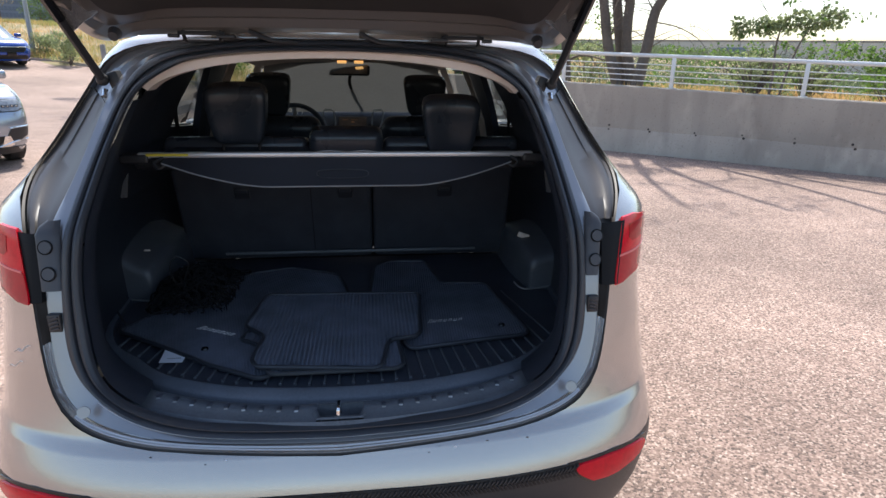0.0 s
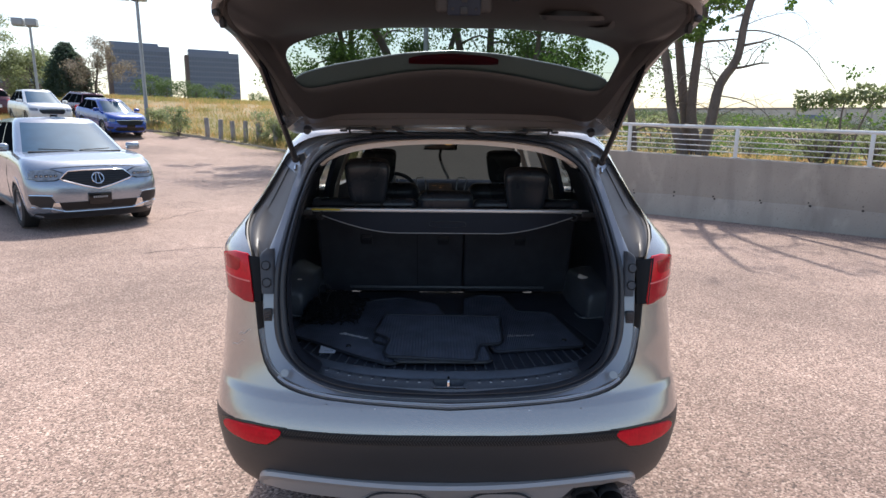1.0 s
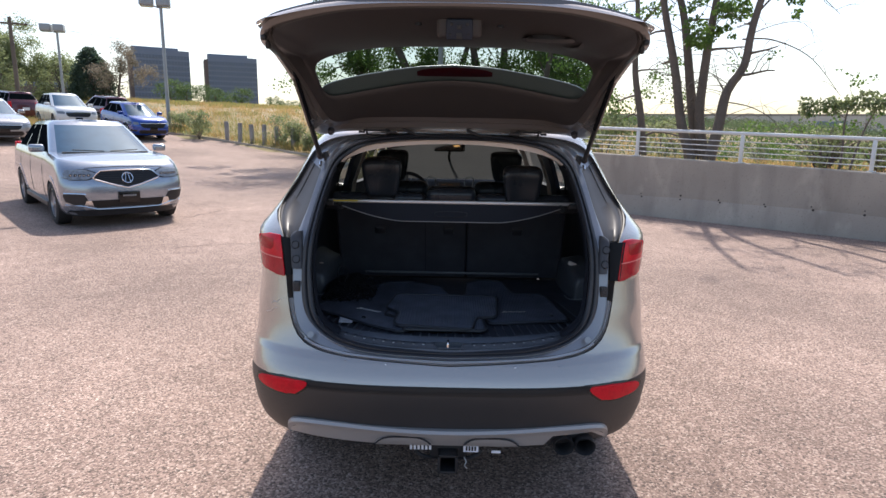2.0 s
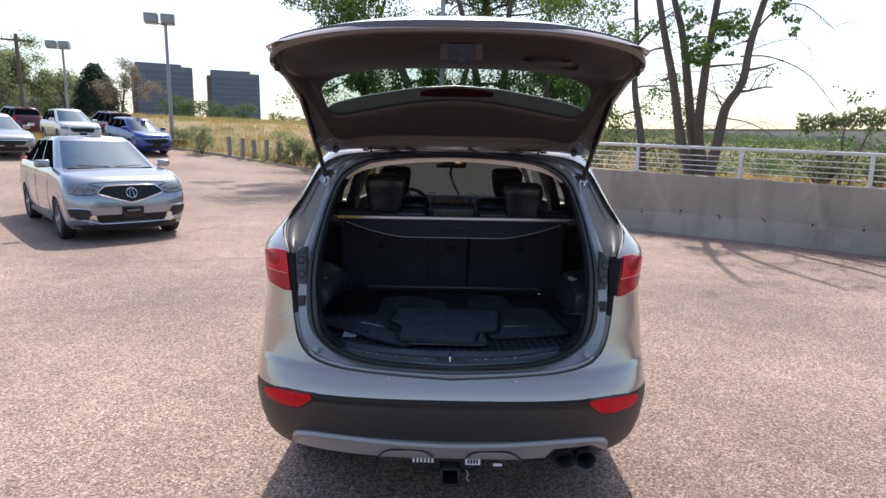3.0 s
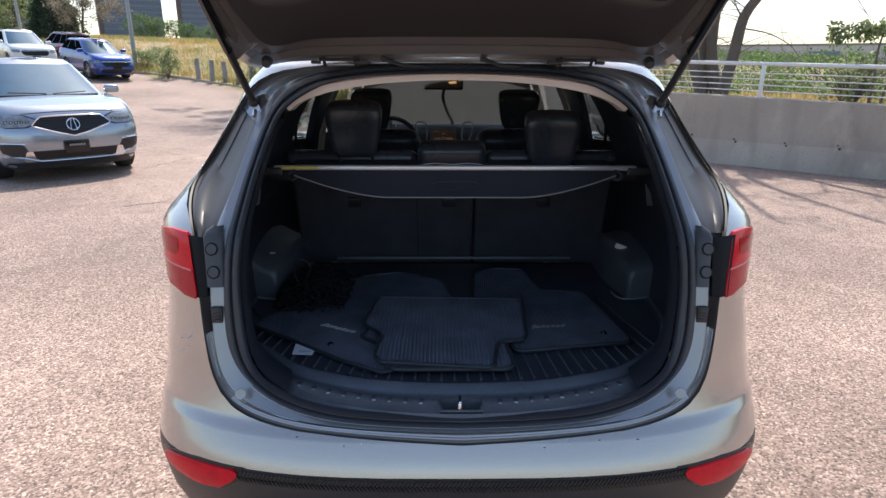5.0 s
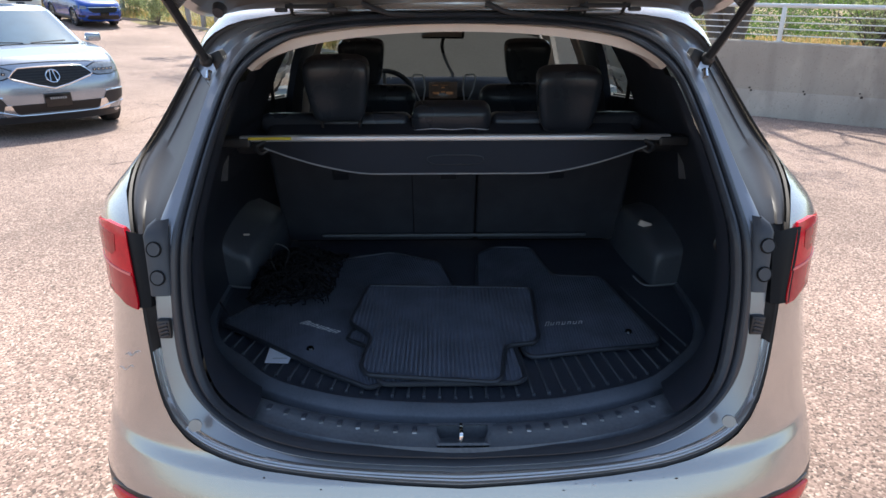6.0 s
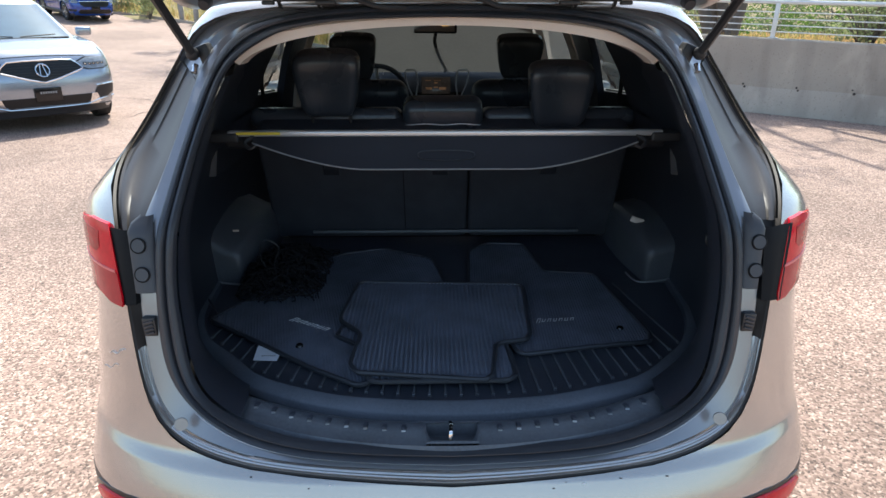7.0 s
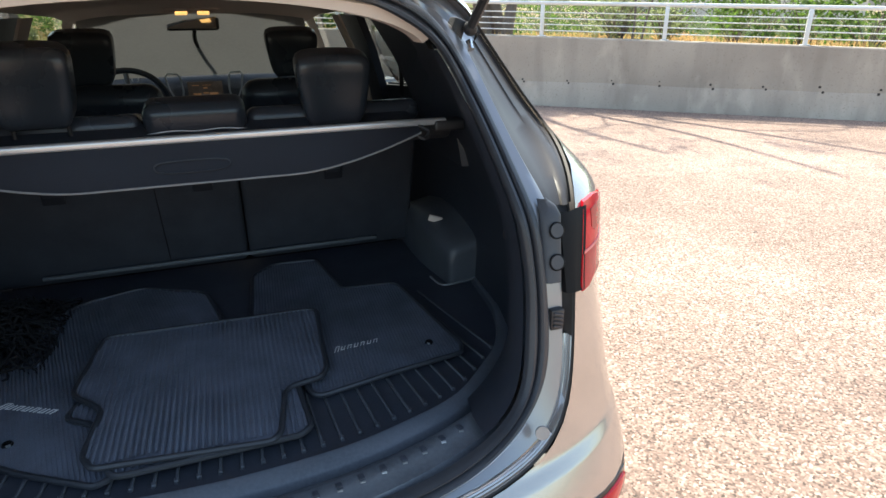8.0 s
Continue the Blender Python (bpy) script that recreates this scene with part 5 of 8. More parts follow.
def interior():
    # cargo floor tray: a shallow black pan with ribs and a raised rim
    edge = smooth_line([(-0.83, 0.95, 0), (-0.80, 0.70, 0), (-0.73, 0.545, 0), (-0.63, 0.445, 0), (-0.52, 0.338, 0), (-0.36, 0.266, 0), (-0.217, 0.232, 0), (0, 0.216, 0), (0.217, 0.230, 0), (0.36, 0.262, 0), (0.52, 0.322, 0), (0.63, 0.415, 0), (0.73, 0.53, 0), (0.80, 0.70, 0), (0.83, 0.95, 0)], 84)
    rows = []
    for p in edge:
        n = Vector((-p.x * 0.9, 0.95 - p.y)).normalized()
        at = lambda d, z: (p.x + n.x * d, p.y + n.y * d, z)
        rows.append([at(-0.004, 0.800), at(0.0, 0.818), at(0.004, 0.823), at(0.036, 0.831), at(0.042, 0.830), at(0.046, 0.8125), (p.x * 0.86, max(p.y + 0.06, 0.97), 0.812), (p.x * 0.84, 1.42, 0.812)])
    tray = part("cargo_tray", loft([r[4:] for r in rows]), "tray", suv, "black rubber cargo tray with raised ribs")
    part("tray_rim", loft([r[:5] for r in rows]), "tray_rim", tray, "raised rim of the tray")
    front = [(p.x, p.y) for p in edge]
    for x in np.arange(-0.70, 0.71, 0.0405):
        y0 = float(np.interp(x, [q[0] for q in front], [q[1] for q in front])) + 0.085
        lean = 0.30 * x
        y1 = 0.66 if abs(x) < 0.50 else 0.95
        bm = box((0.0055, y1 - y0, 0.007), (x - lean * 0.5 * (y1 - y0), (y0 + y1) / 2, 0.8145), 0.0012, Matrix.Rotation(lean, 4, "Z"), None, 1)
        box((0.009, 0.012, 0.010), (x, y0, 0.8155), 0.002, None, bm, 1)
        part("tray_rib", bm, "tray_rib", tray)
    # sill plate with the latch well and studs
    rows = []
    for x in np.linspace(-0.625, 0.625, 65):
        yo = 0.086 + 0.36 * x * x
        yi, zt = yo + 0.078, 0.8325 + 0.45 * max(0.0, float(np.interp(abs(x), (0, 0.25, 0.37, 0.488, 0.568, 0.60), (0.824, 0.830, 0.840, 0.866, 0.895, 0.905))) - 0.828)
        rows.append([(x, yo - 0.012, zt - 0.03), (x, yo, zt - 0.008), (x, yo + 0.006, zt), (x, yi - 0.036, zt + 0.002), (x, yi - 0.033, zt + 0.0045), (x, yi - 0.004, zt + 0.006), (x, yi + 0.006, zt + 0.001), (x, yi + 0.018, zt - 0.016), (x, yi + 0.05, 0.800)])
    def well_cut(i, j):
        q = [Vector(rows[i][j]), Vector(rows[i + 1][j + 1])]
        m = (q[0] + q[1]) / 2
        return not (abs(m.x) < 0.052 and 2 <= j <= 4)
    sill = part("sill_plate", loft(rows, keep=well_cut), "sill", suv, "scuffed charcoal plastic sill plate")
    for k in range(24):
        x = -0.505 + 1.01 * k / 23
        if abs(x) < 0.09:
            continue
        zs = 0.838 + 0.45 * max(0.0, float(np.interp(abs(x), (0, 0.25, 0.37, 0.488, 0.568), (0.824, 0.830, 0.840, 0.866, 0.895))) - 0.828)
        part("stud", box((0.012, 0.016, 0.006), (x, 0.145 + 0.36 * x * x, zs), 0.002, Matrix.Rotation(0.72 * x, 4, "Z")), "tray", sill)
        part("stud_clip", box((0.010, 0.005, 0.004), (x, 0.133 + 0.36 * x * x, zs - 0.001), 0.001), "trim_silver" if k % 3 == 0 else "galv", sill)
    own = bmesh.new()
    ring = [[(-0.080, 0.174), (0.080, 0.174), (0.060, 0.097), (-0.060, 0.097)], [(-0.073, 0.170), (0.073, 0.170), (0.054, 0.101), (-0.054, 0.101)], [(-0.066, 0.166), (0.066, 0.166), (0.048, 0.107), (-0.048, 0.107)], [(-0.056, 0.158), (0.056, 0.158), (0.044, 0.114), (-0.044, 0.114)]]
    zz = (0.8345, 0.838, 0.8365, 0.806)
    loft([[(x, y, z) for x, y in r] for r, z in zip(ring, zz)], own, closed=True)
    own.verts.ensure_lookup_table()
    own.faces.new(own.verts[-4:])
    part("latch_well", own, "sill", sill)
    pts = [(-0.004, 0.106, 0.815), (-0.004, 0.107, 0.848), (-0.003, 0.112, 0.855), (-0.003, 0.140, 0.855), (-0.003, 0.146, 0.848), (-0.003, 0.147, 0.81)]
    part("striker", tube(smooth_line(pts, 18), 0.0052), "chrome", sill, "bright steel striker")
    part("striker_foot", box((0.022, 0.006, 0.004), (-0.004, 0.108, 0.832), 0.001), "chrome", sill)
    # side linings with wheel boxes
    for fx in (1, -1):
        rows = []
        for z, xa, xb, xc in ((0.80, 0.66, 0.785, 0.80), (0.90, 0.67, 0.79, 0.805), (1.10, 0.68, 0.80, 0.81), (1.25, 0.66, 0.76, 0.775), (1.33, 0.64, 0.71, 0.73), (1.36, 0.635, 0.70, 0.72)):
            y0 = suv_y(0.64, max(z, 0.9)) + 0.13
            rows.append([(fx * xa, y0, z), (fx * (xa + xb) / 2 * 1.02, y0 * 0.45 + 0.72 * 0.55, z), (fx * xb, 0.74, z), (fx * xc, 1.0, z), (fx * xc, 1.55, z)])
        side = part("side_lining", loft(rows), "trim", suv, "charcoal plastic side lining")
        rows = []
        for y, zt, xi in ((0.952, 0.918, 0.722), (0.956, 0.936, 0.714), (0.968, 0.947, 0.708), (0.995, 0.956, 0.703), (1.04, 0.966, 0.696), (1.09, 0.975, 0.688), (1.18, 0.985, 0.678), (1.3, 0.985, 0.676), (1.45, 0.954, 0.68)):
            rows.append([(fx * xi, y, 0.80), (fx * xi, y, zt - 0.045), (fx * (xi + 0.006), y, zt - 0.018), (fx * (xi + 0.022), y, zt - 0.004), (fx * (xi + 0.045), y, zt), (fx * 0.82, y, zt + (0.02 if fx > 0 else 0.05))])
        bm = loft(rows)
        bm.verts.ensure_lookup_table()
        bm.faces.new(bm.verts[:6] + [bm.verts.new((fx * 0.82, 0.952, 0.80))])
        part("wheel_box", bm, "wheel_box", side, "moulded wheel box")
        part("tie_down", tube(smooth_line([(fx * 0.665, 1.02, 0.822), (fx * 0.672, 0.955, 0.824), (fx * 0.70, 0.935, 0.824), (fx * 0.79, 0.945, 0.828), (fx * 0.82, 0.96, 0.83)], 16), 0.0035, sides=6), "galv", side)
        # upper pillar lining
        rows = []
        for z, xa, ya in ((1.34, 0.675, 0.42), (1.42, 0.655, 0.50), (1.50, 0.62, 0.57), (1.57, 0.585, 0.63), (1.62, 0.555, 0.67), (1.68, 0.53, 0.72)):
            rows.append([(fx * (xa - 0.02), ya + 0.06, z), (fx * (xa + 0.02), ya + 0.22, z + 0.01), (fx * (xa + 0.04), ya + 0.42, z + 0.012), (fx * (0.745 - 0.25 * (z - 1.34)), 1.33, z + 0.01), (fx * (0.76 - 0.25 * (z - 1.34)), 1.42, z + 0.01)])
        part("pillar_lining", loft(rows), "trim", suv, "dark rear pillar lining")
        hook = tube(smooth_line([(fx * 0.735, 0.56, 1.16), (fx * 0.71, 0.545, 1.155), (fx * 0.705, 0.54, 1.135), (fx * 0.715, 0.545, 1.12)], 10), 0.006)
        part("bag_hook", hook, "black", side)
    part("torn_trim", box((0.05, 0.012, 0.022), (0.722, 1.13, 0.985), 0.003, Matrix.Rotation(0.35, 4, "Y")), "cloth", suv, "torn pale scrap of trim on the wheel box")
    part("torn_trim", box((0.022, 0.008, 0.006), (-0.747, 1.05, 0.983), 0.002), "cloth", suv)
    # beige edge of the headliner round the top of the opening, and the headliner
    rows = []
    for t in np.linspace(-1, 1, 41):
        a = t * 1.24
        x, z = 0.575 * math.sin(a) / math.sin(1.24), 1.60 + 0.085 * (math.cos(a) - math.cos(1.24)) / (1 - math.cos(1.24))
        y = 0.690 + 0.01 * (1 - abs(t))
        rows.append([(x * 1.03, y - 0.008, z + 0.026), (x * 1.02, y - 0.018, z + 0.016), (x * (0.995 - 0.045 * abs(t) ** 3), y - 0.008, z - 0.003 - 0.012 * abs(t) ** 3), (x * (0.985 - 0.045 * abs(t) ** 3), y + 0.05, z - 0.002 - 0.012 * abs(t) ** 3), (x * 1.0, y + 0.16, z + 0.006)])
    part("headliner_edge", loft(rows), "cloth", suv, "beige cloth edge of the headliner")
    rows = []
    for y, z, w in ((0.72, 1.688, 0.56), (1.2, 1.705, 0.60), (1.9, 1.712, 0.62), (2.6, 1.69, 0.60), (2.86, 1.65, 0.56)):
        rows.append([(w * f, y, z - 0.05 * abs(f) ** 3) for f in np.linspace(-1, 1, 13)])
    part("headliner", loft(rows), "cloth", suv, "beige cloth headliner")
    # dark pillars and door linings, left and right
    for fx in (1, -1):
        def pillar(name, pts, w, d, mat):
            rows = []
            for x, y, z in pts:
                rows.append([(fx * x, y - w, z), (fx * (x - d), y - w * 0.7, z), (fx * (x - d), y + w * 0.7, z), (fx * x, y + w, z)])
            part(name, loft(rows), mat, suv)
        def panel(name, rows, mat, label=""):
            part(name, loft([[(fx * x, a, z), (fx * (x - 0.030), a + 0.01, z), (fx * (x - 0.036), (a + b) / 2, z), (fx * (x - 0.026), b - 0.012, z), (fx * x, b, z)] for x, z, a, b in rows]), mat, suv, label)
        panel("c_pillar_lining", [(0.795, 1.20, 0.98, 1.43), (0.775, 1.35, 1.00, 1.455), (0.745, 1.43, 1.02, 1.48), (0.72, 1.50, 1.05, 1.51), (0.665, 1.64, 1.10, 1.65)], "trim", "black lining of the rear pillar")
        panel("door_frame", [(0.80, 1.20, 1.95, 2.20), (0.775, 1.35, 1.93, 2.21), (0.725, 1.50, 1.88, 2.23), (0.665, 1.64, 1.84, 2.23)], "trim", "black door frames and seals")
        panel("b_pillar_lining", [(0.80, 1.20, 2.21, 2.42), (0.775, 1.35, 2.22, 2.42), (0.725, 1.50, 2.24, 2.44), (0.665, 1.64, 2.24, 2.46)], "cloth", "beige lining of the middle pillar")
        pillar("a_pillar_lining", [(0.80, 3.42, 1.14), (0.74, 3.20, 1.32), (0.66, 2.98, 1.50), (0.58, 2.78, 1.65)], 0.06, 0.04, "cloth")
        rows = []
        fall = lambda y: float(np.interp(y, (1.40, 1.52, 1.90, 2.3, 3.4), (1.402, 1.392, 1.358, 1.330, 1.30)))
        for dz, x in ((-0.94, 0.84), (-0.54, 0.84), (-0.24, 0.835), (-0.04, 0.785), (-0.005, 0.770), (0.0, 0.81)):
            rows.append([(fx * x, y, fall(y) + dz) for y in (1.40, 1.52, 1.90, 2.3, 3.4)])
        # pale tubes added to imitate light along the window sill
        for dx, dz in ((0.776, 0.003), (0.792, 0.003)):
            part("window_seal", tube([(fx * dx, y, fall(y) + dz) for y in (1.46, 1.52, 1.70, 1.90)], 0.0045, sides=6), "galv", suv, "pale tube imitating the lit line on the rear door's window sill")
        part("door_lining", loft(rows), "trim", suv, "dark door linings")
    part("cabin_floor", box((1.62, 2.0, 0.05), (0, 2.45, 0.42), 0.01), "carpet", suv)
    part("cargo_underfloor", box((1.36, 1.25, 0.05), (0, 0.90, 0.762), 0.01), "carpet", suv)
    # rear seat backs, split in two
    lean = Matrix.Rotation(radians(17), 4, "X")
    for x0, x1, tabs in ((-0.695, 0.097, (-0.43, -0.013)), (0.102, 0.695, (0.404,))):
        w = x1 - x0
        back = part("rear_seat_back", rounded((w, 0.13, 0.50), ((x0 + x1) / 2, 1.36, 1.085), 0.022, lean), "carpet", suv, "black carpeted back of the folding rear seat")
        part("seat_front", rounded((w * 0.98, 0.12, 0.50), ((x0 + x1) / 2, 1.46, 1.10), 0.05, lean), "leather", back, "black leather seat front")
        for tab in tabs:
            pocket = part("pull_pocket", box((0.062, 0.016, 0.052), (tab, 1.274, 1.150), 0.004, lean), "flap", back)
            part("pull_tab", box((0.046, 0.010, 0.016), (tab, 1.264, 1.158), 0.003, lean), "trim", pocket)
        if x0 < -0.6:
            part("stitched_seam", tube([(-0.155, 1.360 + 0.292 * (1.085 - z) - 0.0685, z) for z in (0.86, 1.0, 1.15, 1.30)], 0.0016, sides=5), "shut_gap", back)
    part("seat_gap", box((1.2, 0.03, 0.46), (0.0, 1.40, 1.085), 0.0, lean), "black", suv)
    part("seat_foot_strip", box((1.09, 0.012, 0.012), (0.012, 1.338, 0.868), 0.003), "sill", suv, "thin grey strip at the foot of the seat backs")
    for x0, x1 in ((-0.735, -0.160), (0.150, 0.735)):
        top = part("seat_shoulder", rounded((x1 - x0, 0.20, 0.075), ((x0 + x1) / 2, 1.41, 1.322), 0.032, Matrix.Rotation(radians(-8), 4, "X")), "leather", suv, "black leather top of the rear seats")
        part("seat_piping", tube([(x0 + 0.03, 1.312, 1.322), ((x0 + x1) / 2, 1.309, 1.326), (x1 - 0.02, 1.312, 1.322)], 0.0022, sides=5), "rubber", top)
    def headrest(name, x, y, z, w, h, d, tilt):
        b = bmesh.new()
        bmesh.ops.create_cube(b, size=1)
        bmesh.ops.subdivide_edges(b, edges=b.edges[:], cuts=7, use_grid_fill=True)
        for v in b.verts:
            p = v.co * 2
            q = Vector(p)
            n = 6.5
            r = (abs(q.x) ** n + abs(q.y) ** n + abs(q.z) ** n) ** (1 / n)
            q = q / max(r, 1e-6) * max(abs(p.x), abs(p.y), abs(p.z))
            taper = 1 + 0.15 * q.z - 0.03 * q.z * q.z
            v.co = Vector((q.x * w / 2 * taper, q.y * d / 2 * (1 - 0.12 * q.z) + 0.02 * (1 - q.x * q.x), q.z * h / 2))
        bmesh.ops.transform(b, matrix=Matrix.Translation((x, y, z)) @ Matrix.Rotation(radians(tilt), 4, "X"), verts=b.verts)
        ob = part(name, b, "leather", suv, "padded black leather headrest", 80)
        for dx in (-0.07, 0.07):
            part("headrest_post", tube([(x + dx, y + 0.02, z - h / 2 - 0.06), (x + dx, y + 0.01, z - h / 2 + 0.03)], 0.006), "black", ob)
        return ob
    headrest("rear_headrest", -0.417, 1.27, 1.466, 0.218, 0.226, 0.13, 14)
    headrest("rear_headrest", 0.424, 1.27, 1.426, 0.218, 0.226, 0.13, 14)
    headrest("front_headrest", -0.455, 2.34, 1.475, 0.225, 0.225, 0.13, 14)
    headrest("front_headrest", 0.418, 2.34, 1.475, 0.225, 0.215, 0.13, 14)
    # middle rear headrest, low, with a stitched seam
    mid = rounded((0.30, 0.13, 0.125), (-0.002, 1.33, 1.345), 0.035, Matrix.Rotation(radians(10), 4, "X"))
    mh = part("centre_headrest", mid, "leather", suv, "low black leather centre headrest")
    part("seam", tube(smooth_line([(-0.145, 1.265, 1.315), (-0.07, 1.262, 1.322), (0, 1.261, 1.318), (0.07, 1.262, 1.322), (0.142, 1.265, 1.315)], 16), 0.0022, sides=5), "print_white", mh)
    # rear belts at the pillars
    for fx in (1, -1):
        rows = [[(fx * x, y - 0.021, z), (fx * (x - 0.004), y + 0.021, z - 0.004)] for x, y, z in ((0.700, 1.45, 1.50), (0.722, 1.50, 1.46), (0.742, 1.565, 1.41), (0.758, 1.63, 1.355), (0.765, 1.66, 1.30))]
        part("seat_belt", thick(rows, 0.003), "black", suv, "black seat belt beside the rear pillar")
    # front seats
    for x in (-0.42, 0.415):
        seat = part("front_seat", rounded((0.50, 0.15, 0.62), (x, 2.36, 1.06), 0.07, Matrix.Rotation(radians(14), 4, "X")), "leather", suv, "black leather front seat")
        part("seat_cushion", rounded((0.50, 0.50, 0.16), (x, 2.72, 0.78), 0.06), "leather", seat)
    # dashboard with screen, vents and wheel
    dash = part("dashboard", rounded((1.52, 0.56, 0.40), (0, 3.60, 1.138), 0.12), "dash_top", suv, "charcoal dashboard")
    part("console_panel", rounded((0.44, 0.16, 0.36), (-0.012, 3.40, 1.15), 0.04, Matrix.Rotation(radians(-14), 4, "X")), "gloss_black", dash)
    tip = Matrix.Rotation(radians(-14), 4, "X")
    scr = part("screen", box((0.200, 0.006, 0.112), (-0.018, 3.298, 1.208), 0.003, tip), "screen_back", dash, "dashboard screen with dim orange glow")
    for dx, dz, w, h in ((-0.050, -0.020, 0.044, 0.016), (0.046, -0.020, 0.050, 0.018), (0.0, -0.012, 0.030, 0.010), (-0.055, 0.034, 0.04, 0.004), (0.01, 0.034, 0.05, 0.004), (0.0, 0.018, 0.024, 0.010)):
        part("lit_field", box((w, 0.002, h), Vector((-0.018, 3.298, 1.208)) + (tip @ Vector((dx, -0.0035, dz))), 0.0, tip), "screen", scr)
    for fx in (1, -1):
        vent = tube([(fx * 0.132 - 0.012, 3.30, 1.215), (fx * 0.138 - 0.012, 3.27, 1.295), (fx * 0.150 - 0.012, 3.265, 1.315), (fx * 0.205 - 0.012, 3.27, 1.318), (fx * 0.220 - 0.012, 3.28, 1.295), (fx * 0.205 - 0.012, 3.29, 1.22), (fx * 0.165 - 0.012, 3.305, 1.125), (fx * 0.145 - 0.012, 3.305, 1.13)], 0.0055, closed=True)
        part("vent_frame", vent, "trim_silver", dash, "silver-framed air vent")
    for k in range(7):
        part("button", box((0.022, 0.012, 0.012), (-0.10 + 0.033 * k, 3.325, 1.118), 0.003), "silver" if k == 3 else "black", dash)
    wheel_m = Matrix.Translation((-0.40, 3.06, 1.20)) @ Matrix.Rotation(radians(-66), 4, "X")
    ring = [wheel_m @ Vector((0.185 * math.cos(a), 0.185 * math.sin(a), 0)) for a in np.linspace(0, math.tau, 36, endpoint=False)]
    sw = part("steering_wheel", tube(ring, 0.016, closed=True), "leather", suv, "black leather steering wheel")
    part("hub", rounded((0.16, 0.13, 0.06), (0, 0, 0), 0.025, wheel_m), "black", sw)
    for a in (0.15, math.pi - 0.15, -math.pi / 2):
        part("spoke", tube([wheel_m @ Vector((0.06 * math.cos(a), 0.06 * math.sin(a), 0)), wheel_m @ Vector((0.18 * math.cos(a), 0.18 * math.sin(a), 0))], 0.013), "silver", sw)
    for x in (-0.47, -0.33):
        gm = Matrix.Translation((x, 3.34, 1.275)) @ Matrix.Rotation(radians(-75), 4, "X")
        g = [gm @ Vector((0.055 * math.cos(a), 0.055 * math.sin(a), 0)) for a in np.linspace(0, math.tau, 24, endpoint=False)]
        part("gauge_ring", tube(g, 0.004, closed=True, sides=6), "silver", dash)
    part("gauge_hood", rounded((0.36, 0.14, 0.10), (-0.40, 3.42, 1.315), 0.04), "trim", dash)
    part("indicator_lamp", box((0.02, 0.006, 0.008), (-0.54, 3.33, 1.235)), "white_paper", dash)
    # mirror, its cable, and the grey sunshade behind the windscreen
    turn = Matrix.Rotation(radians(-16), 4, "Z") @ Matrix.Rotation(radians(-6), 4, "X")
    mir = part("rear_view_mirror", rounded((0.275, 0.03, 0.082), (-0.022, 2.93, 1.606), 0.016, turn), "black", suv, "interior mirror")
    part("mirror_face", box((0.255, 0.004, 0.066), Vector((-0.022, 2.93, 1.606)) + (turn @ Vector((0, -0.017, 0))), 0.0, turn), "chrome", mir)
    part("overhead_console", rounded((0.26, 0.16, 0.03), (-0.010, 2.77, 1.676), 0.010), "cloth", suv)
    part("map_lamp", box((0.058, 0.05, 0.010), (-0.062, 2.74, 1.658), 0.004, Matrix.Rotation(0.5, 4, "X")), "map_glow", suv, "warm map lamp")
    part("map_lamp", box((0.058, 0.05, 0.010), (0.042, 2.74, 1.658), 0.004, Matrix.Rotation(0.5, 4, "X")), "map_glow", suv, "warm map lamp")
    part("mirror_cable", tube(smooth_line([(-0.02, 2.95, 1.56), (-0.025, 3.06, 1.50), (0.01, 3.22, 1.42), (0.05, 3.34, 1.36), (0.02, 3.42, 1.325)], 16), 0.011), "black", suv, "dark cable hanging from the mirror")
    rows = []
    for z in np.linspace(1.30, 1.66, 8):
        yy = screen_y(z) - 0.055
        rows.append([(0.66 * f * (1 - 0.20 * (z - 1.30) / 0.36), yy - 0.13 * f * f - 0.006 * math.sin(f * 14), z) for f in np.linspace(-1, 1, 21)])
    part("sunshade", loft(rows), "sunshade", suv, "pale grey folding sunshade behind the windscreen")


interior()


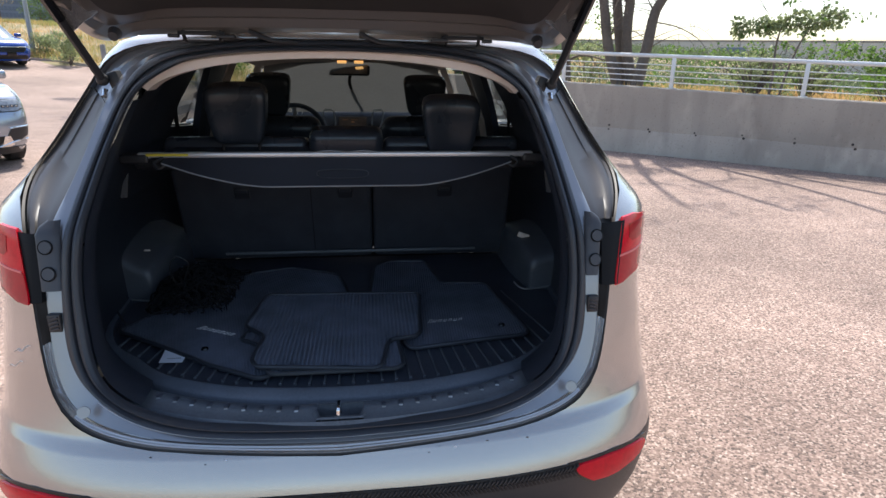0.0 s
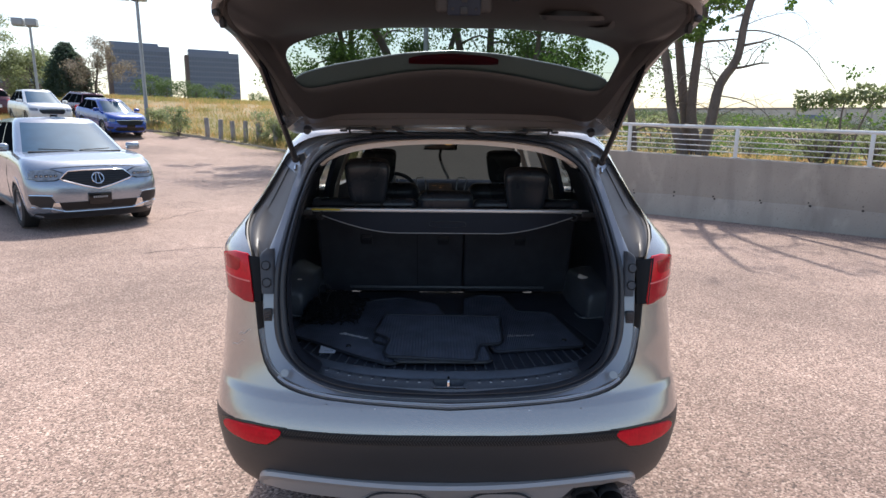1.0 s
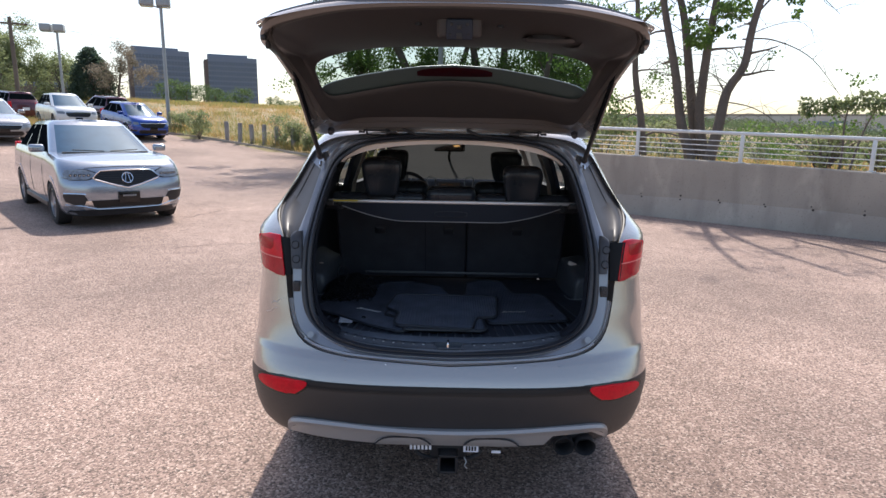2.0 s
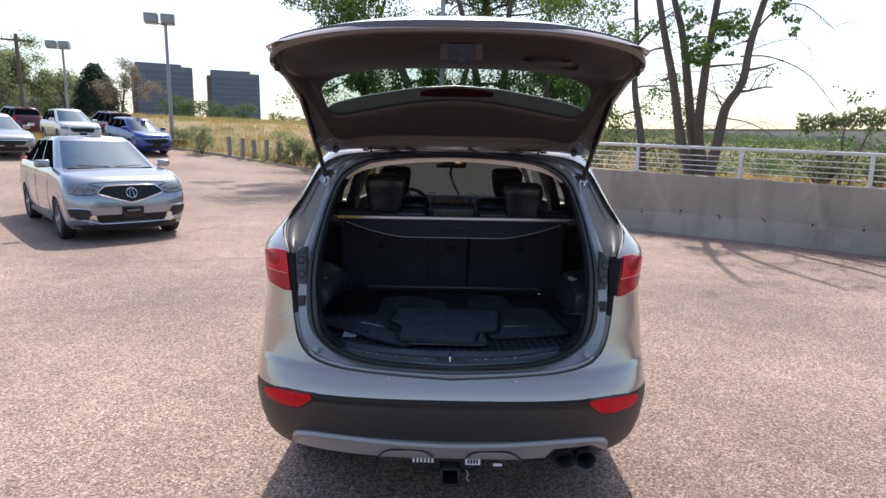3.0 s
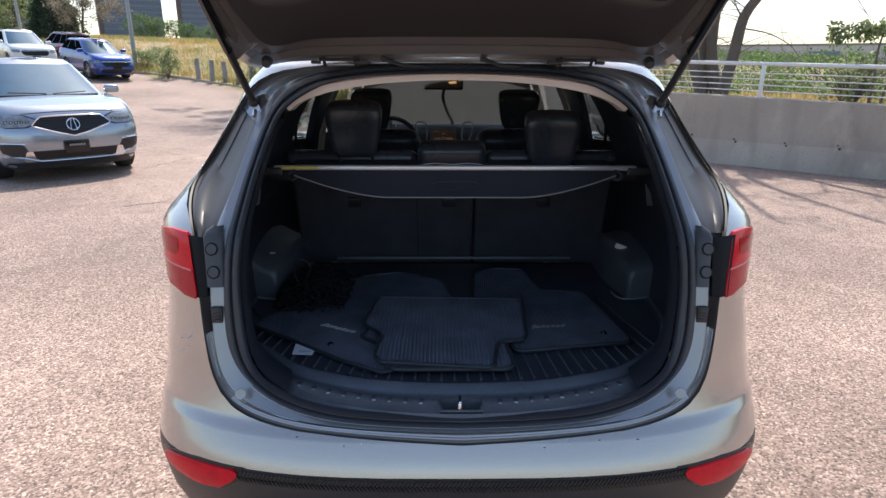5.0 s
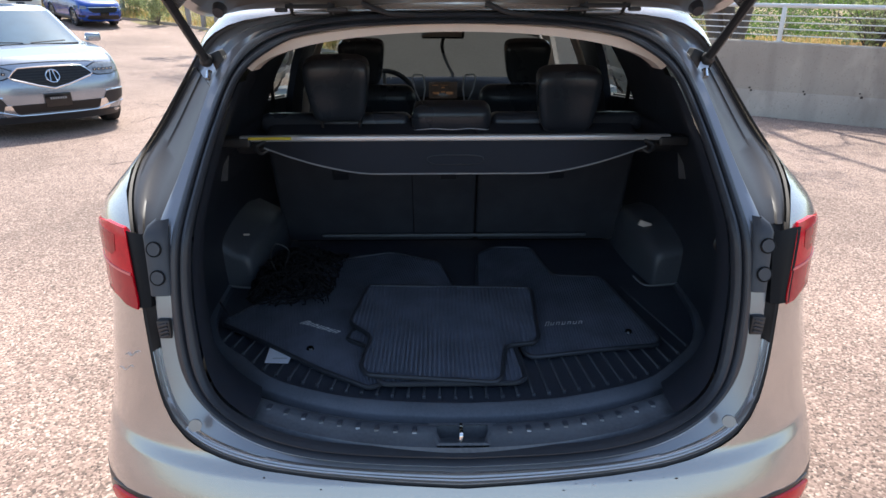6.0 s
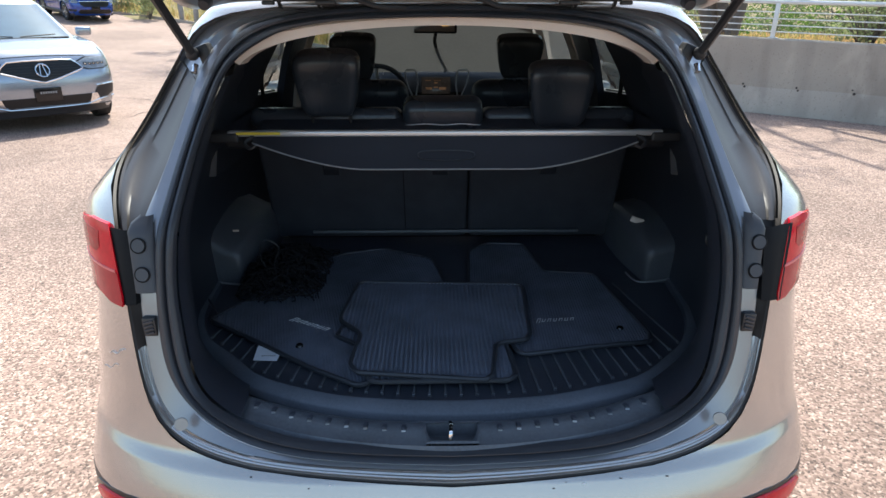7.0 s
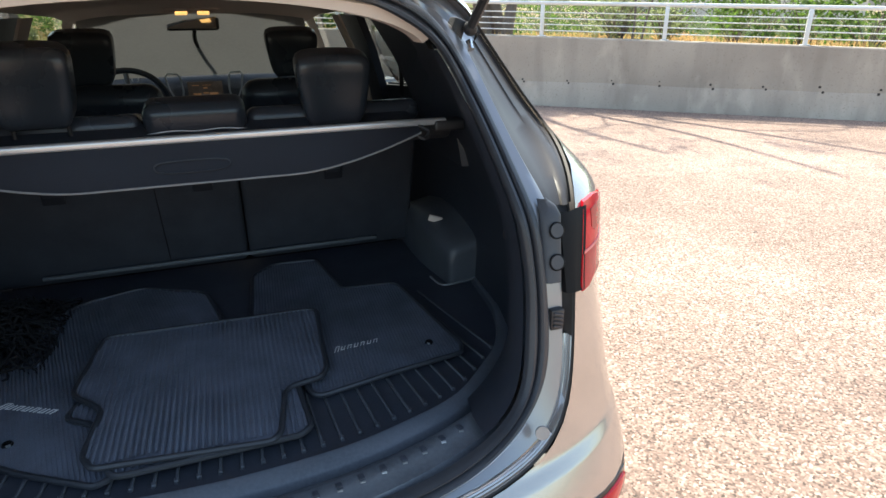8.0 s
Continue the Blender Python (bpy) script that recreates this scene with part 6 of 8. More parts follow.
def cargo_cover():
    cover = thing("cargo_cover", "retracted black cargo cover on a silver bar", "cargo cover")
    part("bar", rounded((1.31, 0.022, 0.018), (0.001, 0.836, 1.374), 0.006), "silver", cover, "satin silver front bar")
    part("cassette", rounded((1.36, 0.08, 0.05), (0.001, 0.89, 1.345), 0.02), "black", cover)
    rows = []
    for x in np.linspace(-0.575, 0.575, 41):
        f = abs(x) / 0.575
        drop = 0.074 * (1 - max(0, (f - 0.42) / 0.58) ** 1.6) + 0.008
        back = 0.035 * drop / 0.09
        rows.append([(x, 0.832, 1.364), (x, 0.822 - back * 0.4, 1.364 - drop * 0.4), (x, 0.812 - back, 1.364 - drop), (x, 0.808 - back, 1.364 - drop - 0.004), (x, 0.818 - back, 1.364 - drop - 0.002), (x, 0.838, 1.358)])
    flap = part("flap", loft(rows), "flap", cover, "stiff black end flap with a pale edge")
    edge = [Vector(r[3]) + Vector((0, -0.002, 0)) for r in rows]
    part("edge_piping", tube(edge, 0.0028, sides=6), "galv", flap)
    h = smooth_line([(-0.085, 0.795, 1.316), (-0.06, 0.798, 1.328), (0.06, 0.798, 1.328), (0.085, 0.795, 1.316), (0.06, 0.787, 1.304), (-0.06, 0.787, 1.304)], 28, True)
    part("handle", tube(h, 0.0018, closed=True, sides=6), "rubber", flap, "oval grip moulded in the flap")
    for fx in (1, -1):
        part("end_hook", tube(smooth_line([(fx * 0.575, 0.83, 1.366), (fx * 0.60, 0.815, 1.352), (fx * 0.585, 0.805, 1.335), (fx * 0.565, 0.81, 1.345)], 12), 0.006), "black", cover)
        part("end_bracket", rounded((0.09, 0.06, 0.03), (fx * 0.665, 0.85, 1.362), 0.008), "black", cover)
    part("warning_sticker", box((0.13, 0.003, 0.008), (-0.56, 0.8235, 1.376), 0.0), "yellow", cover, "yellow sticker on the bar")


cargo_cover()


def place_mat(name, label, outline, z, ribs, group="car mats", tilt=(0, 0)):
    """A thick mat with a rounded outline, a raised edge cord, and ribs along its length."""
    pts = []
    n = len(outline)
    for i, p in enumerate(outline):
        p, a, b = Vector(p), Vector(outline[i - 1]), Vector(outline[(i + 1) % n])
        r = min(0.028, (a - p).length * 0.35, (b - p).length * 0.35)
        pa, pb = p + (a - p).normalized() * r, p + (b - p).normalized() * r
        for k in range(5):
            t = k / 4
            pts.append(pa * (1 - t) ** 2 + p * 2 * t * (1 - t) + pb * t * t)
    c = sum(pts, Vector((0, 0))) / len(pts)
    lift = lambda q: z + tilt[0] * (q.x - c.x) + tilt[1] * (q.y - c.y) + 0.0035 * math.sin(q.x * 9 + z * 90) * math.cos(q.y * 7)
    mat = thing(name, label, "car mat", Matrix.Translation((c.x, c.y, z)), group)
    inv = Matrix.Translation((-c.x, -c.y, -z))
    def mpart(nm, bm, m, lab=""):
        bmesh.ops.transform(bm, matrix=inv, verts=bm.verts)
        return part(nm, bm, m, mat, lab)
    bm = bmesh.new()
    top = [bm.verts.new((q.x, q.y, lift(q) + 0.007)) for q in pts]
    bot = [bm.verts.new((q.x, q.y, lift(q))) for q in pts]
    bm.faces.new(top), bm.faces.new(bot[::-1])
    for i in range(len(pts)):
        j = (i + 1) % len(pts)
        bm.faces.new((bot[i], bot[j], top[j], top[i]))
    mpart("mat_body", bm, "mat")
    mpart("binding", tube([(q.x, q.y, lift(q) + 0.007) for q in pts], 0.0068, closed=True, sides=8), "rubber", "raised black edge binding")
    # ribs, clipped to the outline
    def inside(x, y):
        hit = False
        for i in range(len(pts)):
            a, b = pts[i], pts[i - 1]
            if (a.y > y) != (b.y > y) and x < (b.x - a.x) * (y - a.y) / (b.y - a.y) + a.x:
                hit = not hit
        return hit
    bm = bmesh.new()
    d = Vector((math.sin(ribs[0]), math.cos(ribs[0])))
    s = Vector((d.y, -d.x))
    for k in range(-int(0.6 / ribs[1]), int(0.6 / ribs[1])):
        run = None
        for j in range(-42, 43):
            q = c + s * k * ribs[1] + d * j * 0.018
            ok = inside(q.x, q.y) and inside((q + s * 0.008).x, (q + s * 0.008).y)
            if ok and run is None:
                run = q
            if (not ok or j == 42) and run is not None:
                e = q - d * 0.018
                if (e - run).length > 0.02:
                    segs = max(1, int((e - run).length / 0.06))
                    rr = []
                    for g in range(segs + 1):
                        m = run + (e - run) * g / segs
                        h = lift(m) + 0.0065
                        w = ribs[1] * 0.33
                        rr.append([(m.x - s.x * w, m.y - s.y * w, h), (m.x - s.x * w * 0.5, m.y - s.y * w * 0.5, h + 0.0042), (m.x + s.x * w * 0.5, m.y + s.y * w * 0.5, h + 0.0042), (m.x + s.x * w, m.y + s.y * w, h)])
                    loft(rr, bm)
                run = None
    if len(bm.faces):
        tagged(mpart("ribbing", bm, "mat"), kind="stuff")
    return mat, lift, mpart


def mats():
    z0 = 0.817
    left, lift_l, add_l = place_mat("floor_mat", "black ribbed front floor mat lying askew in the cargo bay", [(-0.735, 0.675), (-0.70, 0.74), (-0.59, 0.93), (-0.40, 1.195), (-0.24, 1.25), (-0.045, 1.14), (0.0, 0.945), (-0.20, 0.345), (-0.235, 0.327), (-0.375, 0.415), (-0.58, 0.565)], z0 + 0.004, (-0.25, 0.0085))
    right, lift_r, add_r = place_mat("floor_mat", "black ribbed front floor mat with a narrow tongue", [(0.10, 1.22), (0.175, 1.30), (0.325, 1.295), (0.365, 1.01), (0.54, 1.00), (0.60, 0.565), (0.585, 0.525), (0.40, 0.506), (0.20, 0.465), (0.08, 0.92)], z0 + 0.004, (0.05, 0.0085))
    under, _, _ = place_mat("floor_mat", "black ribbed rear mat lying under another mat", [(-0.315, 0.60), (-0.325, 0.56), (-0.262, 0.515), (-0.205, 0.325), (0.15, 0.332), (0.175, 0.354), (0.165, 0.52), (0.20, 0.80), (-0.25, 0.82)], z0 + 0.0135, (0.0, 0.0125))
    top, _, _ = place_mat("floor_mat", "black broad-ribbed rear mat lying on top of the others", [(-0.298, 0.905), (0.262, 0.865), (0.240, 0.552), (0.224, 0.518), (0.137, 0.503), (0.112, 0.345), (0.092, 0.322), (-0.240, 0.352), (-0.264, 0.396), (-0.250, 0.552), (-0.326, 0.636)], z0 + 0.0230, (0.0, 0.0125))
    # embroidered lettering, as plain slanted bars
    for add, lift, at, ang, length in ((add_l, lift_l, (-0.420, 0.640), -29, 0.145), (add_r, lift_r, (0.330, 0.652), 5, 0.125)):
        for k in range(7):
            h = 0.026 if k == 0 else 0.017
            m = Matrix.Translation((at[0], at[1], lift(Vector(at)) + 0.0118)) @ Matrix.Rotation(radians(ang), 4, "Z")
            x = (k - 3) / 7 * length
            bm = bmesh.new()
            tilt = 0.45 * h
            for a, w in ((-0.25, 0.0026), (0.22, 0.0026)):
                xa = x + a * length / 7
                solid([(xa - w / 2, -h / 2, 0), (xa + w / 2, -h / 2, 0), (xa + w / 2 + tilt, h / 2, 0), (xa - w / 2 + tilt, h / 2, 0)], (0, 0, 0.0012), bm)
            y = -h / 2 if k % 2 else h / 2 - 0.0024
            t0 = 0 if k % 2 else tilt
            solid([(x - 0.25 * length / 7 + t0, y, 0), (x + 0.25 * length / 7 + t0, y, 0), (x + 0.25 * length / 7 + t0, y + 0.0024, 0), (x - 0.25 * length / 7 + t0, y + 0.0024, 0)], (0, 0, 0.0012), bm)
            bmesh.ops.transform(bm, matrix=m, verts=bm.verts)
            add("embroidery", bm, "print_white", "pale grey embroidered lettering")
    for add, lift, at in ((add_l, lift_l, (-0.425, 0.52)), (add_r, lift_r, (0.52, 0.60))):
        own = bmesh.new()
        bmesh.ops.create_cone(own, cap_ends=True, segments=18, radius1=0.012, radius2=0.009, depth=0.006)
        bmesh.ops.translate(own, vec=(at[0], at[1], lift(Vector(at)) + 0.012), verts=own.verts)
        add("eyelet", own, "gloss_black")
    paper = solid([(-0.545, 0.538, 0.8255), (-0.470, 0.512, 0.8255), (-0.474, 0.452, 0.8225), (-0.540, 0.456, 0.8225)], (0, 0, 0.0012))
    ob = tagged(part("paper_slip", paper, "white_paper"), "small white paper slip on the cargo tray", "paper")
    bars(ob, "galv", Matrix.Translation((-0.502, 0.475, 0.8252)), (0.04, 0.0025), 7)
    # black cargo net in a heap
    random.seed(11)
    net = thing("cargo_net", "heap of black elastic cargo net cord", "cargo net")
    bm = bmesh.new()
    for k in range(95):
        p = Vector((random.uniform(-0.66, -0.46), random.uniform(0.82, 1.20), floor_z(1.0)))
        pts = []
        for j in range(7):
            f = max(0.0, 1 - ((p.x + 0.57) / 0.14) ** 2 * 0.6 - ((p.y - 1.0) / 0.24) ** 2 * 0.6)
            pts.append((p.x, p.y, floor_z(p.y) + 0.008 + random.uniform(0.1, 1) * 0.11 * f))
            p = p + Vector((random.uniform(-0.07, 0.07), random.uniform(-0.07, 0.07), 0))
            p.x, p.y = max(-0.70, min(-0.42, p.x)), max(0.78, min(1.26, p.y))
        tube(smooth_line(pts, 18), 0.0026, bm, sides=5)
    tagged(part("cord", bm, "cord", net, "tangled black cord"), kind="stuff")
    part("loop", tube(smooth_line([(-0.60, 0.92, 0.86), (-0.625, 0.90, 0.95), (-0.605, 0.91, 1.0), (-0.565, 0.92, 0.97), (-0.59, 0.93, 0.90), (-0.57, 0.90, 0.85)], 24), 0.0026, sides=6), "black", net)
    part("hook", tube(smooth_line([(-0.70, 0.66, 0.86), (-0.735, 0.70, 0.885), (-0.745, 0.72, 0.875), (-0.72, 0.69, 0.858)], 12), 0.0026, sides=6), "black", net)


mats()


# ---- other parked cars ----
def parked_car(name, label, paint, at, heading, L=4.9, W=0.96, H=1.70, belt=1.08, hood=0.92, cowl=0.30, tail=0.93, rear_rake=0.25, kind="suv", wheel_r=0.36, detail=False, tail_paint=None, group="cars parked in the lot"):
    """A parked car, nose along +y of its own frame, resting on the sloping lot."""
    hx, hy = heading
    hd = Vector((hx, hy)).normalized()
    p = Vector(at)
    rear_ax, front_ax = -L / 2 + 1.02, L / 2 - 0.92
    def gz(q):
        return lot_height(uv_of(q.x, q.y)[0])
    zf, zr = gz(p + hd * front_ax), gz(p + hd * rear_ax)
    sl = Vector((hd.y, -hd.x))
    zl, zrt = gz(p - sl * 0.8), gz(p + sl * 0.8)
    fwd = Vector((hd.x, hd.y, (zf - zr) / (front_ax - rear_ax))).normalized()
    rgt = Vector((sl.x, sl.y, (zrt - zl) / 1.6)).normalized()
    upv = rgt.cross(fwd).normalized()
    rgt = fwd.cross(upv).normalized()
    m = Matrix((rgt, fwd, upv)).transposed().to_4x4()
    m.translation = Vector((p.x, p.y, zr + (zf - zr) * (-rear_ax) / (front_ax - rear_ax)))
    car = thing(name, label, "car", m, group)
    yf, yr = L / 2, -L / 2
    ycowl = yf - L * cowl
    def bz(y):
        t = min(1.0, max(0.0, (y - ycowl + 0.12) / (yf - ycowl)))
        return belt - (belt - hood) * t ** 1.3 + (0.03 * min(1, max(0, (ycowl - y) / L)))
    wl = table((0.0, W * 0.90), (0.10, W * 0.955), (0.30, W * 0.985), (0.55, W), (0.80, W * 0.985), (0.93, W * 0.955), (1.0, W * 0.915))
    yfl = table((0, yf - 0.10), (0.15, yf - 0.03), (0.4, yf), (0.62, yf - 0.02), (0.85, yf - 0.10), (0.95, yf - 0.20), (1, yf - 0.30))
    yrl = table((0, yr + 0.12), (0.2, yr + 0.02), (0.5, yr), (0.9, yr + 0.06), (1, yr + 0.10))
    z0 = 0.24
    fs = [0, 0.06, 0.12, 0.2, 0.28, 0.36, 0.45, 0.54, 0.63, 0.72, 0.8, 0.87, 0.93, 0.97, 1.0]
    rows = []
    for f in fs:
        ring = half_ring(wl(f), yrl(f), yfl(f), 0.45, 0.50, 3.2, 3.4, 0, 12, 44, 14)
        rows.append([(x, y, z0 + f * (bz(y) - z0)) for x, y in ring])
    def arch(i, j):
        c = (Vector(rows[i][j]) + Vector(rows[i + 1][j + 1])) / 2
        return c.x < 0.5 or all((c.y - wy) ** 2 + (c.z - wheel_r) ** 2 > (wheel_r + 0.045) ** 2 for wy in (rear_ax, front_ax))
    bm = loft(rows, keep=arch)
    # bonnet and shelf that close the lower body
    cap = [[(x * f, y, z + 0.045 * min(1, max(0, (y - ycowl) / 0.3)) * min(1, max(0, (yf - 0.30 - y) / 0.4)) * (1 - f * f)) for f in (1, 0.93, 0.7, 0.35, 0)] for x, y, z in rows[-1]]
    loft(cap, bm)
    part("body", mirror_join(bm), paint, car)
    for wy in (rear_ax, front_ax):
        arch_lip(car, 0, wy, wheel_r + 0.05, lambda z: wl(min(1.0, max(0.0, (z - z0) / (belt - z0)))) - 0.004, paint)
    part("underside", box((1.5, L * 0.86, 0.2), (0, 0, 0.30), 0.03), "black", car)
    # glasshouse
    top_f, top_r = ycowl - L * 0.20, yr + (0.55 if kind == "suv" else 1.15)
    base_f, base_r = ycowl + 0.10, yr + (0.16 if kind == "suv" else 0.62)
    gs = [0, 0.12, 0.3, 0.5, 0.7, 0.86, 0.93, 1.0]
    gr = []
    for g in gs:
        w = W * (0.865 - 0.215 * g - 0.04 * max(0, g - 0.86) / 0.14)
        ring = half_ring(w, base_r + (top_r - base_r) * g, base_f + (top_f - base_f) * g, 0.30, 0.42, 3.4, 2.6, 0, 10, 44, 12)
        back = lambda y: min(1.0, max(0.0, (0.3 - y) / (L / 2 + 0.3))) if kind == "suv" else 0.0
        gr.append([(x * (1 - 0.09 * back(y) * g), y, bz(min(y, ycowl)) - 0.01 + g * (H - 0.09 * back(y) ** 1.5 - bz(min(y, ycowl)))) for x, y in ring])
    n = len(gr[0])
    def cls(i, j):
        c = (Vector(gr[i][j]) + Vector(gr[i + 1][j + 1]) + Vector(gr[i][j + 1]) + Vector(gr[i + 1][j])) / 4
        g = (gs[i] + gs[i + 1]) / 2
        if g > 0.88 or g < 0.04:
            return "roof"
        if j >= 54:
            w = W * (0.865 - 0.215 * g)
            return "windscreen" if c.x < 0.90 * w else "roof"
        if j < 7:
            return "rear_window" if 0.25 < g else "roof"
        fb, ft = base_f + (top_f - base_f) * g, base_r + (top_r - base_r) * g
        rel = (c.y - ft) / (fb - ft)
        for k, (a, b) in enumerate(((0.07, 0.285), (0.30, 0.57), (0.585, 0.90))):
            if a < rel < b:
                return "window%d" % k
        return "roof" if rel < 0.07 or rel > 0.90 else "pillar0" if rel < 0.43 else "pillar1"
    bm = loft(gr, keep=lambda i, j: cls(i, j) == "roof")
    loft([[(x * f, y, z + 0.03 * (1 - f * f)) for f in (1, 0.85, 0.5, 0)] for x, y, z in gr[-1]], bm)
    part("roof", mirror_join(bm), paint, car)
    for nm in ("windscreen", "rear_window"):
        bm = loft(gr, keep=lambda i, j: cls(i, j) == nm)
        bmesh.ops.delete(bm, geom=[v for v in bm.verts if not v.link_faces], context="VERTS")
        part(nm, mirror_join(bm), "glass_front" if nm == "windscreen" else "glass_dark", car)
    for sgn in (1, -1):
        for k in range(3):
            bm = loft([[(x * sgn, y, z) for x, y, z in r] for r in gr], keep=lambda i, j: cls(i, j) == "window%d" % k)
            bmesh.ops.delete(bm, geom=[v for v in bm.verts if not v.link_faces], context="VERTS")
            if len(bm.faces):
                part("side_window", bm, "glass_dark", car)
        for k in range(2):
            bm = loft([[(x * sgn, y, z) for x, y, z in r] for r in gr], keep=lambda i, j: cls(i, j) == "pillar%d" % k)
            bmesh.ops.delete(bm, geom=[v for v in bm.verts if not v.link_faces], context="VERTS")
            if len(bm.faces):
                part("window_pillar", bm, "gloss_black", car)
        for y in (rear_ax, front_ax):
            wheel(car, sgn * (W - 0.125), y, wheel_r, 0.24)
        part("door_mirror", rounded((0.24, 0.11, 0.14), (sgn * (W + 0.045), ycowl - 0.30, belt + 0.07), 0.045), paint, car)
        # side creases and door gaps
        for y in (-0.05 * L, ycowl - 0.32, -0.05 * L - 1.05):
            pts = [(sgn * (wl(f) + 0.0005), y, z0 + f * (bz(y) - z0)) for f in (0.18, 0.3, 0.45, 0.6, 0.75, 0.88, 0.96)]
            part("door_gap", tube(pts, 0.0045, sides=5), "black", car)
        part("sill", rounded((0.05, L * 0.42, 0.10), (sgn * W * 0.965, 0.02, 0.30), 0.02), "cladding", car)
    def front_pt(x, z, d=0.0):
        f = max(0.0, min(1.0, (z - z0) / (bz(yf - 0.15) - z0)))
        w, y = wl(f), yfl(f)
        k = min(0.999, abs(x) / w) ** 3.4
        return Vector((x, y - 0.50 * (1 - (1 - k) ** (1 / 3.4)) + d, z))
    def patch(nm, pts, mat, d=0.006, depth=-0.03, sub=None):
        """Rows of (z, x0, x1) laid on the nose."""
        rr = []
        for z, a, b in pts:
            rr.append([front_pt(a + (b - a) * k / 12, z, d) for k in range(13)])
        bm = loft(rr)
        edge = [e for e in bm.edges if e.is_boundary]
        r = bmesh.ops.extrude_edge_only(bm, edges=edge)
        bmesh.ops.translate(bm, vec=(0, depth, 0), verts=[v for v in r["geom"] if isinstance(v, bmesh.types.BMVert)])
        return part(nm, bm, mat, sub or car)
    s = hood / 0.92
    if detail:
        g = patch("grille", [(z * s, -x, x) for z, x in ((0.585, 0.03), (0.62, 0.19), (0.70, 0.485), (0.72, 0.52), (0.79, 0.45), (0.815, 0.40))], "mesh_black", 0.010)
        for k in range(6):
            z = 0.63 + 0.03 * k
            hw = float(np.interp(z, (0.585, 0.62, 0.70, 0.72, 0.80), (0.03, 0.19, 0.485, 0.52, 0.43))) - 0.02
            part("grille_bar", tube([front_pt(x, z * s, 0.014) for x in np.linspace(-hw, hw, 13)], 0.004, sides=5), "steel", g)
        frm = [front_pt(x, z * s, 0.016) for x, z in ((-0.40, 0.815), (-0.46, 0.78), (-0.53, 0.72), (-0.485, 0.695), (-0.19, 0.612), (0, 0.575), (0.19, 0.612), (0.485, 0.695), (0.53, 0.72), (0.46, 0.78), (0.40, 0.815), (0.2, 0.822), (-0.2, 0.822))]
        part("grille_frame", tube(frm, 0.013, closed=True, sides=6), "chrome", g)
        ring = [front_pt(0.085 * math.cos(a), 0.715 * s + 0.085 * math.sin(a), 0.030) for a in np.linspace(0, math.tau, 28, endpoint=False)]
        part("badge_ring", tube(ring, 0.011, closed=True, sides=6), "chrome", g, "round chrome badge")
        for fx in (1, -1):
            part("badge_bar", tube([front_pt(fx * 0.018, 0.775 * s, 0.03), front_pt(fx * 0.040, 0.66 * s, 0.03)], 0.010, sides=6), "chrome", g)
        patch("lower_grille", [(0.36, -0.50, 0.50), (0.42, -0.60, 0.60), (0.49, -0.58, 0.58)], "mesh_black", 0.008)
        for fx in (1, -1):
            patch("side_vent", [(0.42, fx * 0.64, fx * 0.82), (0.47, fx * 0.62, fx * 0.93), (0.56, fx * 0.66, fx * 0.955), (0.60, fx * 0.70, fx * 0.95)], "black", 0.010)
            patch("chrome_blade", [(0.33, fx * 0.46, fx * 0.66), (0.36, fx * 0.54, fx * 0.70), (0.49, fx * 0.58, fx * 0.655)], "chrome", 0.018)
            part("vent_trim", tube([front_pt(fx * x, z, 0.018) for x, z in ((0.66, 0.605), (0.80, 0.615), (0.945, 0.615))], 0.013, sides=6), "chrome", car)
            part("chrome_lip", tube([front_pt(fx * x, z, 0.020) for x, z in ((0.0, 0.335), (0.3, 0.335), (0.5, 0.34), (0.70, 0.40), (0.93, 0.42))], 0.010, sides=6), "chrome", car)
            patch("lamp_surround", [(0.690 * s, fx * 0.60, fx * 0.84), (0.715 * s, fx * 0.515, fx * 0.945), (0.79 * s, fx * 0.455, fx * 0.968), (0.835 * s, fx * 0.58, fx * 0.968), (0.885 * s, fx * 0.84, fx * 0.962)], "gloss_black", 0.006)
            lamp = patch("headlamp", [(0.700 * s, fx * 0.62, fx * 0.83), (0.724 * s, fx * 0.535, fx * 0.935), (0.784 * s, fx * 0.475, fx * 0.960), (0.826 * s, fx * 0.595, fx * 0.960), (0.872 * s, fx * 0.845, fx * 0.955)], "lamp_glass", 0.010)
            for k in range(5):
                q = front_pt(fx * (0.58 + 0.062 * k), 0.758 * s, 0.014)
                block = part("led_block", rounded((0.046, 0.012, 0.040), q, 0.006), "gloss_black", lamp)
                part("led", rounded((0.020, 0.008, 0.020), front_pt(fx * (0.58 + 0.062 * k), 0.758 * s, 0.020), 0.004), "chrome", lamp)
        part("bonnet_gap", tube([front_pt(x, 0.868 * s - 0.02 * (abs(x) / 0.6) ** 2, 0.004) for x in np.linspace(-0.62, 0.62, 15)], 0.006, sides=6), "black", car)
        patch("lip", [(0.22, -0.84, 0.84), (0.27, -0.90, 0.90), (0.318, -0.88, 0.88)], "black", 0.02)
        pl = part("front_plate", rounded((0.34, 0.02, 0.19), front_pt(0, 0.53, 0.035), 0.006), "gloss_black", car, "black plate holder with unreadable print")
        bars(pl, "galv", Matrix.Translation(front_pt(0, 0.56, 0.047)) @ Matrix.Rotation(math.pi / 2, 4, "X"), (0.22, 0.03), 7)
        bars(pl, "galv", Matrix.Translation(front_pt(0, 0.49, 0.047)) @ Matrix.Rotation(math.pi / 2, 4, "X"), (0.16, 0.014), 8)
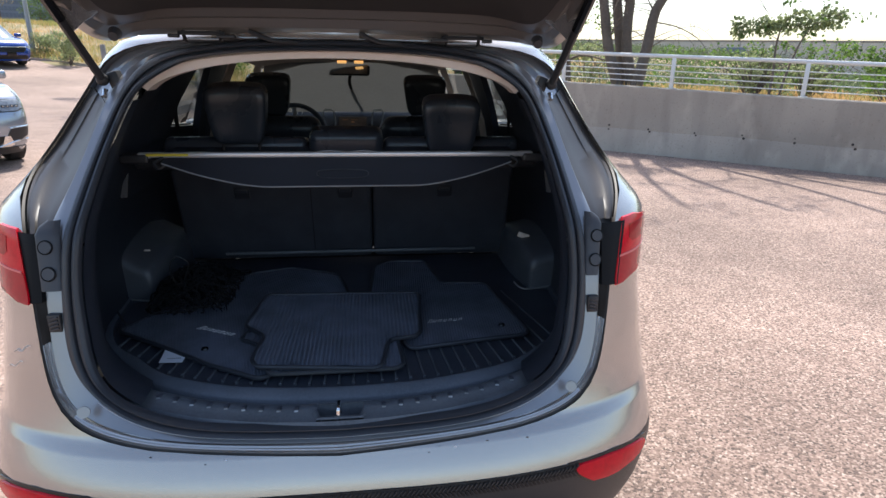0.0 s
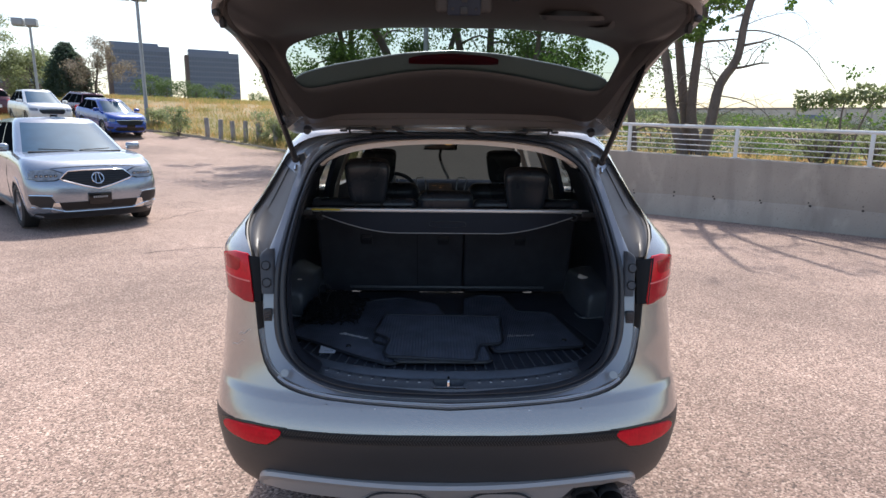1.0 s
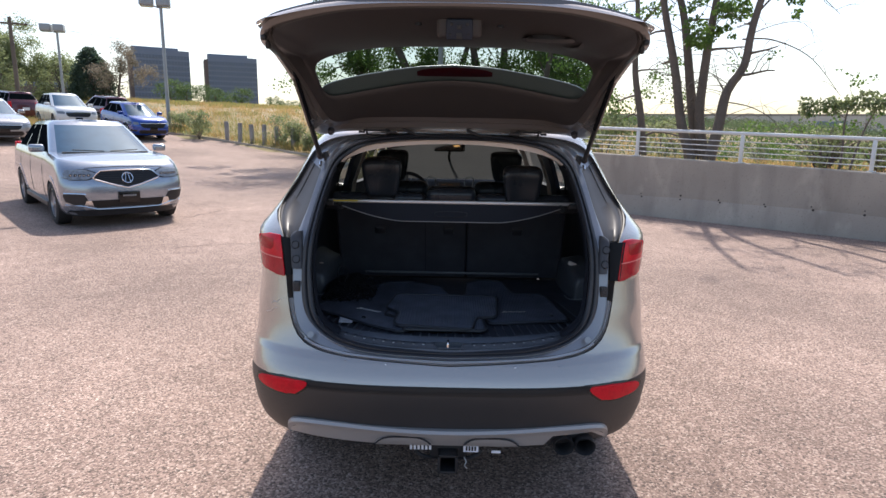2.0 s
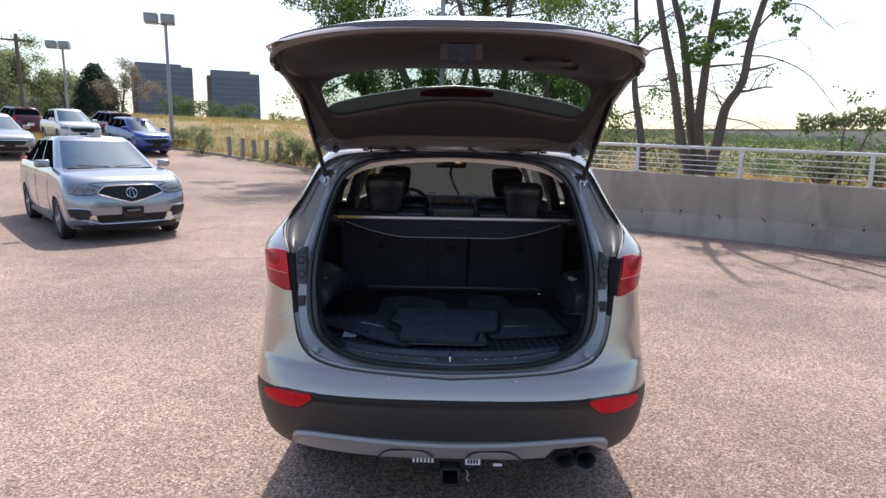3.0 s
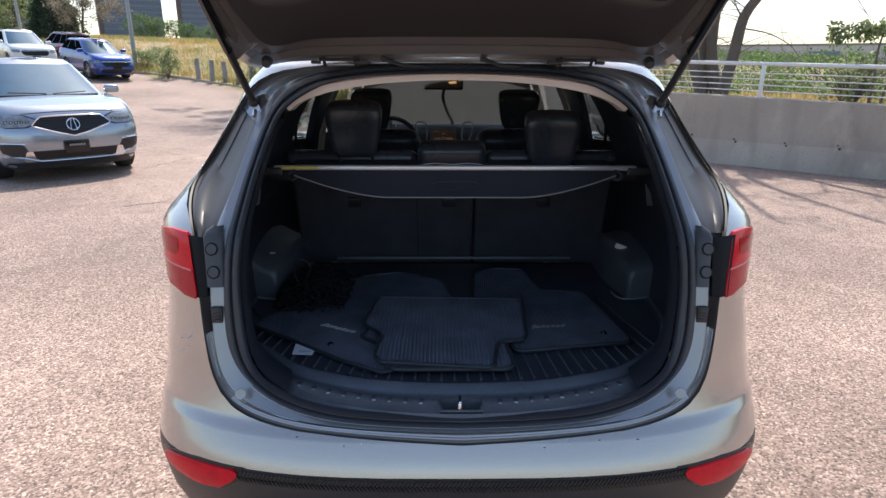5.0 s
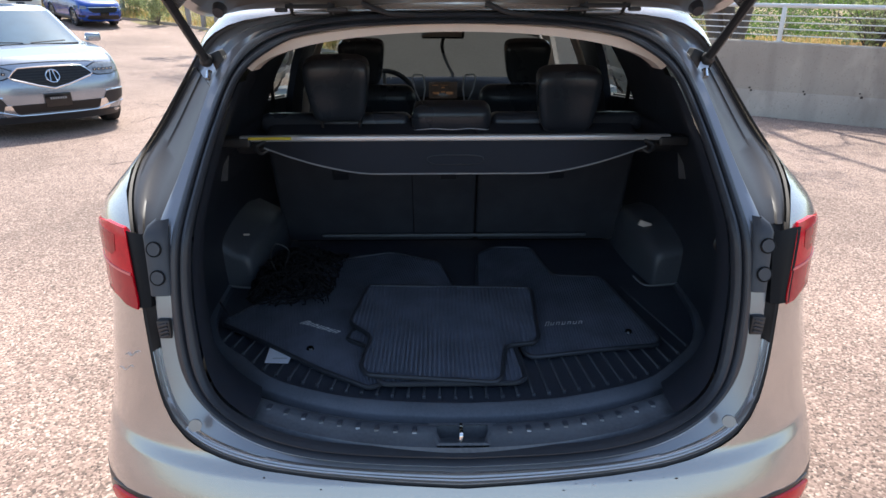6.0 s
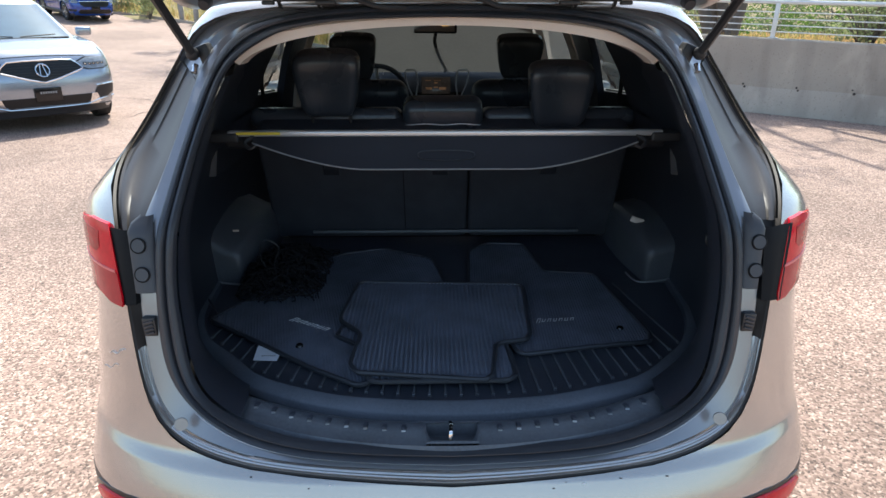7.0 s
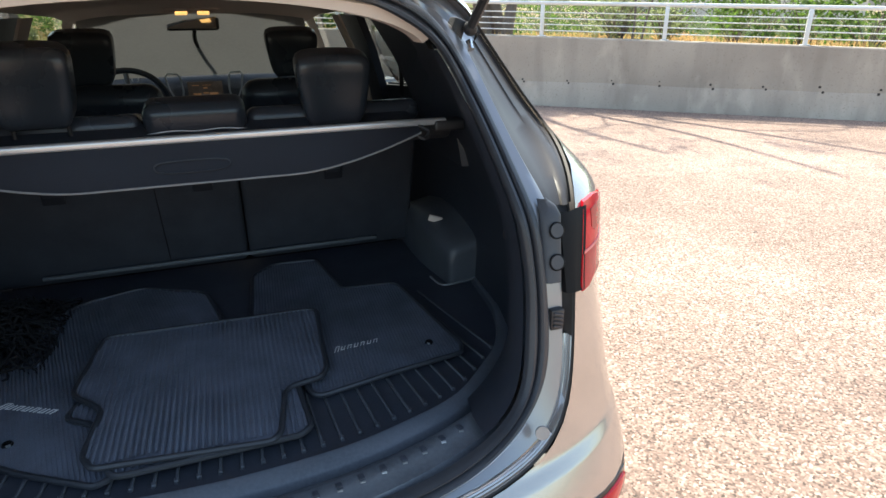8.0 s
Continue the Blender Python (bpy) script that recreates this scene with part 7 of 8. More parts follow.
        for fx in (1, -1):
            part("cowl_edge", tube([(fx * 0.40 * k / 3 * 1.8, base_f + 0.006 - 0.05 * (k / 3) ** 2, belt + 0.004) for k in range(4)], 0.016, sides=6), "black", car)
            part("wiper", tube([(fx * 0.05, ycowl + 0.10, belt + 0.03), (fx * 0.55, ycowl + 0.0, belt + 0.05)], 0.009, sides=5), "black", car)
    else:
        patch("grille", [(0.55 * s, -0.42, 0.42), (0.62 * s, -0.52, 0.52), (0.72 * s, -0.55, 0.55), (0.76 * s, -0.50, 0.50)], "mesh_black", 0.010)
        part("grille_bar", tube([front_pt(x, 0.73 * s, 0.02) for x in np.linspace(-0.56, 0.56, 11)], 0.016, sides=6), "chrome", car)
        patch("lower_grille", [(0.30, -0.55, 0.55), (0.36, -0.62, 0.62), (0.46, -0.55, 0.55)], "mesh_black", 0.008)
        for fx in (1, -1):
            patch("headlamp", [(0.67 * s, fx * 0.62, fx * 0.88), (0.72 * s, fx * 0.58, fx * 0.92), (0.78 * s, fx * 0.62, fx * 0.91)], "lamp_glass", 0.010)
            patch("fog_lamp", [(0.38, fx * 0.68, fx * 0.80), (0.46, fx * 0.66, fx * 0.84)], "black", 0.010)
        part("front_plate", rounded((0.32, 0.02, 0.14), front_pt(0, 0.50, 0.02), 0.006), "gloss_black", car)
    for fx in (1, -1):
        part("tail_lamp", rounded((0.16, 0.12, 0.34), (fx * (W - 0.17), yr + 0.14, belt - 0.12), 0.03, Matrix.Rotation(fx * 0.45, 4, "Z")), "red_lens", car, "red tail lamp")
    part("rear_plate", rounded((0.34, 0.03, 0.16), (0, yr + 0.015, 0.72), 0.006), "white_paper", car)
    return car


def far_cars():
    parked_car("car", "silver SUV with a chrome-framed grille, parked alone on the lot", "car_silver", (-7.36, 9.80), (0.69, -0.724), L=5.0, W=1.0, H=1.78, belt=1.22, hood=1.11, cowl=0.255, detail=True, wheel_r=0.375)
    parked_car("car", "bright blue compact crossover parked by the kerb", "car_blue", (-14.75, 25.6), (0.77, -0.638), L=4.0, W=0.81, H=1.50, belt=1.02, hood=0.94, cowl=0.25, wheel_r=0.34)
    parked_car("car", "silver sedan with a dark grille parked on the lot", "car_grey", (-18.2, 21.3), (0.74, -0.67), L=4.8, W=0.92, H=1.46, belt=0.98, hood=0.86, cowl=0.32, kind="sedan", wheel_r=0.33)
    parked_car("car", "white SUV parked behind the silver one", "car_white", (-20.2, 29.2), (0.72, -0.69), L=4.75, W=0.93, H=1.70, belt=1.09, hood=1.0, cowl=0.27)
    parked_car("car", "maroon SUV parked with its tail towards the lot", "car_maroon", (-26.2, 33.6), (-0.80, 0.60), L=4.6, W=0.92, H=1.70, belt=1.06, hood=0.98, cowl=0.27)
    parked_car("car", "dark maroon SUV parked with its tail towards the lot", "car_maroon", (-21.0, 34.2), (-0.80, 0.60), L=4.6, W=0.92, H=1.68, belt=1.06, hood=0.98, cowl=0.27)


far_cars()


# ---- poles ----
def lot_lamp(x, y, z, top, label, heads=2, tilt=0.0):
    lamp = thing("street_lamp", label, "street lamp", Matrix.Translation((x, y, z)), "lot lamps")
    h = top - z
    part("pole", tube([(0, 0, -0.1), (0, 0, h - 0.3)], [0.10, 0.075], sides=12), "galv", lamp)
    own = bmesh.new()
    bmesh.ops.create_cone(own, cap_ends=True, segments=20, radius1=0.30, radius2=0.28, depth=0.5)
    bmesh.ops.translate(own, vec=(0, 0, 0.2), verts=own.verts)
    part("base", own, "concrete_pale", lamp)
    for k in range(heads):
        d = -0.62 + 0.72 * k
        part("arm", tube([(0, 0, h - 0.35), (d, d * 0.35, h - 0.18)], 0.035), "galv", lamp)
        hd = part("lamp_head", rounded((0.64, 0.62, 0.46), (d, d * 0.35 + 0.05, h - 0.04), 0.05, Matrix.Rotation(0.35, 4, "Z")), "galv", lamp, "grey box-shaped lamp head")
        part("lens", box((0.55, 0.45, 0.03), (d, d * 0.35 + 0.05, h - 0.285), 0.0, Matrix.Rotation(0.35, 4, "Z")), "lamp_glass", hd)
    return lamp


lot_lamp(-14.5, 28.6, 1.35, 7.75, "tall grey lot lamp with two box-shaped heads")
lot_lamp(-26.4, 38.9, 2.0, 8.0, "tall grey lot lamp far behind the parked cars")
lot_lamp(-0.45, 19.6, 0.6, 9.6, "tall grey lot lamp rising beside a leafy tree")


def utility_pole():
    p = thing("utility_pole", "brown wooden utility pole with a crossarm", "pole", Matrix.Translation((-30.25, 39.95, 2.2)))
    part("pole", tube([(0, 0, -0.2), (0, 0, 6.6)], [0.16, 0.11], sides=10), "bark", p)
    part("crossarm", box((1.9, 0.10, 0.12), (0, 0.1, 6.2), 0.01, Matrix.Rotation(0.5, 4, "Z")), "bark", p)
    for k in range(3):
        part("insulator", tube([((k - 1) * 0.75, 0.1 + (k - 1) * 0.4, 6.25), ((k - 1) * 0.75, 0.1 + (k - 1) * 0.4, 6.40)], 0.04), "galv", p)
    pts = smooth_line([(0, 0.1, 6.3), (9, 3, 5.3), (20, 7, 4.6), (40, 14, 4.4), (70, 24, 5.2)], 30)
    part("wire", tube(pts, 0.012, sides=5), "black", p)


utility_pole()


def bollards():
    random.seed(8)
    base = None
    for az, r, h in ((-21.9, 29.2, 0.95), (-20.8, 28.6, 0.98), (-19.7, 28.4, 0.95), (-18.6, 28.0, 1.02), (-17.4, 27.8, 0.95), (-15.9, 27.4, 0.98)):
        a = radians(az)
        x, y = math.sin(a) * r, -2.36 + math.cos(a) * (r + 1.0) + 1.2
        z, h = land_height(x, y) + 0.08, h * 0.92
        rows = []
        for q, zz in ((0.108, -0.15), (0.105, h - 0.04), (0.09, h - 0.005), (0.0, h)):
            rows.append([(q * math.cos(t), q * math.sin(t), zz) for t in np.linspace(0, math.tau, 14, endpoint=False)])
        b = part("bollard", weld(loft(rows, closed=True)), "post_wood")
        b.matrix_world = Matrix.Translation((x, y, z)) @ Matrix.Rotation(random.uniform(-0.04, 0.04), 4, "Y")
        tagged(b, "weathered grey timber post standing in the dry grass", "post", "posts along the field")


bollards()


# ---- far buildings ----
def tower(az0, az1, r, top, label, floors=12):
    a0, a1 = radians(az0), radians(az1)
    p0, p1 = Vector((math.sin(a0) * r, math.cos(a0) * r)), Vector((math.sin(a1) * r, math.cos(a1) * r))
    w = (p1 - p0).length
    mid = (p0 + p1) / 2
    ang = math.atan2((p1 - p0).y, (p1 - p0).x)
    t = thing("office_tower", label, "building", Matrix.Translation((mid.x, mid.y, 0)) @ Matrix.Rotation(ang + radians(4), 4, "Z"), "far office towers")
    d = w * 0.55
    part("wall", box((w * 0.93, d, top + 2), (w * 0.035, d / 2, (top - 2) / 2), 0.0), "tower", t)
    part("side_wall", box((w * 0.07, d * 0.96, top + 0.5), (-w * 0.465, d * 0.49, (top - 3.5) / 2), 0.0), "tower_side", t)
    part("roof", box((w * 0.76, d * 0.6, 2.8), (-w * 0.05, d * 0.5, top - 0.1), 0.0), "tower", t)
    n = 18
    fh = (top - 6) / floors
    me = mesh_of("window", box((w * 0.93 / n * 0.86, 0.3, fh * 0.62)), "tower_glass", 0)
    for i in range(floors):
        for k in range(n):
            o = new("window", me)
            o.parent = t
            o.location = (-w * 0.43 + w * 0.93 * (k + 0.5) / n, -0.05, top - 1.8 - fh * (i + 0.5))
    return t


tower(-28.1, -23.35, 300, 34.3, "dark glass office tower far beyond the field")
tower(-22.2, -17.8, 300, 32.8, "second dark glass office tower far beyond the field")
hb = thing("office_block", "low brown office block behind the trees", "building", Matrix.Translation((-150, 215, 0)) @ Matrix.Rotation(radians(30), 4, "Z"))
part("wall", box((48, 16, 19), (0, 0, 9.5)), "tower_side", hb)
part("roof", box((50, 18, 1.2), (0, 0, 19.4)), "tower_side", hb)
for k in range(8):
    for f in range(3):
        part("window", box((4.2, 0.4, 2.0), (-21 + 6 * k, -8.05, 6 + 4.6 * f)), "tower_glass", hb)


def warehouse():
    """A long flat-roofed hall of pale wall panels on the horizon."""
    t = thing("warehouse", "long pale flat-roofed warehouse beyond the scrub", "building", Matrix.Translation((140, 205, -12)) @ Matrix.Rotation(radians(-28), 4, "Z"))
    part("wall", box((176, 60, 20.6), (0, 30.2, 10.3)), "hall_wall", t)
    part("roof_edge", box((177, 61, 0.5), (0, 30.2, 20.75)), "hall_edge", t)
    me = mesh_of("wall_panel", box((7.2, 0.4, 20.3), bevel=0.08), "hall_wall", 0)
    for k in range(24):
        o = new("wall_panel", me)
        o.parent = t
        o.location = (-86.0 + 7.45 * k, 0.0, 10.2)
    for x, w, h in ((-10, 9, 18.4), (46, 5, 17.0), (-52, 5, 17.0)):
        part("loading_door", box((w, 0.5, 4.2), (x, -0.1, h - 2.0), 0.1), "tower", t)


warehouse()


def ridge():
    """A far, low, hazy mesa along the horizon."""
    rows = []
    for k in range(121):
        a = radians(-6 + 70 * k / 120)
        r = 1500
        h = 17 + 2.5 * noise.noise((k * 0.03, 1, 0)) + 1.2 * noise.noise((k * 0.2, 2, 0)) - 0.05 * max(0, k - 50)
        rows.append([(math.sin(a) * r, math.cos(a) * r, -20), (math.sin(a) * r, math.cos(a) * r, h), (math.sin(a) * (r + 500), math.cos(a) * (r + 500), h + 1)])
    tagged(part("backdrop", loft(rows), "mesa"), "far low hazy ridge on the horizon", "ridge", kind="structure")


ridge()


# ---- plants ----
def leaf_cloud(bm, centre, radius, count, size, rng, flat=0.7, droop=0.3):
    """Small folded leaves scattered through a clump."""
    for _ in range(count):
        while True:
            v = Vector((rng.uniform(-1, 1), rng.uniform(-1, 1), rng.uniform(-1, 1)))
            if v.length < 1:
                break
        p = centre + Vector((v.x * radius, v.y * radius, v.z * radius * flat))
        s = size * rng.uniform(0.6, 1.4)
        d = Vector((rng.uniform(-1, 1), rng.uniform(-1, 1), rng.uniform(-1, 0.5) - droop)).normalized()
        e = d.orthogonal().normalized()
        e = (Matrix.Rotation(rng.uniform(0, math.tau), 3, d) @ e) * s * 0.42
        q = [p, p + d * s * 0.5 + e, p + d * s, p + d * s * 0.5 - e]
        bm.faces.new([bm.verts.new(x) for x in q])


def grow(bm, start, way, length, radius, depth, rng, tips, bend=0.25, drop=0.0, sides=6):
    """A limb that forks; tips collects the ends."""
    pts, rad = [start], [radius]
    d, p = way.normalized(), start
    n = 5
    for k in range(n):
        d = (d + Vector((rng.uniform(-bend, bend), rng.uniform(-bend, bend), rng.uniform(-bend, bend) * 0.7 - drop))).normalized()
        p = p + d * length / n
        pts.append(p)
        rad.append(radius * (1 - 0.62 * (k + 1) / n))
        if depth > 0 and k >= 1 and rng.random() < 0.75:
            side = (d.orthogonal().normalized())
            side = Matrix.Rotation(rng.uniform(0, math.tau), 3, d) @ side
            grow(bm, p, (d * 0.7 + side * rng.uniform(0.5, 1.0)), length * rng.uniform(0.40, 0.65), rad[-1] * 0.55, depth - 1, rng, tips, bend, drop, max(4, sides - 1))
    tube(pts, rad, bm, sides=sides)
    tips.append(p)


def tree(name, label, stems, leaf, leaf_size, per_tip, clump, seed, depth=2, limb=1.6, limbs_from=0.35, extra=(), bare=0.0, category="tree", rad=0.15, up=0.35, drop=0.05, stop=None):
    """A tree of given stems, with forking limbs and leafy clumps at the twigs."""
    rng = random.Random(seed)
    base = Vector(stems[0][0])
    t = thing(name, label, category, Matrix.Translation(base))
    inv = Matrix.Translation(-base)
    wood, crown, tips = bmesh.new(), bmesh.new(), []
    for st in stems:
        pts = smooth_line([Vector(p) for p in st], 24)
        n = len(pts)
        radii = [rad * (1 - 0.72 * k / (n - 1)) * (1.12 if k == 0 else 1.0) for k in range(n)]
        tube(pts, radii, wood, sides=10)
        for k in range(int(n * limbs_from), n, 2):
            d = (pts[min(k + 1, n - 1)] - pts[k - 1]).normalized()
            side = Matrix.Rotation(rng.uniform(0, math.tau), 3, d) @ d.orthogonal().normalized()
            grow(wood, pts[k], d * up + side, limb * rng.uniform(0.5, 1.1) * (1.15 - 0.5 * k / n), radii[k] * 0.38, depth, rng, tips, 0.28, drop)
        tips.append(pts[-1])
    for line, r in extra:
        pts = smooth_line([Vector(p) for p in line], 16)
        tube(pts, [r * (1 - 0.8 * k / 16) for k in range(17)], wood, sides=6)
        for k in range(5, 16, 2):
            d = Vector((rng.uniform(-1, 1), rng.uniform(-1, 1), rng.uniform(-0.6, 0.8)))
            grow(wood, pts[k], d, 0.7 * rng.uniform(0.4, 1), r * 0.3, 1, rng, [], 0.3, 0.05, 4)
    for p in tips:
        if rng.random() >= bare and (stop is None or p.z < stop):
            leaf_cloud(crown, p, clump * rng.uniform(0.6, 1.3), per_tip, leaf_size, rng)
    for b in (wood, crown):
        bmesh.ops.transform(b, matrix=inv, verts=b.verts)
    part("trunk", wood, "bark", t)
    if len(crown.faces):
        part("crown", crown, leaf, t, "", 0)
    else:
        crown.free()
    return t, rng


def clump_leaves(t, base, spots, leaf, size, rng):
    crown = bmesh.new()
    for p, r, n in spots:
        leaf_cloud(crown, Vector(p) - Vector(base), r, n, size, rng, 0.8, 0.6)
    part("foliage", crown, leaf, t, "", 0)


def trees():
    # the grey stems behind the wall: mostly bare, with a few leafy clumps
    stems = [[(5.62, 11.80, 0.6), (5.55, 11.79, 1.2), (5.31, 11.88, 1.98), (5.10, 11.96, 3.14), (4.83, 12.05, 4.27), (4.55, 12.15, 5.6), (4.2, 12.3, 7.4), (3.9, 12.4, 9.6)],
             [(5.75, 11.98, 0.6), (5.82, 12.08, 1.2), (5.62, 12.20, 2.52), (5.46, 12.26, 3.56), (5.30, 12.31, 4.45), (5.0, 12.4, 5.6), (4.9, 12.6, 7.6), (5.1, 12.7, 10.4)],
             [(5.80, 11.74, 0.6), (5.87, 11.77, 1.21), (5.70, 11.85, 2.12), (5.72, 11.83, 3.39), (5.78, 11.81, 4.25), (5.9, 11.76, 5.6), (6.2, 11.7, 7.8), (6.1, 11.6, 11.0)],
             [(5.80, 11.45, 0.6), (5.83, 11.36, 1.17), (5.94, 11.31, 1.99), (6.02, 11.27, 2.67), (6.28, 11.15, 3.21), (6.36, 11.12, 4.04), (6.6, 11.0, 5.2), (7.1, 10.8, 7.0), (7.7, 10.6, 9.8)]]
    bare = [([(6.20, 11.2, 3.75), (6.77, 11.03, 3.72), (7.41, 10.68, 3.33), (7.95, 10.38, 2.55)], 0.020),
            ([(6.36, 11.1, 4.2), (6.8, 11.0, 4.7), (7.3, 10.9, 4.75), (7.9, 10.7, 4.2)], 0.024),
            ([(5.98, 11.3, 2.45), (6.5, 11.2, 2.35), (6.9, 11.0, 2.1), (7.2, 10.9, 1.7)], 0.016),
            ([(5.95, 11.3, 2.7), (5.75, 11.2, 2.95), (5.6, 11.2, 3.4)], 0.016),
            ([(7.1, 10.8, 6.6), (8.2, 10.5, 6.9), (9.2, 10.2, 6.0), (9.6, 10.1, 4.6)], 0.03),
            ([(5.10, 11.9, 3.0), (4.6, 11.8, 3.1), (4.2, 11.7, 2.7)], 0.014)]
    t, rng = tree("tree", "grey multi-stemmed tree with bare twigs and a few leafy clumps", stems, "leaf", 0.08, 12, 0.22, 21, 2, 1.1, 0.45, bare, 0.97, rad=0.135)
    spots = []
    for p, r, n in (((5.55, 11.5, 4.05), 0.50, 230), ((5.85, 11.5, 4.5), 0.42, 170), ((6.1, 11.35, 4.45), 0.35, 120), ((5.2, 11.7, 4.7), 0.36, 110), ((7.03, 10.9, 4.35), 0.20, 45), ((6.75, 10.95, 4.85), 0.30, 80), ((5.4, 11.6, 3.75), 0.28, 70), ((5.9, 11.5, 3.95), 0.20, 40)):
        for _ in range(4):
            o = Vector((rng.uniform(-1, 1), rng.uniform(-1, 1), rng.uniform(-1, 1))) * r * 0.7
            spots.append((Vector(p) + o, r * 0.50, n // 2))
    for _ in range(26):                                             # sparse leaves high in the crown
        st = rng.choice(stems)
        f = rng.uniform(0.0, 1.0)
        spots.append((Vector(st[-2]).lerp(Vector(st[-1]), f) + Vector((rng.uniform(-0.9, 0.9), rng.uniform(-0.9, 0.9), rng.uniform(-0.3, 0.5))), 0.34, 34))
    clump_leaves(t, stems[0][0], spots, "leaf", 0.075, rng)
    # long thin bare twigs that arch out and droop
    twigs, base = bmesh.new(), Vector(stems[0][0])
    for k in range(64):
        st = smooth_line([Vector(p) for p in rng.choice(stems)], 30)
        p = rng.choice([q for q in st if 1.5 < q.z < 5.6])
        a = rng.uniform(0, math.tau)
        d = Vector((math.cos(a), math.sin(a) * 0.8, rng.uniform(0.0, 0.7))).normalized()
        n = rng.uniform(0.5, 1.5)
        ends = [p - base, p + d * n * 0.4 - base, p + d * n * 0.8 + Vector((0, 0, -0.10 * n)) - base, p + d * n * 1.1 + Vector((0, 0, -0.42 * n)) - base]
        line = smooth_line(ends, 10)
        tube(line, [0.011 * (1 - 0.8 * j / 10) for j in range(11)], twigs, sides=4)
        for j in (4, 6, 8):
            e = (d + Vector((rng.uniform(-1, 1), rng.uniform(-1, 1), rng.uniform(-0.9, 0.5)))).normalized() * n * rng.uniform(0.15, 0.4)
            tube(smooth_line([line[j], line[j] + e * 0.5 + Vector((0, 0, 0.03)), line[j] + e], 4), [0.005, 0.0045, 0.004, 0.003, 0.002], twigs, sides=4)
    part("twig_spray", twigs, "bark", t, "thin bare drooping twigs")
    # the dark leaning tree beside it
    stems = [[(5.13, 13.86, 0.5), (5.11, 13.86, 1.09), (4.99, 13.89, 2.14), (4.77, 13.96, 3.31), (4.74, 13.97, 4.59), (4.65, 13.99, 5.6), (4.6, 14.1, 7.2)]]
    tree("tree", "dark thin tree with drooping bare twigs behind the wall", stems, "leaf", 0.07, 40, 0.28, 5, 2, 1.6, 0.25, [([(4.74, 13.97, 4.4), (5.2, 13.8, 4.9), (5.7, 13.7, 5.3)], 0.05)], 0.35, rad=0.125, drop=0.12)
    # the tall leafy tree seen over and through the tailgate
    stems = [[(0.95, 23.7, 0.9), (0.93, 23.63, 2.5), (0.9, 23.6, 4.6), (0.3, 23.5, 7.0), (-0.6, 23.4, 9.5)], [(2.1, 23.6, 0.9), (2.09, 23.56, 2.5), (2.1, 23.56, 4.6), (2.25, 23.5, 7.5), (3.0, 23.3, 9.8)], [(-1.4, 24.0, 0.9), (-1.6, 24.0, 3.0), (-2.6, 23.8, 5.5), (-4.4, 23.6, 7.6), (-6.0, 23.3, 8.8)]]
    tree("tree", "tall broad leafy cottonwood beyond the lot", stems, "leaf", 0.095, 92, 0.80, 31, 2, 2.9, 0.30, (), 0.05, rad=0.24, drop=0.10)
    tree("tree", "leafy tree with low drooping branches beyond the lot", [[(-3.5, 25.5, 1.0), (-3.4, 25.4, 3.0), (-3.8, 25.2, 5.5), (-3.0, 25.0, 8.2)]], "leaf", 0.095, 88, 0.76, 33, 2, 2.7, 0.22, (), 0.05, rad=0.20, drop=0.12)
    tree("tree", "leafy tree beside the wall's far end", [[(3.2, 19.6, 1.0), (3.2, 19.5, 3.0), (3.4, 19.3, 5.0), (3.0, 19.2, 7.2)]], "leaf", 0.085, 60, 0.58, 35, 2, 2.0, 0.30, (), 0.1, rad=0.15, drop=0.10)
    rng = random.Random(36)
    for kind, label, heaps in (("tree", "dense leafy cottonwood behind the lot lamp", (((-3.6, 24.2, 4.5), (1.6, 1.2, 1.0), 30), ((-4.6, 24.0, 8.3), (3.2, 1.6, 1.3), 60))), ("tree", "dense leafy cottonwood behind the wall's far end", (((-0.9, 24.3, 4.3), (0.7, 0.8, 0.9), 12), ((1.6, 24.2, 8.6), (3.4, 1.5, 1.2), 56))), ("tree", "leafy tree with a low spreading crown beyond the wall", (((4.9, 22.0, 4.1), (1.3, 1.0, 0.9), 24),))):
        foot = Vector((heaps[0][0][0], heaps[0][0][1] + 0.8, 0.9))
        t = thing(kind, label, "tree", Matrix.Translation(foot))
        wood, spots = bmesh.new(), []
        top = Vector(heaps[-1][0]) - foot
        tube(smooth_line([(0, 0, -0.2), top * 0.4 + Vector((0.1, 0, 0)), top], 12), [0.20 * (1 - 0.06 * k) for k in range(13)], wood, sides=9)
        for at, rad, n in heaps:
            for _ in range(n):
                v = Vector((rng.gauss(0, 0.5), rng.gauss(0, 0.5), rng.gauss(0, 0.5)))
                q = Vector((at[0] + v.x * rad[0], at[1] + v.y * rad[1], at[2] + v.z * rad[2]))
                spots.append((q, rng.uniform(0.28, 0.55), 165))
                st = top * min(0.95, max(0.15, (q.z - foot.z - 0.8) / top.z))
                tube(smooth_line([st, st.lerp(q - foot, 0.5) + Vector((0, 0, 0.15)), q - foot], 6), [0.035, 0.03, 0.025, 0.02, 0.015, 0.01, 0.006], wood, sides=4)
        part("trunk", wood, "bark", t)
        clump_leaves(t, foot, spots, "leaf", 0.095, rng)
    # the sapling with flat feathery boughs near the railing
    stems = [[(7.30, 9.10, 0.9), (7.28, 9.03, 1.45), (7.25, 9.03, 2.0), (7.32, 9.0, 2.35), (7.55, 8.85, 2.55)], [(7.40, 8.98, 0.9), (7.48, 8.95, 1.5), (7.60, 8.85, 2.1), (7.85, 8.7, 2.6)]]
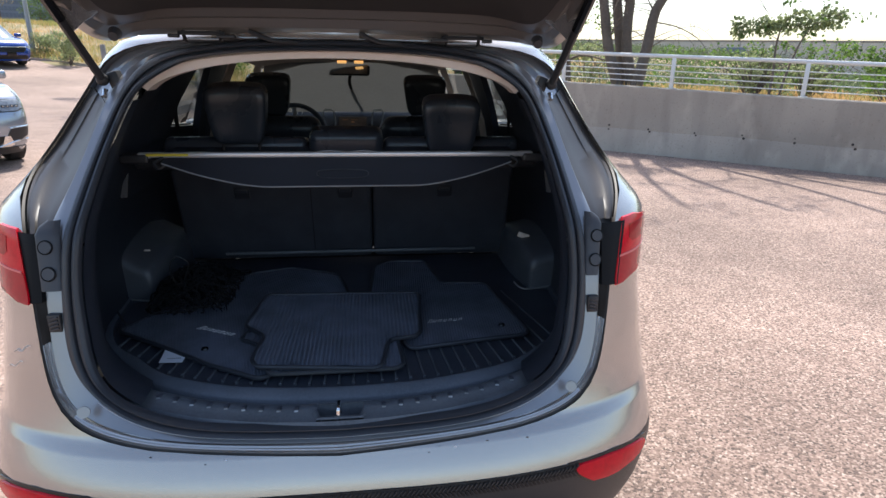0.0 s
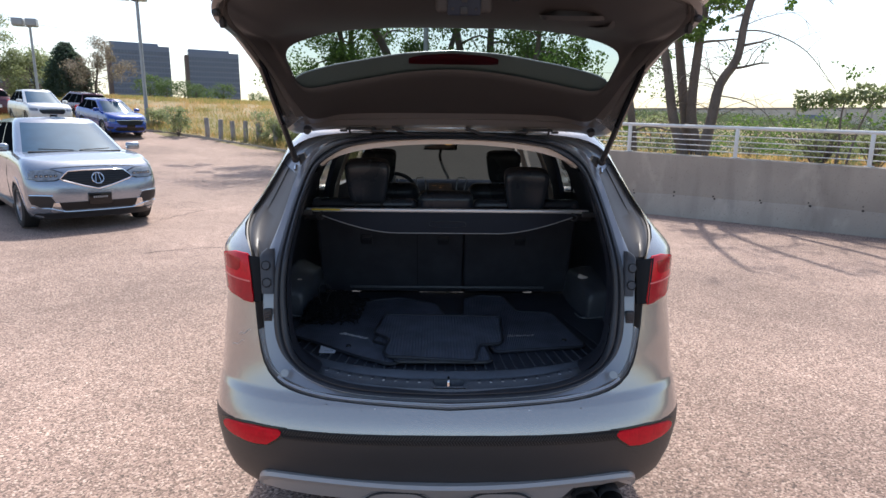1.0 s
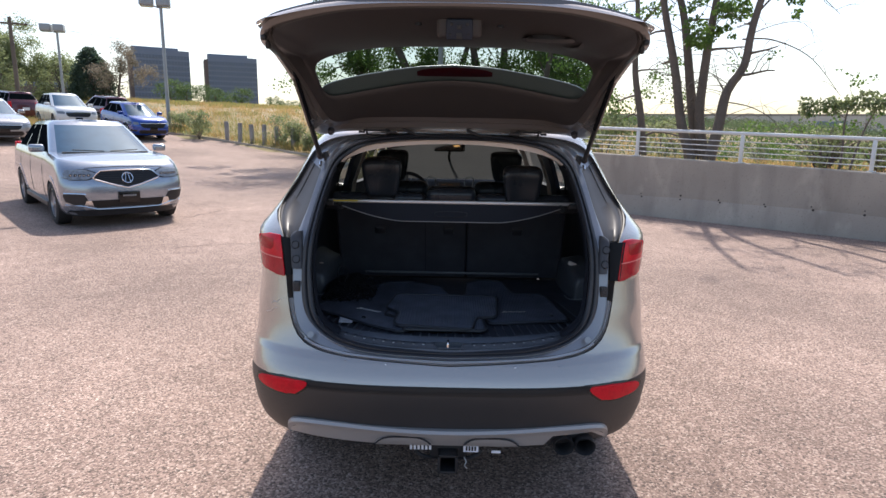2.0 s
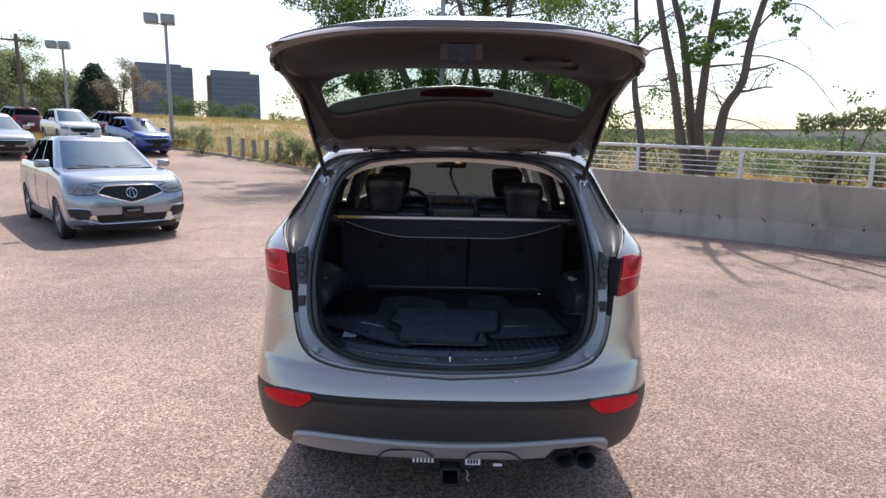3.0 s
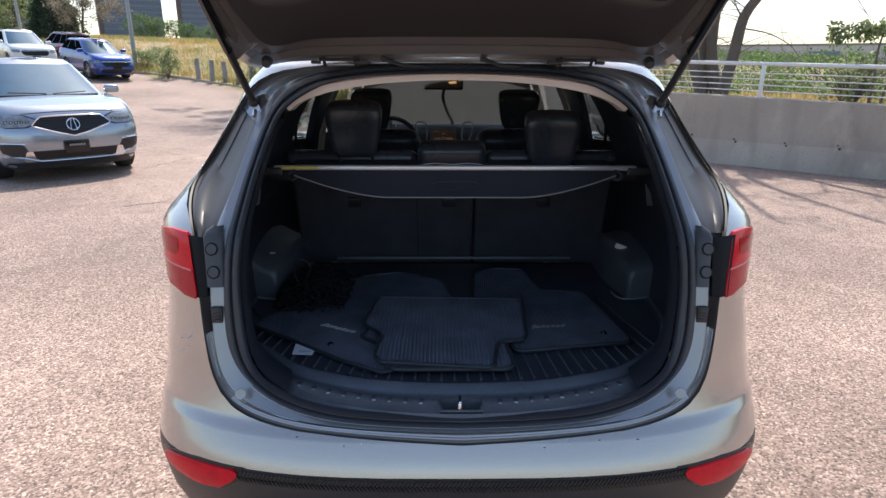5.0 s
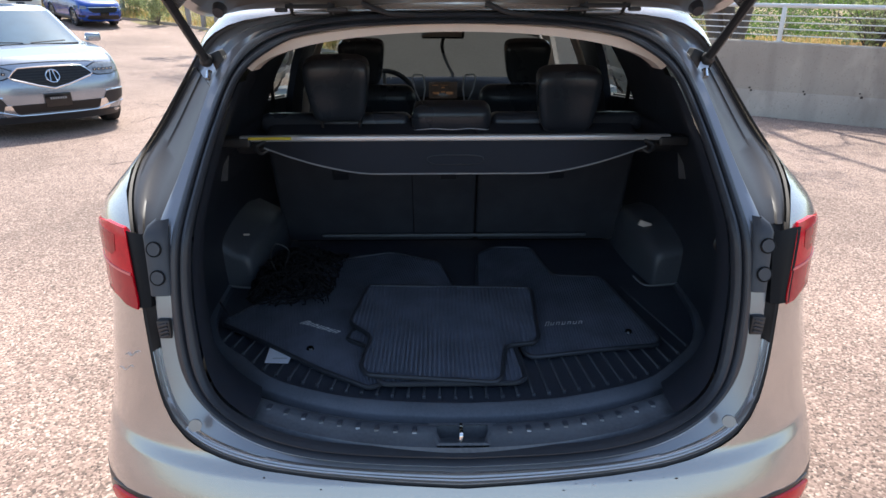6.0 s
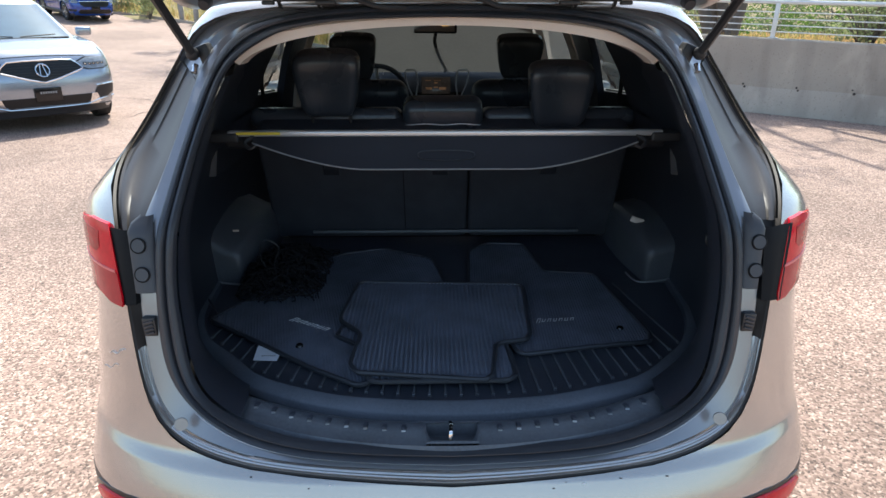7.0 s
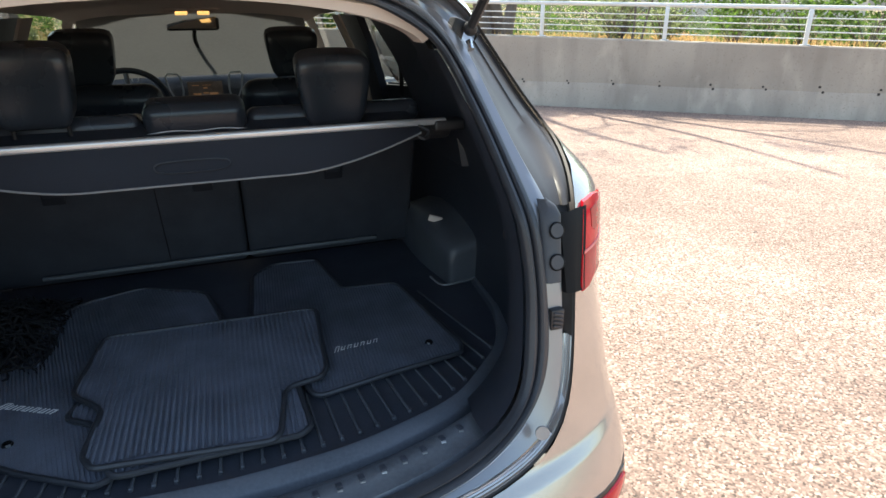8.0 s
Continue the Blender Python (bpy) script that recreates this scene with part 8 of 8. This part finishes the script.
    t, rng = tree("sapling", "young tree with flat feathery boughs beside the railing", stems, "leaf", 0.06, 10, 0.12, 41, 1, 0.7, 0.55, (), 0.35, "tree", 0.026, 0.5, 0.02)
    spots = []
    for k in range(52):
        x = rng.uniform(-0.95, 0.95)
        base = Vector((7.35 + x * 0.80, 8.98 - x * 0.45, 2.33 + 0.10 * x + rng.uniform(-0.10, 0.16)))
        spots.append((base, 0.13, 22))
    clump_leaves(t, stems[0][0], spots, "leaf_pale", 0.065, rng)
    # the conifer and the sparse trees at the far end of the lot
    rng = random.Random(51)
    con = thing("conifer", "dark dense evergreen at the edge of the field", "tree", Matrix.Translation((-32.7, 53.0, land_height(-32.7, 53.0) - 0.1)))
    part("trunk", tube([(0, 0, 0), (0, 0, 4.5)], [0.2, 0.05]), "bark", con)
    bm = bmesh.new()
    for k in range(620):
        h = rng.uniform(0.02, 1.0)
        r = 2.5 * (1 - h) ** 0.62 * (0.55 + 0.45 * rng.random()) * (0.75 if h < 0.08 else 1)
        a = rng.uniform(0, math.tau)
        leaf_cloud(bm, Vector((r * math.cos(a), r * math.sin(a), 0.1 + h * (8.55 - land_height(-32.7, 53.0) - 0.25))), 0.36, 14, 0.19, rng, 0.9, 0.1)
    part("crown", bm, "needles", con, "", 0)
    tree("tree", "sparse brownish half-bare tree beside the evergreen", [[(-30.4, 53.0, land_height(-30.4, 53.0) - 0.1), (-30.3, 53.0, 4.9), (-30.1, 53.0, 6.0), (-30.0, 53.0, 7.4)]], "leaf_dry", 0.10, 80, 0.60, 53, 2, 2.3, 0.10, (), 0.1, rad=0.14, drop=0.0)
    for k, (x, y, h, w) in enumerate(((-39.6, 51.0, 6.8, 4.6), (-45.5, 52.0, 7.0, 4.4), (-36.4, 54.0, 4.6, 3.0), (-42.0, 54.0, 6.2, 4.0))):
        z = land_height(x, y)
        h -= 0.75 * (z - 2.4)
        tree("tree", "grey-green willow-like tree behind the parked cars", [[(x, y, z - 0.1), (x + 0.1, y, z + h * 0.35), (x - 0.2, y, z + h * 0.7), (x + 0.3, y, z + h * 0.95)]], "leaf_pale", 0.13, 130, 0.95, 60 + k, 2, w * 0.62, 0.12, (), 0.05, rad=0.18, drop=0.08)
    # low round trees in the far field
    for k, (az, r, h) in enumerate(((-22.8, 85, 3.6), (-21.9, 80, 3.0), (-19.6, 78, 3.4), (-16.6, 130, 5.0), (-15.6, 140, 4.6), (-14.6, 150, 5.0), (-13.6, 150, 4.6), (-20.9, 120, 5.2), (-25.5, 90, 5.0), (-24.2, 88, 4.4))):
        a = radians(az)
        x, y = math.sin(a) * r, math.cos(a) * r
        z = land_height(x, y)
        h *= 0.78
        t = thing("tree", "small round tree in the far dry field", "tree", Matrix.Translation((x, y, z - 0.1)), "trees in the far field")
        part("trunk", tube([(0, 0, 0), (0, 0, h * 0.5)], [0.16, 0.08]), "bark", t)
        bm = bmesh.new()
        for _ in range(70):
            v = Vector((rng.gauss(0, 1), rng.gauss(0, 1), rng.gauss(0, 1))).normalized() * rng.uniform(0.35, 1.0) ** 0.6
            q = Vector((v.x * 0.50 * h, v.y * 0.50 * h, h * (0.52 + 0.40 * v.z)))
            leaf_cloud(bm, q, 0.14 * h, 26, 0.045 * h, rng, 0.8, 0.1)
        part("crown", bm, "leaf_far", t, "", 0)


trees()


def shrubs():
    rng = random.Random(77)
    def shrub(at, w, h, leaf, label, n=30, size=0.07, twigs=26):
        at = Vector(at)
        t = thing("shrub", label, "shrub", Matrix.Translation(at), "shrubs behind the wall")
        wood = bmesh.new()
        for _ in range(twigs):
            d = Vector((rng.uniform(-1, 1) * w, rng.uniform(-1, 1) * w, h * rng.uniform(0.7, 1.15)))
            tube(smooth_line([(0, 0, -0.1), d * 0.5 + Vector((0, 0, 0.1)), d], 5), [0.012, 0.01, 0.008, 0.006, 0.005, 0.003], wood, sides=4)
        part("stem", wood, "bark", t)
        bm = bmesh.new()
        for _ in range(n):
            q = Vector((rng.uniform(-1, 1) * w, rng.uniform(-1, 1) * w, h * rng.uniform(0.15, 1.0)))
            q.x *= 1 - 0.45 * q.z / h
            q.y *= 1 - 0.45 * q.z / h
            leaf_cloud(bm, q, 0.22 * max(w, 0.4), 26, size, rng, 0.9, -0.2)
        part("leaves", bm, leaf, t, "", 0)
    def behind(u, s):
        x, y = xy_of(u, s)
        return (x, y, land_height(x, y))
    shrub(behind(0.75, 12.0), 0.55, 0.85, "leaf_pale", "pale grey-green feathery shrub behind the railing", 40, 0.06, 50)
    shrub(behind(-0.1, 12.3), 0.5, 0.7, "leaf_pale", "pale grey-green feathery shrub behind the railing", 30, 0.06, 40)
    for u, s, w, h, lf in ((6.2, 13.5, 0.8, 1.2, "leaf_pale"), (7.6, 14.5, 1.0, 1.5, "leaf"), (5.4, 15.5, 0.8, 1.2, "leaf_pale"), (8.6, 16, 1.2, 1.9, "leaf"), (-1.4, 13.6, 0.8, 1.0, "leaf"), (-2.6, 13.2, 0.8, 1.1, "leaf"), (-3.6, 12.8, 0.9, 1.2, "leaf"), (-4.6, 13.0, 0.9, 1.1, "leaf"), (-5.8, 13.2, 1.0, 1.3, "leaf"), (2.6, 21.0, 1.2, 1.4, "leaf"), (1.2, 20.5, 1.2, 1.5, "leaf"), (-0.4, 19.5, 1.2, 1.4, "leaf"), (4.4, 22, 1.2, 1.5, "leaf"), (-7.0, 13.4, 1.0, 1.4, "leaf"), (-2.2, 16.0, 1.2, 1.6, "leaf")):
        shrub(behind(u, s), w, h, lf, "green shrub in the dry grass behind the wall", 34, 0.085, 14)
    # roadside green weeds at the kerb
    for az, r, w, h in ((-23.5, 30.5, 0.6, 1.5), (-16.2, 29.0, 0.9, 1.6), (-15.0, 28.6, 0.6, 1.3), (-13.6, 27.2, 0.5, 0.9), (-25.0, 33.0, 0.7, 1.1)):
        a = radians(az)
        x, y = math.sin(a) * r, -2.36 + math.cos(a) * r + 1.0
        shrub((x, y, land_height(x, y) + 0.05), w, h * 0.85, "leaf_pale", "green weedy bush in the grass by the kerb", 70, 0.065, 14)
    # far woods beyond the wall
    bm = bmesh.new()
    for _ in range(1900):
        az, r = radians(rng.uniform(4, 60)), 30 + 210 * rng.random() ** 1.2
        x, y = math.sin(az) * r, math.cos(az) * r
        z = land_height(x, y)
        h = rng.uniform(0.9, 2.1) * (0.75 + r / 190)
        leaf_cloud(bm, Vector((x, y, z + h * 0.30)), h * 0.95, 84, 0.05 + r * 0.0014, rng, 0.55, 0.0)
    ob = part("far_woods", bm, "woods", None, "", 0)
    tagged(ob, "belt of green scrub and woods down to the horizon", "woods", kind="stuff")


shrubs()


def grass():
    rng = random.Random(99)
    def blades(bm, x, y, z, h, n, w):
        for _ in range(n):
            a = rng.uniform(0, math.tau)
            p = Vector((x + rng.uniform(-w, w), y + rng.uniform(-w, w), z))
            lean = Vector((math.cos(a), math.sin(a), 0)) * h * rng.uniform(0.1, 0.5)
            e = Vector((-math.sin(a), math.cos(a), 0)) * rng.uniform(0.004, 0.011) * (1 + h)
            hh = h * rng.uniform(0.6, 1.2)
            q = [p - e, p + e, p + lean * 0.5 + e * 0.7 + Vector((0, 0, hh * 0.65)), p + lean + Vector((0, 0, hh))]
            bm.faces.new([bm.verts.new(v) for v in q])
    dry, green = bmesh.new(), bmesh.new()
    # the field beyond the kerb
    for _ in range(6200):
        u = rng.uniform(14, 70)
        s = lot_edge(min(u, 42)) + 0.4 + rng.random() ** 1.6 * 45
        x, y = xy_of(u, s)
        if u > 42:
            s = -18 + rng.random() * 70
            x, y = xy_of(u, s)
        near = s - lot_edge(min(u, 42))
        z = land_height(x, y) + 0.06
        g = rng.random() < (0.6 if near < 6 else 0.5 if near < 14 else 0.12)
        blades(green if g or (u > 40 and rng.random() < 0.7) else dry, x, y, z, rng.uniform(0.14, 0.40), 20, 0.45)
    # the strip behind the wall
    for _ in range(1100):
        u, s = rng.uniform(-9, 12), WALL_S + 0.5 + rng.random() ** 1.5 * 14
        x, y = xy_of(u, s)
        blades(dry if rng.random() < 0.82 else green, x, y, land_height(x, y), rng.uniform(0.08, 0.26), 14, 0.2)
    tagged(part("dry_grass", dry, "grass_dry", None, "", 0), "tall dry straw-yellow grass of the field", "grass", kind="stuff")
    tagged(part("green_grass", green, "grass_green", None, "", 0), "green weedy grass along the lot", "grass", kind="stuff")


grass()


def loose_grit():
    """Twigs and dry leaves blown against the wall's foot."""
    rng = random.Random(7)
    bm = bmesh.new()
    for _ in range(420):
        u, s = rng.uniform(-9, 8), WALL_S - 0.05 - abs(rng.gauss(0, 0.16))
        x, y = xy_of(u, s)
        a = rng.uniform(0, math.tau)
        d, e = Vector((math.cos(a), math.sin(a), 0)) * rng.uniform(0.01, 0.035), Vector((-math.sin(a), math.cos(a), 0.3)) * rng.uniform(0.004, 0.012)
        p = Vector((x, y, 0.006))
        bm.faces.new([bm.verts.new(q) for q in (p - d, p + e, p + d + Vector((0, 0, 0.006)), p - e)])
    tagged(part("leaf_litter", bm, "bark", None, "", 0), "dry leaves and twigs blown against the wall's foot", "litter", kind="stuff")


loose_grit()
